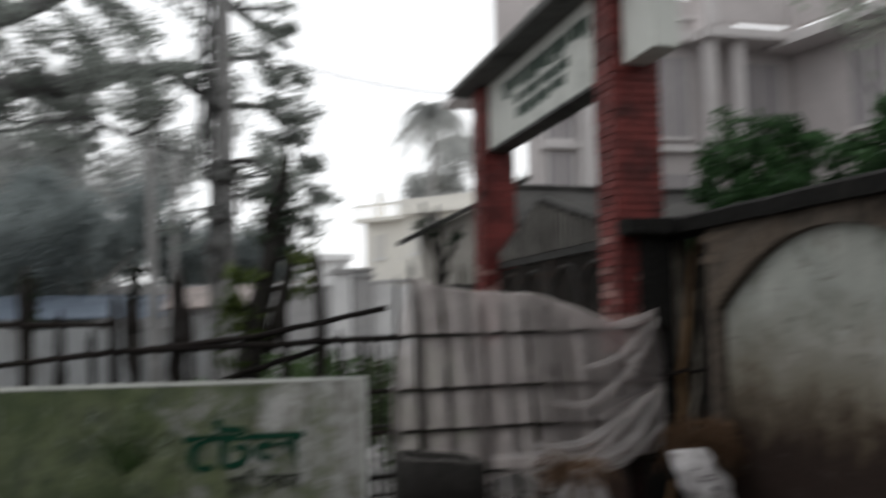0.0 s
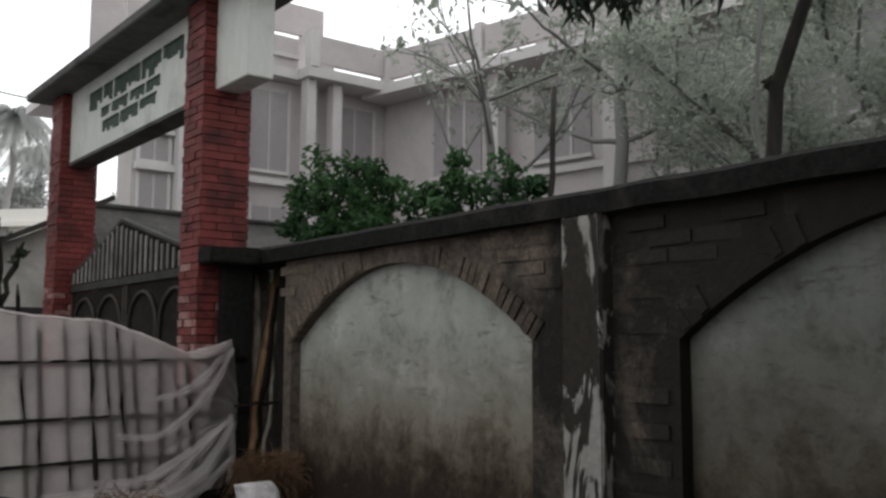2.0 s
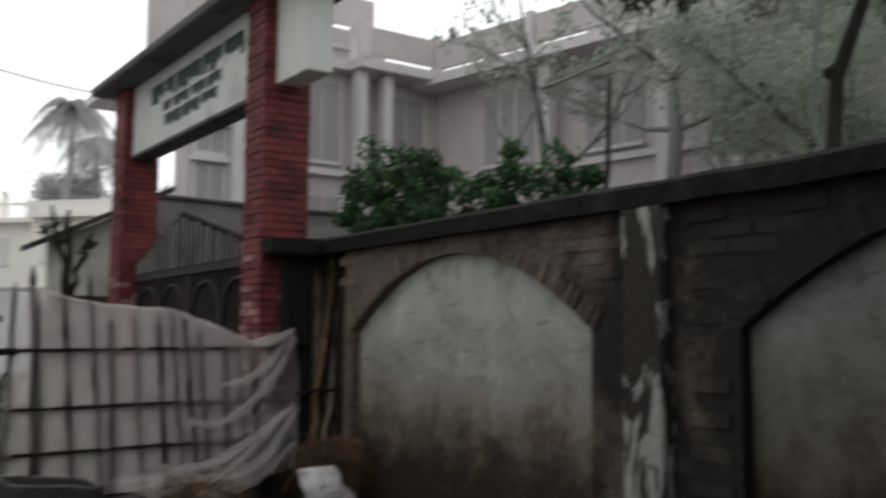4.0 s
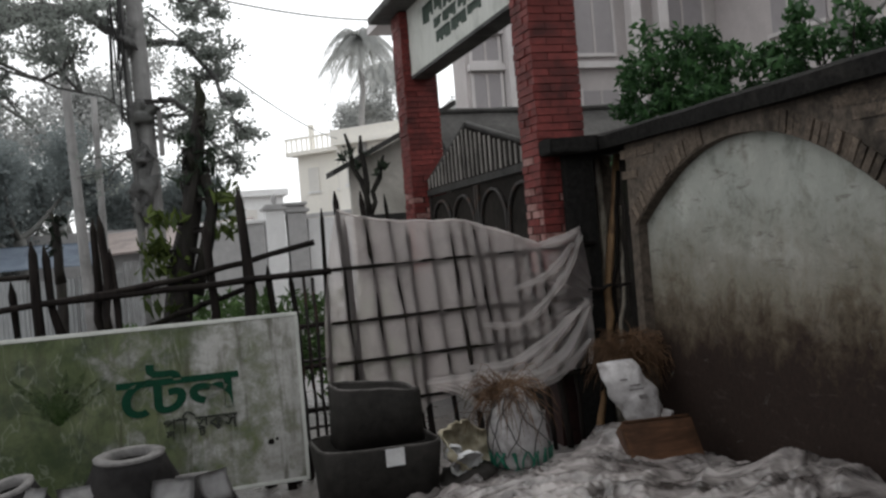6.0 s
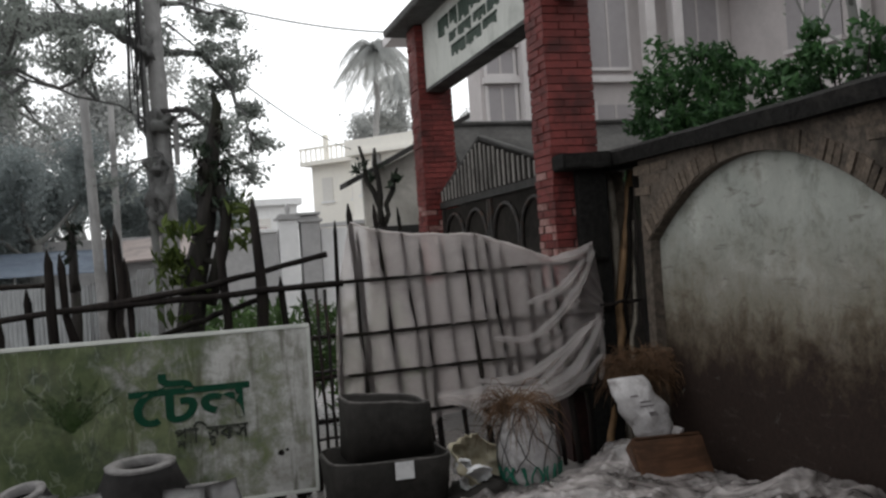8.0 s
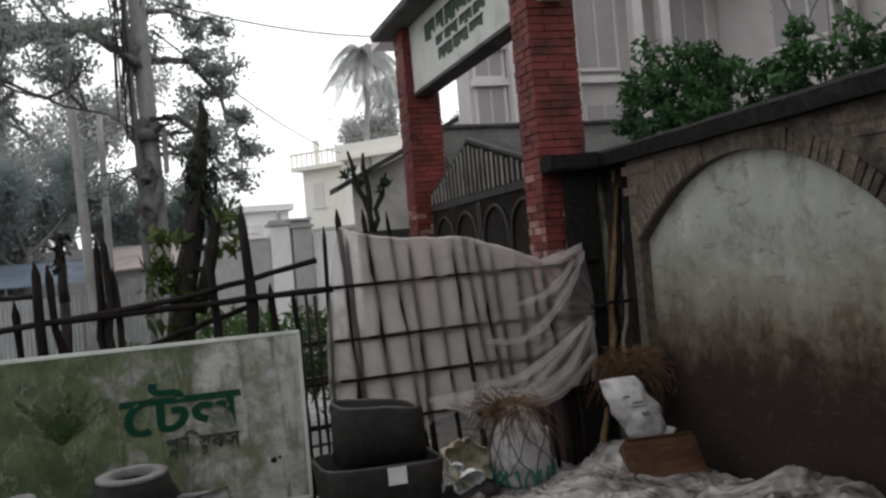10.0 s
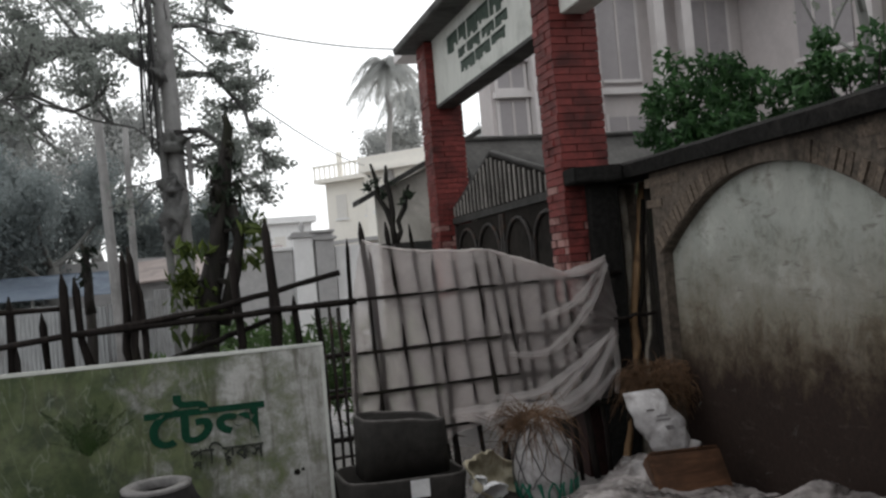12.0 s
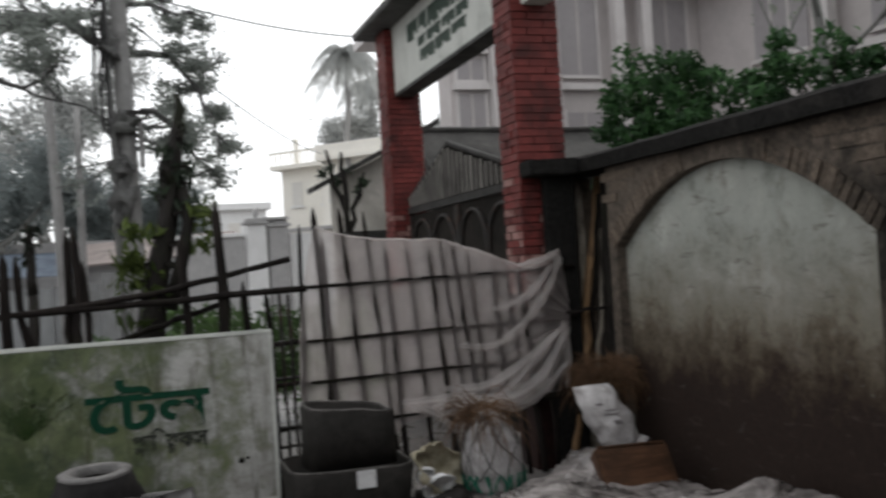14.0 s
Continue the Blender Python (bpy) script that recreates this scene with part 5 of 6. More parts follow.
def rooted_stick():
    whole("wooden_pole", tube(bent((5.05, 5.35, 0.0), (5.0, 5.04, 3.48), 10, 0.03, 4), [0.035 - 0.0015 * i for i in range(11)], 7, 0.1), M_IRON, "thin dark stick standing behind the wall", "pole")
    whole("wooden_pole", tube(bent((7.0, 4.6, 0.0), (7.0, 4.55, 5.6), 10, 0.05, 5), 0.022, 6, 0.1), M_FARBARK, "slim bamboo standing among the garden trees", "pole")


rooted_stick()


def limbs(bm, start, direction, length, r, depth, rnd, tips, spread=0.7, up=0.15):
    """Forking limbs; their ends collect in tips."""
    p, d = Vector(start), Vector(direction).normalized()
    pts, rad = [p.copy()], [r]
    n = 5
    for i in range(n):
        d = (d + Vector((rnd.uniform(-1, 1), rnd.uniform(-1, 1), rnd.uniform(-0.6, 0.8) + up)) * 0.22).normalized()
        p = p + d * length / n
        pts.append(p.copy())
        rad.append(r * (1 - 0.5 * (i + 1) / n))
        if depth <= 1:
            tips.append(tuple(p))
    tube(pts, rad, 6 if depth > 1 else 5, 0.08, bm=bm, caps=False, seed=rnd.randint(0, 9999))
    if depth:
        for k in range(rnd.choice((2, 3, 3))):
            q = pts[rnd.randint(2, n)]
            nd = (d + Vector((rnd.uniform(-1, 1), rnd.uniform(-1, 1), rnd.uniform(-0.6, 0.8))) * spread).normalized()
            limbs(bm, q, nd, length * rnd.uniform(0.5, 0.75), r * 0.5, depth - 1, rnd, tips, spread, up)


def tree(name, label, base, top, r, boughs, length, depth, seed, bark, leaf, size, per, clump, spread=(1, 1, 0.7), droop=0.3, keep=1.0, narrow=0.45, squash=0.8, up=0.15):
    t = thing(name, label, "tree", base)
    rnd = random.Random(seed)
    bm = bmesh.new()
    b, e = Vector(base), Vector(top)
    pts = bent(b - Vector((0, 0, 0.2)), e, 8, 0.12 * (e - b).length / 4, seed)
    tube(pts, [r * (1.15 - 0.5 * i / 8) for i in range(9)], 10, 0.08, bm=bm, seed=seed)
    part("trunk", bm, bark, t)
    tips = []
    for i in range(boughs):
        bm = bmesh.new()
        q = pts[8] if i < 3 else pts[rnd.randint(4, 8)]
        a = rnd.uniform(0, 6.283) if i > 2 else i * 2.1 + seed
        limbs(bm, q, (math.cos(a), math.sin(a), rnd.uniform(0.1, 0.9)), length * rnd.uniform(0.8, 1.15), r * 0.36, depth, rnd, tips, 0.8, up)
        part("bough", bm, bark, t)
    spots = [(*p, clump * rnd.uniform(0.6, 1.3)) for p in tips if rnd.random() < keep]
    leaves("crown", spots, leaf, size, per, t, spread, seed, droop, narrow)
    return t


# near garden tree whose dark trunk crosses the wall's top
def garden_tree():
    t = thing("garden_tree", "slender dark-trunked tree with drooping leaves over the wall", "tree", (4.55, 2.95, 0))
    pts = [(4.55, 3.0, -0.1), (4.5, 2.93, 1.5), (4.5, 2.89, 2.5), (4.5, 2.86, 2.9), (4.5, 2.75, 3.15), (4.5, 2.64, 3.4), (4.45, 2.62, 3.9), (4.4, 2.7, 4.5)]
    part("trunk", tube(pts, [0.05, 0.045, 0.04, 0.042, 0.036, 0.036, 0.033, 0.03], 10, 0.07, seed=3), M_BARK, t)
    part("knot", lump((4.485, 2.88, 2.93), (0.035, 0.042, 0.03), 2, 0.8, 3), M_BARK, t)
    spots = []
    rnd = random.Random(17)
    for i, (x, y, z) in enumerate(((4.1, 3.75, 3.72), (4.0, 3.25, 3.60), (4.0, 2.9, 3.58), (4.2, 3.5, 3.8), (4.6, 2.3, 4.2), (4.9, 2.0, 4.0))):
        part("bough", tube(bent((4.42, 2.68, 4.2), (x, y, z), 6, 0.05, i, -0.06), [0.028 - 0.0035 * k for k in range(7)], 6), M_BARK, t)
        for k in range(7):
            spots.append((x + rnd.uniform(-0.2, 0.2), y + rnd.uniform(-0.25, 0.25), z - rnd.uniform(0.0, 0.18), 0.12))
    leaves("crown", spots, M_LEAF_DARK, 0.17, 14, t, seed=9, droop=1.6, narrow=0.24)


garden_tree()
tree("garden_tree", "haze-coloured broad-leaved tree in the garden behind the wall", (8.7, 5.0, 0), (8.5, 5.1, 3.0), 0.14, 7, 1.7, 2, 51, M_FARBARK, M_LEAF_RIGHT, 0.07, 115, 0.42, keep=0.55)
tree("garden_tree", "haze-coloured tree with hanging leaves beyond the garden wall", (8.0, 1.4, 0), (8.0, 1.6, 2.8), 0.15, 7, 2.0, 2, 52, M_FARBARK, M_LEAF_RIGHT, 0.09, 100, 0.42, keep=0.16)
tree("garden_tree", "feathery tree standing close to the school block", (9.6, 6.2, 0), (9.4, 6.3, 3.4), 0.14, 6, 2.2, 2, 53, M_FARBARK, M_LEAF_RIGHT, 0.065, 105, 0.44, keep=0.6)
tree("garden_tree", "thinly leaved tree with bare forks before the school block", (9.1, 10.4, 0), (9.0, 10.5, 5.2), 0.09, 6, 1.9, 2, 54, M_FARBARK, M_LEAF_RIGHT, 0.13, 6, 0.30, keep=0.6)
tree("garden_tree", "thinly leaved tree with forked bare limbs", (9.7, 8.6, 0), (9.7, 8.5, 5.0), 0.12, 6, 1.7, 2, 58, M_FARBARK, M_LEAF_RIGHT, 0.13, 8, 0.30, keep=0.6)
tree("garden_tree", "tall haze-coloured tree at the end of the garden", (12.0, 0.2, 0), (12.0, 0.4, 3.0), 0.2, 7, 2.0, 2, 55, M_FARBARK, M_LEAF_RIGHT, 0.11, 60, 0.5, keep=0.3)
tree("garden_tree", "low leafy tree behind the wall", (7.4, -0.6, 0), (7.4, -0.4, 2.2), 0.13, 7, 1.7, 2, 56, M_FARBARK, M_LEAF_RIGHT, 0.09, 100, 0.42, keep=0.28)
tree("garden_tree", "dense haze-coloured tree by the school's far wing", (12.2, 4.6, 0), (12.0, 4.6, 4.0), 0.2, 8, 2.4, 2, 57, M_FARBARK, M_LEAF_RIGHT, 0.08, 110, 0.48, keep=0.65)


def school():
    """A front block and a wing that meet at an inner corner; parapet panels stand clear of the roof slab between posts."""
    s = thing("school_building", "two-storey grey concrete school block with rain haze in its colours", "building", (9, 16, 0))
    turn = pose(10.5, 15.35, 0, 0, 0, 10.4)

    def add(name, x0, x1, y0, y1, z0, z1, mat, lab="", parent=None, bev=0.0, wing=False):
        bm = box(x0, x1, y0, y1, z0, z1, bev)
        if wing:
            bmesh.ops.transform(bm, verts=bm.verts[:], matrix=turn)
        return part(name, bm, mat, parent or s, lab)

    # front block
    add("wall", 5.72, 11.6, 16.1, 16.8, 0, 6.68, M_HOUSEWALL, "plaster wall in a haze-paled colour")
    add("wall", 8.2, 11.6, 16.81, 22, 0, 6.68, M_HOUSEWALL, "plaster wall in a haze-paled colour")
    add("roof_slab", 8.78, 11.2, 15.36, 22.0, 6.69, 6.88, M_HOUSEPALE, "deep roof slab")
    add("roof_slab", 5.4, 8.77, 15.75, 22.0, 6.69, 6.88, M_HOUSEPALE, "deep roof slab")
    add("parapet", 9.02, 10.52, 15.40, 15.52, 6.985, 7.52, M_HOUSEWALL, "parapet panel")
    add("parapet_foot", 9.02, 9.36, 15.41, 15.51, 6.881, 6.984, M_HOUSEWALL)
    add("parapet", 5.45, 8.78, 15.80, 15.92, 6.881, 7.50, M_HOUSEWALL, "parapet panel")
    add("parapet_rail", 5.45, 8.78, 15.74, 15.79, 7.08, 7.16, M_HOUSEPALE)
    for x in (8.80, 10.53):
        add("parapet_post", x, x + 0.2, 15.34, 15.54, 6.881, 7.60, M_HOUSEPALE, "pale corner post")
    # stepped-back upper parapet with its own gap
    add("tower_wall", 5.4, 10.4, 17.6, 17.7, 6.881, 8.18, M_HOUSEWALL, "set-back upper parapet")
    add("tower_panel", 5.4, 10.4, 17.6, 17.7, 8.29, 8.95, M_HOUSEWALL, "set-back upper parapet")
    for x0, x1 in ((5.4, 8.9), (9.85, 10.4)):
        add("tower_post", x0, x1, 17.58, 17.72, 8.181, 8.289, M_HOUSEWALL)
    add("tower_post", 8.9, 9.1, 17.52, 17.58, 7.0, 9.0, M_HOUSEPALE)
    for x0, x1 in ((6.45, 6.76), (7.6, 7.8)):
        add("column", x0, x1, 15.8, 16.08, 0, 6.685, M_HOUSEPALE, "pale column")
    for x0, x1 in ((8.86, 9.06), (9.44, 9.64)):
        add("column", x0, x1, 15.55, 15.8, 0, 6.685, M_HOUSEPALE, "pale column")
    add("string_course", 5.75, 11.0, 15.95, 16.09, 4.62, 4.74, M_HOUSEPALE)
    add("string_course", 5.75, 6.44, 15.95, 16.09, 5.28, 5.36, M_HOUSEPALE)

    def window(x0, x1, z0, z1):
        w = add("window", x0, x1, 16.06, 16.095, z0, z1, M_HOUSEDARK, "window in a haze-paled grey")
        add("window_frame", x0 - 0.06, x0, 16.05, 16.095, z0 - 0.06, z1 + 0.06, M_HOUSEPALE, "", w)
        add("window_frame", x1, x1 + 0.06, 16.05, 16.095, z0 - 0.06, z1 + 0.06, M_HOUSEPALE, "", w)
        add("window_sill", x0, x1, 16.0, 16.095, z0 - 0.06, z0, M_HOUSEPALE, "", w)
        add("window_bar", (x0 + x1) / 2 - 0.02, (x0 + x1) / 2 + 0.02, 16.04, 16.06, z0, z1, M_HOUSEWALL, "", w)
    for x0, x1, z0, z1 in ((5.85, 6.36, 4.80, 5.20), (5.85, 6.36, 3.2, 4.55), (5.85, 6.36, 5.45, 6.5), (7.92, 8.72, 4.9, 6.45), (9.80, 10.7, 5.0, 6.4), (8.0, 8.75, 2.0, 4.2), (6.9, 7.5, 5.0, 6.5)):
        window(x0, x1, z0, z1)
    # signboard on the block seen through the gateway
    sign = add("name_board", 5.80, 6.42, 15.97, 16.05, 5.42, 5.75, M_HOUSEDARK, "dim dark name board")
    add("lettering_bar", 5.92, 6.30, 15.955, 15.969, 5.54, 5.62, M_HOUSEPALE, "", sign)

    # wing, turned a little from the front block
    add("wall", 0.62, 7.5, -12.5, 0.6, 0, 6.60, M_HOUSEWALL, "plaster wall in a haze-paled colour", wing=True)
    add("roof_slab", -0.06, 7.6, -12.6, 0.62, 6.602, 6.80, M_HOUSEPALE, "deep roof slab", wing=True)
    for k in range(5):
        y = -0.12 - 2.45 * k
        add("parapet", 0.0, 0.12, y - 2.22, y - 0.02, 6.90, 7.44, M_HOUSEWALL, "parapet panel", wing=True)
        add("parapet_foot", 0.02, 0.10, y - 1.45, y - 1.15, 6.801, 6.899, M_HOUSEWALL, wing=True)
        add("parapet_post", -0.03, 0.15, y - 2.42, y - 2.24, 6.801, 7.52, M_HOUSEPALE, wing=True)
        add("column", 0.22, 0.46, y - 2.6, y - 2.36, 0, 6.609, M_HOUSEPALE, "pale column", wing=True)
        w = add("window", 0.585, 0.617, y - 1.9, y - 0.7, 4.9, 6.3, M_HOUSEDARK, "window in a haze-paled grey", wing=True)
        add("window_sill", 0.50, 0.617, y - 1.95, y - 0.65, 4.82, 4.89, M_HOUSEPALE, "", w, wing=True)
        for j in (0.33, 0.66):
            add("window_bar", 0.56, 0.584, y - 1.9 + 1.2 * j - 0.025, y - 1.9 + 1.2 * j + 0.025, 4.9, 6.3, M_HOUSEPALE, "", w, wing=True)
    add("string_course", 0.52, 0.61, -12.4, -0.1, 4.62, 4.74, M_HOUSEPALE, wing=True)
    # raised block on the wing's roof
    add("roof_block", 1.6, 6.0, -5.6, -2.9, 6.801, 8.35, M_HOUSEWALL, wing=True)
    add("roof_block_slab", 1.4, 6.2, -5.8, -2.7, 8.351, 8.48, M_HOUSEPALE, wing=True)


school()


def gatehouse():
    """A low shed inside the gate: dark hipped roof over pale plaster walls."""
    g = thing("gatehouse", "low plastered shed with a dark wet hipped roof", "shed", (5, 13, 0))
    part("wall", box(3.6, 8.2, 11.9, 13.1, -0.1, 2.6), M_SHEDPALE, g, "grey-brown plaster wall")
    # gabled end bay with a thin overhanging roof
    bm = bmesh.new()
    outline = [(2.52, -0.1), (3.78, -0.1), (3.78, 2.5), (3.78, 3.21), (2.52, 2.62)]
    f = [bm.verts.new((x, 11.80, z)) for x, z in outline]
    k = [bm.verts.new((x, 11.89, z)) for x, z in outline]
    bm.faces.new(f)
    bm.faces.new(k[::-1])
    for i in range(5):
        bm.faces.new((f[i], k[i], k[(i + 1) % 5], f[(i + 1) % 5]))
    bmesh.ops.recalc_face_normals(bm, faces=bm.faces[:])
    part("gable_wall", bm, M_SHEDPALE, g, "stained plaster gable end")
    bm = bmesh.new()
    v = [bm.verts.new(p) for y in (11.46, 11.95) for p in ((2.24, y, 2.55), (3.9, y, 3.37), (3.9, y, 3.30), (2.24, y, 2.48))]
    for q in ((0, 1, 2, 3), (7, 6, 5, 4), (0, 4, 5, 1), (1, 5, 6, 2), (2, 6, 7, 3), (3, 7, 4, 0)):
        bm.faces.new([v[i] for i in q])
    bmesh.ops.recalc_face_normals(bm, faces=bm.faces[:])
    part("gable_roof", bm, M_SHEDROOF, g, "thin blackened roof sheet")
    bm = bmesh.new()
    e = [(3.80, 11.5, 2.56), (8.7, 11.45, 2.62), (8.7, 13.4, 2.62), (3.80, 13.4, 2.56)]
    r = [(3.85, 12.4, 3.35), (7.2, 12.4, 3.33)]
    low = [bm.verts.new((x, y, z - 0.05)) for x, y, z in e]
    v = [bm.verts.new(p) for p in e]
    q = [bm.verts.new(p) for p in r]
    for f in ((v[0], v[1], q[1], q[0]), (v[1], v[2], q[1]), (v[2], v[3], q[0], q[1]), (v[3], v[0], q[0]), (low[3], low[2], low[1], low[0])):
        bm.faces.new(f)
    for k in range(4):
        bm.faces.new((low[k], low[(k + 1) % 4], v[(k + 1) % 4], v[k]))
    bmesh.ops.recalc_face_normals(bm, faces=bm.faces[:])
    part("roof", bm, M_SHEDROOF, g, "blackened wet roof")
    part("ridge_cap", tube(bent(r[0], r[1], 12, 0.02, 5), 0.05, 6, 0.1), M_SHEDROOF, g)
    # the porch's shade is painted into this wall
    part("porch_wall", box(3.80, 6.4, 11.3, 11.44, -0.1, 2.52), M_SHEDDARK, g, "porch wall with its shade painted near black")
    for x in (3.30, 3.62, 4.6):
        part("porch_post", box(x, x + 0.09, 11.0, 11.09, -0.1, 2.50, 0.006), M_SHEDROOF, g)
    part("lower_wall", box(2.53, 3.45, 11.70, 11.795, -0.1, 1.98, 0.01), M_SHEDROOF, g, "darker lower part of the wall")


def gate_infill():
    """Iron header with a low peak between the pillars, and two leaves with arched tops under it; their dark sheets
    stand in for shadow.
    """
    x, c, half, base, top = 2.93, 8.20, 1.52, 2.12, 2.61
    h = part("gate_header", box(x - 0.03, x + 0.03, c - half, c + half, base - 0.07, base, 0.005), M_SHEDROOF, GATE, "peaked header of weathered slats")
    for sy in (-1, 1):
        part("sloping_rail", tube([(x, c + 0.15, top + 0.02), (x, c + 0.15 + sy * (half - 0.15 * sy) * 0.97, base + 0.09)], 0.030, 4), M_SHEDROOF, h)
    bm = bmesh.new()
    edge = [(c - half, base), (c + half, base), (c + half, base + 0.07), (c + 0.15, top - 0.01), (c - half, base + 0.07)]
    f = [bm.verts.new((x + 0.012, y, z)) for y, z in edge]
    k = [bm.verts.new((x + 0.026, y, z)) for y, z in edge]
    bm.faces.new(f)
    bm.faces.new(k[::-1])
    for i in range(5):
        bm.faces.new((f[i], k[i], k[(i + 1) % 5], f[(i + 1) % 5]))
    bmesh.ops.recalc_face_normals(bm, faces=bm.faces[:])
    # black sheet added for the unlit shed interior between the slats
    part("shade_sheet", bm, M_SHEDDARK, h, "black sheet standing in for the dark shed behind")
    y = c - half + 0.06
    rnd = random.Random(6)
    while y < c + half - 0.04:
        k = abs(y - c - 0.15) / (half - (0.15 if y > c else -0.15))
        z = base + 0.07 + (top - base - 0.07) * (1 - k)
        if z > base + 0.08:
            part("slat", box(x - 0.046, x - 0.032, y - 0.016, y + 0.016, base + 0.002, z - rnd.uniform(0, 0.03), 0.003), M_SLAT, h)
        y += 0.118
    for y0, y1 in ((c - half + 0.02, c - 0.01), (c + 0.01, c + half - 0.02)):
        # dark sheet stands in for the gatehouse's shadow behind the bars
        leaf = part("gate_leaf", box(x + 0.005, x + 0.02, y0, y1, 0.12, base - 0.08), M_SHEDDARK, GATE, "gate leaf, its dark sheet standing in for shadow")
        part("stile", box(x - 0.02, x + 0.02, y0, y0 + 0.05, 0.1, base - 0.08, 0.004), M_IRON, leaf)
        part("stile", box(x - 0.02, x + 0.02, y1 - 0.05, y1, 0.1, base - 0.08, 0.004), M_IRON, leaf)
        for a0, a1 in ((y0 + 0.08, (y0 + y1) / 2 - 0.03), ((y0 + y1) / 2 + 0.03, y1 - 0.08)):
            m, r = (a0 + a1) / 2, (a1 - a0) / 2
            arc = [(x - 0.01, a0, 0.3), (x - 0.01, a0, base - 0.45)] + [(x - 0.01, m - r * math.cos(math.pi * k / 10), base - 0.45 + r * 0.95 * math.sin(math.pi * k / 10)) for k in range(1, 10)] + [(x - 0.01, a1, base - 0.45), (x - 0.01, a1, 0.3)]
            part("arched_bar", tube(arc, 0.018, 6), M_IRON, leaf)


M_SHEDPALE = worn("stained_shed_plaster", (0.52, 0.49, 0.45), (0.42, 0.395, 0.36), (0.30, 0.285, 0.255), 12, 1.4, 0.6, 0.4, 0.2, 0.01)
gate_infill()


gatehouse()


# ---- street side ----
def utility_pole():
    p = thing("utility_pole", "tall grey concrete pole wrapped in old cable and creeper", "pole", (0.28, 14, 0))
    part("shaft", tube(bent((0.16, 14.0, -0.2), (0.02, 14.0, 9.0), 10, 0.0), [0.15 - 0.005 * i for i in range(11)], 12), M_POLE, p)
    part("creeper", tube([(-0.05, 13.86, -0.1), (-0.06, 13.85, 1.2), (-0.08, 13.84, 2.3), (-0.06, 13.82, 3.2), (-0.09, 13.82, 4.2), (-0.10, 13.8, 5.4), (-0.11, 13.8, 7.5), (-0.1, 13.85, 9)], [0.06, 0.055, 0.05, 0.05, 0.035, 0.035, 0.03, 0.03], 9, 0.25, seed=8), M_BOUGH, p, "dark creeper stem")
    for i, (x, z, sx, sz) in enumerate(((0.02, 2.74, 0.17, 0.30), (0.02, 3.08, 0.17, 0.16), (0.05, 3.72, 0.20, 0.15), (-0.06, 4.75, 0.11, 0.2), (-0.03, 2.38, 0.11, 0.2))):
        part("creeper_knot", lump((x, 13.9, z), (sx, 0.20, sz), i + 3, 1.1, 3), M_BOUGH, p, "tangled dark bundle")
    part("bracket", box(0.10, 0.38, 13.8, 13.86, 3.84, 3.90, 0.006), M_IRON, p)
    part("bracket", box(0.26, 0.33, 13.8, 13.88, 3.1, 3.75, 0.01), M_POLE, p)
    bm = bmesh.new()
    rnd = random.Random(2)
    for i in range(9):
        x = rnd.uniform(-0.26, -0.08)
        tube(bent((x, 13.78, rnd.uniform(5.5, 8)), (x - 0.03, 13.76, rnd.uniform(3.5, 4.6)), 6, 0.06, i), 0.012, 4, bm=bm, caps=False)
    part("hanging_wire", bm, M_CABLE, p, kind="stuff")


utility_pole()


def far_poles():
    for x0, x1, z, r in ((-1.27, -1.48, 6.9, 0.13), (-0.92, -0.88, 5.4, 0.10)):
        whole("utility_pole", tube(bent((x0, 22, -0.2), (x1, 22, z), 6, 0.0), [r - 0.006 * i for i in range(7)], 10), M_POLE, "slim grey concrete pole across the street", "pole", "street poles")


far_poles()


def overhead_cable(a, b, sag, r):
    whole("overhead_cable", tube(bent(a, b, 24, 0.0, 0, sag), r, 5), M_CABLE, "thin black overhead cable", "cable", "street cables")


overhead_cable((0.25, 13.9, 5.6), (6.0, 18.0, 6.1), 0.25, 0.012)
overhead_cable((0.25, 13.9, 5.15), (14.0, 60.0, 9.0), 0.8, 0.015)


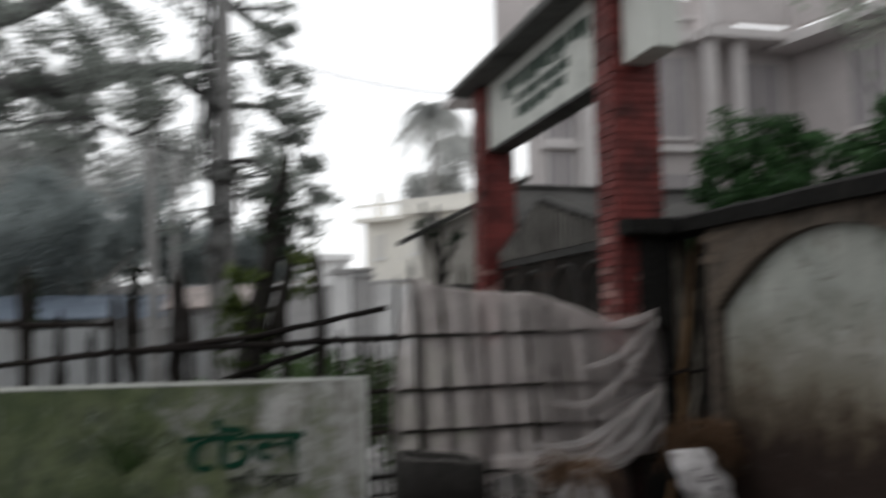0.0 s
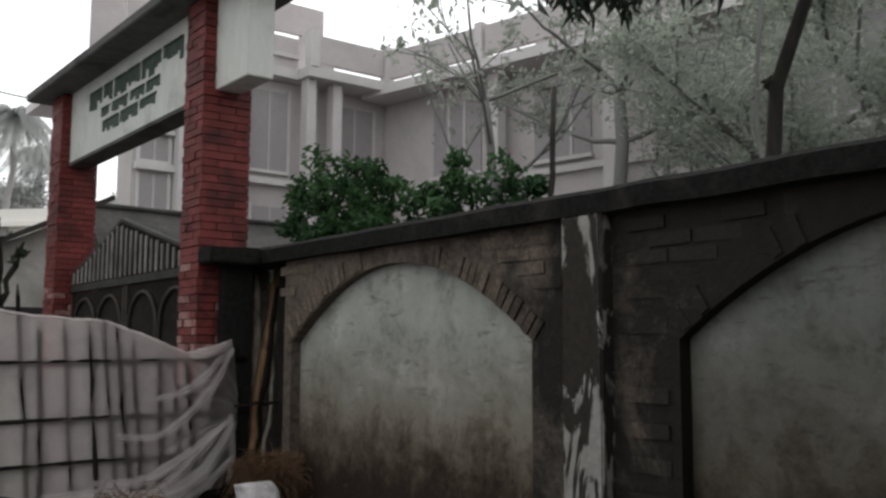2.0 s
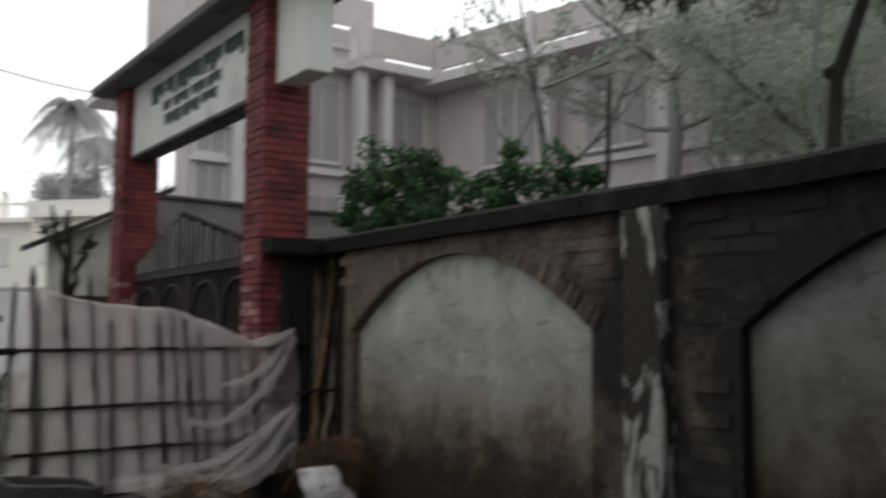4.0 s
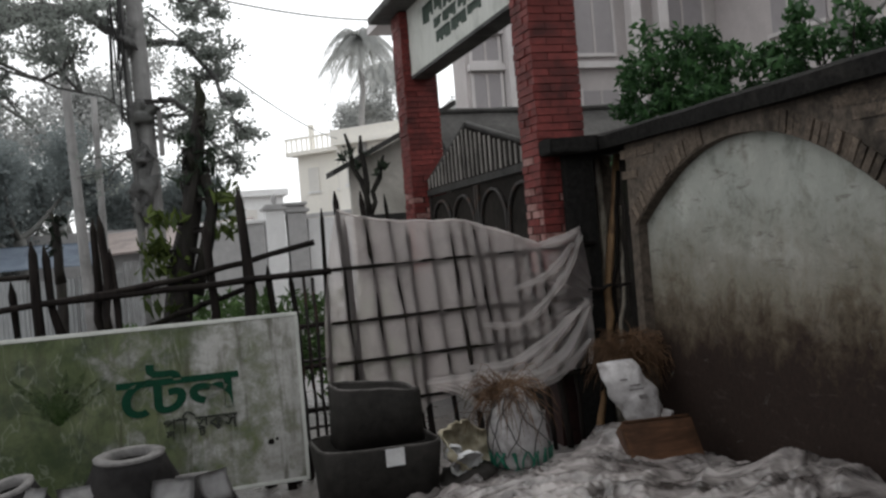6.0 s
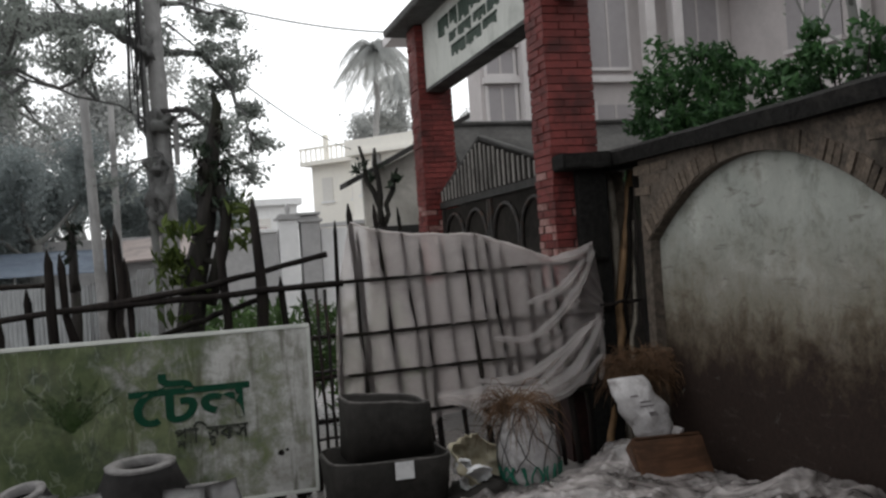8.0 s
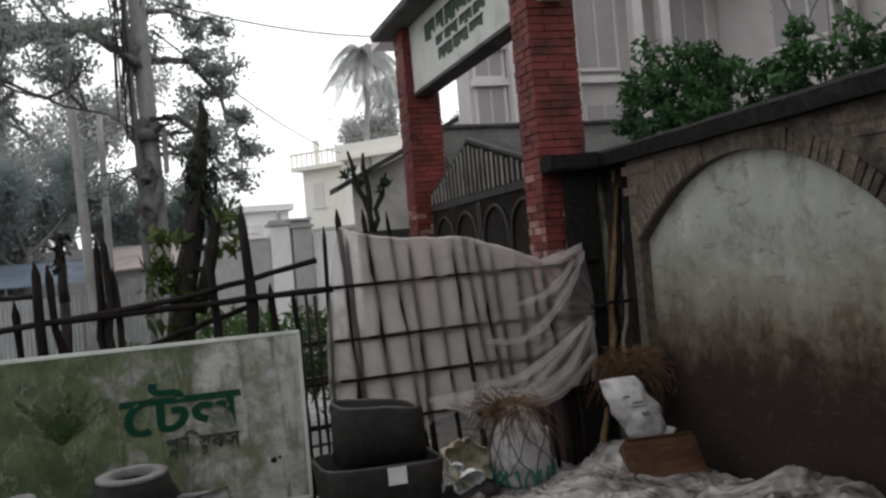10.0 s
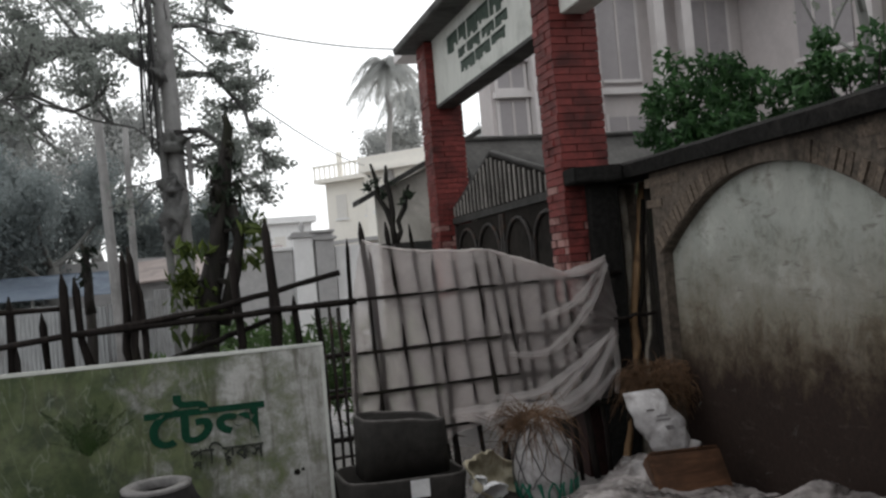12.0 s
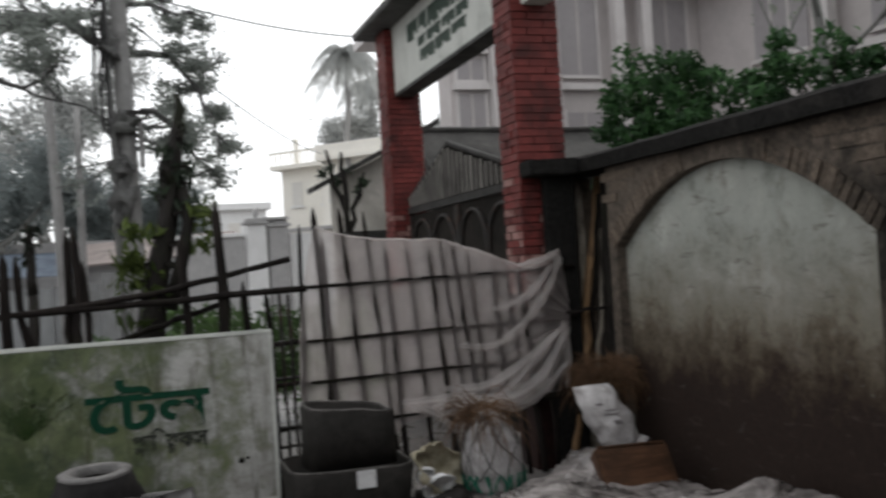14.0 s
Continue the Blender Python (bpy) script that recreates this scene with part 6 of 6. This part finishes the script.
def rain_tree():
    """A wide old street tree: heavy limbs reach in from its trunk, with small leaves in sprays."""
    t = thing("rain_tree", "wide old street tree with heavy spreading limbs and fine leaves", "tree", (-4.6, 15, 0))
    part("trunk", tube(bent((-4.6, 15, -0.2), (-4.3, 14.6, 4.2), 8, 0.15, 3), [0.62 - 0.03 * i for i in range(9)], 14, 0.08, seed=2), M_FARBARK, t)
    rnd = random.Random(7)
    tips = []
    heavy = [
        ([(-4.3, 14.6, 4.0), (-3.0, 13.8, 4.75), (-1.82, 14.0, 5.0), (-1.2, 14.2, 5.27), (-0.67, 14.6, 5.37), (0.11, 14.9, 4.95)], 0.22),
        ([(-4.3, 14.6, 3.9), (-3.0, 13.6, 4.2), (-1.74, 13.1, 4.26), (-0.97, 14.0, 4.17), (0.0, 14.6, 3.81), (0.37, 14.6, 3.43)], 0.03),
        ([(-4.3, 14.6, 4.2), (-3.2, 14.8, 6.0), (-1.8, 15.0, 6.9), (0.0, 15.4, 6.8), (1.2, 15.6, 6.1)], 0.18),
        ([(-4.3, 14.6, 4.2), (-3.4, 13.0, 5.8), (-2.0, 11.8, 6.0), (-0.6, 11.5, 5.7)], 0.16),
        ([(0.11, 14.9, 4.95), (0.75, 14.9, 4.92), (1.25, 14.9, 4.31), (1.45, 14.6, 3.5)], 0.06),
        ([(-0.67, 14.6, 5.37), (0.53, 14.7, 5.65), (1.3, 14.4, 5.38)], 0.06),
        ([(0.35, 13.6, 3.9), (0.9, 14.0, 3.6), (1.3, 14.3, 3.0)], 0.05),
        ([(-4.6, 15, 3.5), (-6.0, 14, 5.0), (-8.0, 13.0, 5.6)], 0.2),
    ]
    for line, r in heavy:
        bm = bmesh.new()
        pts = [Vector(p) for p in line]
        fine = []
        for a, b in zip(pts, pts[1:]):
            for k in range(4):
                fine.append(a.lerp(b, k / 4) + Vector((rnd.uniform(-0.06, 0.06), rnd.uniform(-0.06, 0.06), rnd.uniform(-0.06, 0.06))))
        fine.append(pts[-1])
        n = len(fine)
        tube(fine, [r * (1 - 0.72 * i / (n - 1)) for i in range(n)], 9, 0.1, bm=bm, caps=False, seed=rnd.randint(0, 999))
        for i in range(3, n, 2):
            for _ in range(2):
                d = Vector((rnd.uniform(-0.5, 1), rnd.uniform(-1, 1), rnd.uniform(-0.55, 0.6)))
                limbs(bm, fine[i], d, rnd.uniform(0.6, 1.3) if fine[i].x < 0.5 else rnd.uniform(0.25, 0.55), 0.03, 1, rnd, tips, 0.8, 0.0)
        part("bough", bm, M_BOUGH, t)
    spots = []
    for x, y, z in tips:
        right = x > 0.45
        if abs(x + 0.02) < 0.32 and y < 14.1 and z < 6.2:
            continue
        if x > 1.75 or (z > 5.2 and x > 1.35):
            continue
        if rnd.random() < (0.55 if right else 0.72 if x < -0.7 and z > 4.4 else 0.42):
            spots.append((x, y, z, rnd.uniform(0.10, 0.30)))
    for _ in range(28):
        spots.append((rnd.uniform(-1.75, -0.65), rnd.uniform(12.4, 13.6), rnd.uniform(4.45, 5.6), rnd.uniform(0.15, 0.32)))
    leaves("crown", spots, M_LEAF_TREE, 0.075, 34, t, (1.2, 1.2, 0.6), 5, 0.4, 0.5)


rain_tree()
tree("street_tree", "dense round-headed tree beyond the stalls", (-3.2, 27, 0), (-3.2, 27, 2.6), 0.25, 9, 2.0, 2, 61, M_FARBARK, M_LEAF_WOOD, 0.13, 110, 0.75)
tree("street_tree", "dense haze-coloured tree beyond the street poles", (-6.0, 30, 0), (-6, 30, 3), 0.28, 9, 2.4, 2, 62, M_FARBARK, M_LEAF_WOOD, 0.14, 110, 0.8)
tree("street_tree", "haze-coloured tree on the far side of the street", (-0.2, 31, 0), (-0.2, 31, 2.5), 0.25, 9, 1.7, 2, 63, M_FARBARK, M_LEAF_WOOD, 0.13, 90, 0.6)
tree("street_tree", "pale haze-coloured tree far down the street", (1.6, 36, 0), (1.6, 36, 2.2), 0.22, 8, 1.4, 2, 64, M_FARBARK, M_LEAF_FAR, 0.14, 80, 0.55)
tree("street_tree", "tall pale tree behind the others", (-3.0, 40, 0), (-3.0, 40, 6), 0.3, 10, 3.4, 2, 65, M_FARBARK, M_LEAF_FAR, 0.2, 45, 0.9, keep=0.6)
tree("street_tree", "pale tree with rain haze in its colour", (-8.5, 42, 0), (-8.5, 42, 5), 0.3, 10, 3.6, 2, 66, M_FARBARK, M_LEAF_FAR, 0.2, 100, 1.0)
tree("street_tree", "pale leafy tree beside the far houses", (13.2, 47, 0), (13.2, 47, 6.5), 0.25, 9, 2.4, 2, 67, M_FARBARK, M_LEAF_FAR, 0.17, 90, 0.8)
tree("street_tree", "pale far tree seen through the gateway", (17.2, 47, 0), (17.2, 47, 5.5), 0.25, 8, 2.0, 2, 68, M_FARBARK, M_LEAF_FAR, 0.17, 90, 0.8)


def corrugated(name, label, x0, x1, y, z0, z1, mat, pitch=0.09):
    bm = bmesh.new()
    n = max(8, int((x1 - x0) / pitch) * 4)
    rows = []
    for i in range(n + 1):
        x = x0 + (x1 - x0) * i / n
        d = 0.012 * math.sin(2 * math.pi * (x - x0) / pitch)
        rows.append([bm.verts.new((x, y + d, z0)), bm.verts.new((x, y + d, z1 + 0.01 * noise.noise(Vector((x, y, 0))))), bm.verts.new((x, y + d + 0.004, z1)), bm.verts.new((x, y + d + 0.004, z0))])
    for a, b in zip(rows, rows[1:]):
        for k in range(4):
            bm.faces.new((a[k], b[k], b[(k + 1) % 4], a[(k + 1) % 4]))
    bmesh.ops.recalc_face_normals(bm, faces=bm.faces[:])
    return whole(name, bm, mat, label, "tin fence", "tin sheets along the street")


x = -7.0
rnd_tin = random.Random(31)
while x < 1.0:
    w = rnd_tin.uniform(0.75, 1.0)
    corrugated("tin_sheet", "grey corrugated tin sheet standing along the street", x, x + w, 22.6 + rnd_tin.uniform(-0.1, 0.1), 0.0, rnd_tin.uniform(1.45, 1.75), M_TIN)
    x += w + 0.02


def stall():
    s = thing("market_stall", "low stall under a pale blue tarpaulin roof", "stall", (-3.6, 24, 0))
    bm = bmesh.new()
    n, m = 40, 10
    g = []
    for i in range(n + 1):
        u = i / n
        col = []
        for j in range(m + 1):
            v = j / m
            sag = 0.09 * math.sin(u * math.pi * 4) ** 2 * math.sin(math.pi * v) + 0.03 * noise.noise(Vector((u * 14, v * 4, 0)))
            col.append(bm.verts.new((-6.4 + 5.25 * u, 23.0 + 2.4 * v, 1.74 + 0.62 * v - sag)))
        g.append(col)
    for a, b in zip(g, g[1:]):
        for j in range(m):
            f = bm.faces.new((a[j], b[j], b[j + 1], a[j + 1]))
            f.smooth = True
    bmesh.ops.solidify(bm, geom=bm.faces[:], thickness=0.02)
    part("roof", bm, M_BLUETARP, s, "pale blue tarpaulin")
    for px in (-6.2, -4.8, -3.2, -1.4):
        part("post", tube([(px, 23.1, -0.1), (px, 23.1, 1.76)], 0.04, 7), M_FARBARK, s)
        part("post", tube([(px, 25.3, -0.1), (px, 25.3, 2.3)], 0.04, 7), M_FARBARK, s)
    part("counter", box(-6.0, -1.6, 23.6, 24.3, 0, 0.9, 0.02), M_FARGREY, s)


stall()
# backing added to block bright sky showing below the stall roof
tagged(new("wall_street", mesh_of("wall_street", box(-16, 1.5, 27.6, 27.8, -0.1, 2.7), M_FARGREY)), "long grey backing added to hide the sky under the stall", "wall", kind="structure")


def low_shops():
    s = thing("low_shed", "long low shed with a rusty roof along the street", "shed", (0.4, 24.5, 0))
    part("wall", box(-1.0, 2.6, 23.6, 26, -0.1, 1.95), M_FARGREY, s)
    bm = bmesh.new()
    v = [bm.verts.new(p) for p in ((-1.2, 23.2, 1.95), (2.8, 23.2, 2.15), (2.8, 26.2, 2.75), (-1.2, 26.2, 2.55), (-1.2, 23.2, 1.9), (2.8, 23.2, 2.1), (2.8, 26.2, 2.7), (-1.2, 26.2, 2.5))]
    for f in ((0, 1, 2, 3), (4, 5, 6, 7), (0, 1, 5, 4), (2, 3, 7, 6), (1, 2, 6, 5), (3, 0, 4, 7)):
        bm.faces.new([v[k] for k in f])
    bmesh.ops.recalc_face_normals(bm, faces=bm.faces[:])
    part("roof", bm, M_BROWNROOF, s, "faded rusty roof")
    w = thing("compound_wall", "grey street wall with a pale weathered top", "wall", (1.4, 20, 0))
    part("wall_body", box(0.95, 2.35, 20.0, 20.2, -0.1, 2.30), M_FARGREY, w)
    part("wall_top", box(0.90, 2.36, 19.94, 20.26, 2.31, 2.39, 0.015), M_FARWHITE, w, "pale wet coping")
    part("wall_body", box(3.28, 6.2, 20.0, 20.2, -0.1, 2.34), M_FARWHITE, w, "whitewashed wall")
    for px in (2.38, 2.84):
        g = thing("gate_post", "square whitewashed gate post with a stepped cap", "gate post", (px + 0.2, 20, 0), "gate posts down the street")
        tall = 2.55 if px < 2.5 else 2.48
        part("shaft", box(px, px + 0.40, 19.85, 20.25, -0.1, tall, 0.01), M_FARWHITE if px < 2.5 else M_FARGREY, g)
        part("cap", box(px - 0.06, px + 0.46, 19.79, 20.31, tall + 0.001, tall + 0.07, 0.015), M_FARGREY, g)
        part("cap", box(px + 0.0, px + 0.40, 19.85, 20.25, tall + 0.071, tall + 0.13, 0.015), M_FARGREY, g)
        if px < 2.5:
            part("finial", lump((px + 0.22, 20.05, tall + 0.24), (0.06, 0.06, 0.12), 3, 0.3, 2), M_FARGREY, g)
        else:
            part("cap_plate", box(px - 0.1, px + 0.42, 19.8, 20.3, tall + 0.15, tall + 0.21, 0.012), M_FARGREY, g)


low_shops()


# pane tone raised close to the wall's, as painted haze
M_FARPANE = worn("haze_paled_pane", (0.74, 0.72, 0.68), (0.68, 0.66, 0.63), (0.71, 0.69, 0.66), 5, 0.5, 0.5, 0.4, 0.1)


def cream_house():
    h = thing("cream_house", "cream two-storey house with a balustraded roof terrace", "house", (9.5, 45, 0))

    turn = pose(6.5, 44.6, 0, 0, 0, -47) @ Matrix.Translation((-6.5, -44.6, 0))

    def add(name, x0, x1, y0, y1, z0, z1, mat, lab="", parent=None):
        bm = box(x0, x1, y0, y1, z0, z1)
        bmesh.ops.transform(bm, verts=bm.verts[:], matrix=turn)
        return part(name, bm, mat, parent or h, lab)

    add("wall", 6.9, 10.2, 45, 46.5, 0, 6.3, M_CREAM)
    add("wall", 10.2, 16, 43.6, 56, 0, 6.3, M_CREAM)
    add("floor_slab", 6.6, 10.25, 44.5, 46.8, 6.31, 6.5, M_CREAM)
    add("floor_slab", 10.25, 16.2, 43.1, 56.2, 6.31, 6.5, M_CREAM)
    add("balustrade", 6.5, 10.2, 44.6, 44.72, 7.06, 7.15, M_CREAM)
    add("parapet", 10.2, 16.1, 43.2, 43.35, 6.51, 7.0, M_CREAM)
    for i in range(13):
        add("baluster", 6.55 + i * 0.3, 6.61 + i * 0.3, 44.63, 44.69, 6.51, 7.06, M_CREAM)
    add("roof_post", 6.9, 7.1, 46, 46.2, 6.51, 7.9, M_CREAM)
    for x0, x1 in ((7.5, 8.1), (9.2, 9.7)):
        w = add("window", x0, x1, 44.95, 45.01, 4.6, 5.7, M_FARPANE, "window in a haze-paled colour")
        add("window_frame", x0 - 0.08, x1 + 0.08, 44.9, 45.005, 4.5, 4.59, M_FARWHITE, "", w)
    w = add("window", 10.7, 12.0, 43.55, 43.61, 4.6, 5.7, M_FARPANE, "window in a haze-paled colour")
    add("window_frame", 10.6, 12.1, 43.5, 43.605, 4.5, 4.59, M_FARWHITE, "", w)
    add("awning", 6.5, 16, 42.9, 43.59, 3.3, 3.45, M_FARGREY)
    b = thing("far_house", "pale low house with rain haze in its colour", "house", (4.5, 60, 0))
    part("wall", box(2.5, 8.4, 60, 66, 0, 5.6), M_FARWHITE, b)
    part("roof", box(2.2, 8.7, 59.6, 66.4, 5.61, 6.0), M_FARWHITE, b)
    for x0 in (3.2, 4.6, 6.0, 7.3):
        part("window", box(x0, x0 + 0.7, 59.95, 59.99, 3.6, 4.8), M_FARPANE, b)


cream_house()


def palm(x, y, top, seed, label, n=28, length=2.15):
    p = thing("palm_tree", label, "palm", (x, y, 0))
    part("trunk", tube(bent((x - 0.1, y, -0.2), (x, y, top), 10, 0.15, seed), [0.17 - 0.006 * i for i in range(11)], 8, 0.08), M_FARPALM, p)
    rnd = random.Random(seed)
    for i in range(n):
        a = 2 * math.pi * i / n + rnd.uniform(-0.15, 0.15)
        e = rnd.uniform(-0.6, 1.35)
        L = length * rnd.uniform(0.8, 1.1)
        d = Vector((math.cos(a), math.sin(a), 0))
        pts = []
        for k in range(9):
            s = k / 8
            pts.append(Vector((x, y, top)) + d * L * s * (0.75 + 0.2 * (1 - abs(e))) + Vector((0, 0, L * (e * 0.75 * s - (0.75 + 0.4 * e) * s * s))))
        bm = bmesh.new()
        tube(pts, [0.03 - 0.003 * k for k in range(9)], 4, bm=bm, caps=False)
        side = d.cross(Vector((0, 0, 1)))
        for k in range(1, 9):
            for h in (0.0, 0.33, 0.66):
                q = pts[k - 1].lerp(pts[k], h)
                t = (pts[k] - pts[k - 1]).normalized()
                for sg in (-1, 1):
                    ll = rnd.uniform(0.5, 0.8) * (1 - 0.5 * abs(k / 8 - 0.4))
                    tip = q + side * sg * ll * 0.65 + t * ll * 0.5 - Vector((0, 0, ll * 0.45))
                    v = [bm.verts.new(q), bm.verts.new(q.lerp(tip, 0.5) + t * 0.05), bm.verts.new(tip), bm.verts.new(q.lerp(tip, 0.5) - t * 0.05)]
                    bm.faces.new(v)
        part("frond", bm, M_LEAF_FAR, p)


# trunk greyed to carry the same painted haze as the fronds
M_FARPALM = worn("far_palm_bark", (0.36, 0.35, 0.34), (0.26, 0.255, 0.25), (0.30, 0.295, 0.29), 8, 1, 0.7, 0.4, 0.2)
palm(9.4, 40, 10.9, 71, "tall pale palm rising over the houses")
palm(12.0, 46, 10.6, 72, "second pale palm, half hidden behind the gateway", 26, 2.2)


# street rubble on the mud across the fence
def rubble():
    rnd = random.Random(44)
    bm = bmesh.new()
    for i in range(160):
        x, y = rnd.uniform(-3.0, -0.6), rnd.uniform(8.5, 12)
        s = rnd.uniform(0.04, 0.13)
        lump((x, y, 0.25 * math.exp(-((x + 1.8) / 0.9) ** 2) * 2.2 + s * 0.2), (s, s, s * 0.6), i, 0.8, 1, bm)
    ob = new("rubble_pile", mesh_of("rubble_pile", bm, M_RUBBLE))
    tagged(ob, "pile of wet brick rubble and litter by the street", "rubble", kind="stuff")


M_RUBBLE = worn("wet_rubble", (0.28, 0.24, 0.20), (0.12, 0.10, 0.085), (0.10, 0.08, 0.06), 20, 3, 0.6, 0.4, 0.5)
rubble()


# ---- bricks: gate pillars, arch rings and wall courses ----
BRICK_MESH = {}


def brick_mesh(length, depth, height, material, bevel):
    key = (round(length, 3), round(depth, 3), round(height, 3), material.name)
    if key not in BRICK_MESH:
        BRICK_MESH[key] = mesh_of("brick", box(-depth / 2, depth / 2, -length / 2, length / 2, -height / 2, height / 2, 0), material)
    return BRICK_MESH[key]


def lay(mesh, m, parent):
    ob = new("brick", mesh)
    ob.parent = parent
    at = Vector(parent.location)
    ob.matrix_parent_inverse = Matrix.Translation(-at)
    ob.matrix_basis = m
    return ob


def pillar_bricks():
    rnd = random.Random(77)
    course, joint = 0.057, 0.007
    for y0, y1 in PILLARS:
        z, i = 1.25, 0
        while z + course < 4.06:
            for face, lo, hi in (("front", y0, y1), ("side", PX0, PX1)):
                cut = lo + (hi - lo) * (0.68 if i % 2 == (face == "front") else 0.34)
                for a, b in ((lo, cut - 0.0015), (cut + 0.0015, hi)):
                    worn_off = z < 2.05 and rnd.random() < 0.30
                    mesh = brick_mesh(b - a - (0.03 if worn_off else 0.0), 0.03, course - joint, M_BRICKPALE if worn_off else M_BRICK, 0)
                    out = rnd.uniform(-0.006, 0.006)
                    if face == "front":
                        m = pose(PX0 + 0.013 + out, (a + b) / 2, z + course / 2, rnd.uniform(-0.6, 0.6), 0, rnd.uniform(-0.5, 0.5))
                    else:
                        m = pose((a + b) / 2, y0 + 0.012 + out, z + course / 2, 0, rnd.uniform(-0.5, 0.5), 90 + rnd.uniform(-0.5, 0.5))
                    lay(mesh, m, GATE)
            z += course
            i += 1


pillar_bricks()


def wall_bricks():
    rnd = random.Random(78)
    # rings of bricks on end round the two arches in view
    for c in ARCHES[:2]:
        n = 50
        for k in range(n + 1):
            y = c - HALF + 2 * HALF * k / n
            z = arch_z(y, c) or SPRING
            if y < 0.6 or rnd.random() < (0.12 if c > 4 else 0.72):
                continue
            slope = -2 * RISE * (y - c) / HALF ** 2
            ang = math.degrees(math.atan(slope))
            mesh = brick_mesh(0.045, 0.05, 0.115, M_WALLBRICK, 0)
            nrm = Vector((0, -math.sin(math.radians(ang)), math.cos(math.radians(ang))))
            p = Vector((3.217 + rnd.uniform(-0.008, 0.006), y, z)) + nrm * (0.066 + rnd.uniform(-0.006, 0.006))
            if p.z > 2.04:
                continue
            lay(mesh, Matrix.Translation(p) @ Euler((radians(ang + rnd.uniform(-3, 3)), 0, rnd.uniform(-0.04, 0.04))).to_matrix().to_4x4(), WALL)
    # courses in the spandrels and piers where the plaster is gone
    made = 0
    for i in range(22):
        z = 0.50 + i * 0.073
        y = 1.25 + (0.12 if i % 2 else 0.0)
        while y < 5.80:
            w = 0.228
            yc = y + w / 2
            keep = noise.noise(Vector((yc * 1.1, z * 1.6, 11))) > -0.5
            if 2.86 < yc + w / 2 and yc - w / 2 < 3.14:
                keep = False
            for c in ARCHES[:2]:
                for e in (y - 0.01, yc, y + w + 0.01):
                    if abs(e - c) < HALF + 0.02:
                        top = arch_z(min(max(e, c - HALF), c + HALF), c) or SPRING
                        if z < top + 0.185:
                            keep = False
            if keep and z < 2.07 and made < 290:
                mesh = brick_mesh(w - rnd.choice((0.0, 0.006, 0.012, 0.03)), 0.05, rnd.choice((0.054, 0.058, 0.061)), M_WALLBRICK, 0)
                lay(mesh, pose(3.221 + rnd.uniform(-0.009, 0.006), yc, z, rnd.uniform(-1.5, 1.5), rnd.uniform(-3, 3), rnd.uniform(-2, 2)), WALL)
                made += 1
            y += w + 0.012


wall_bricks()
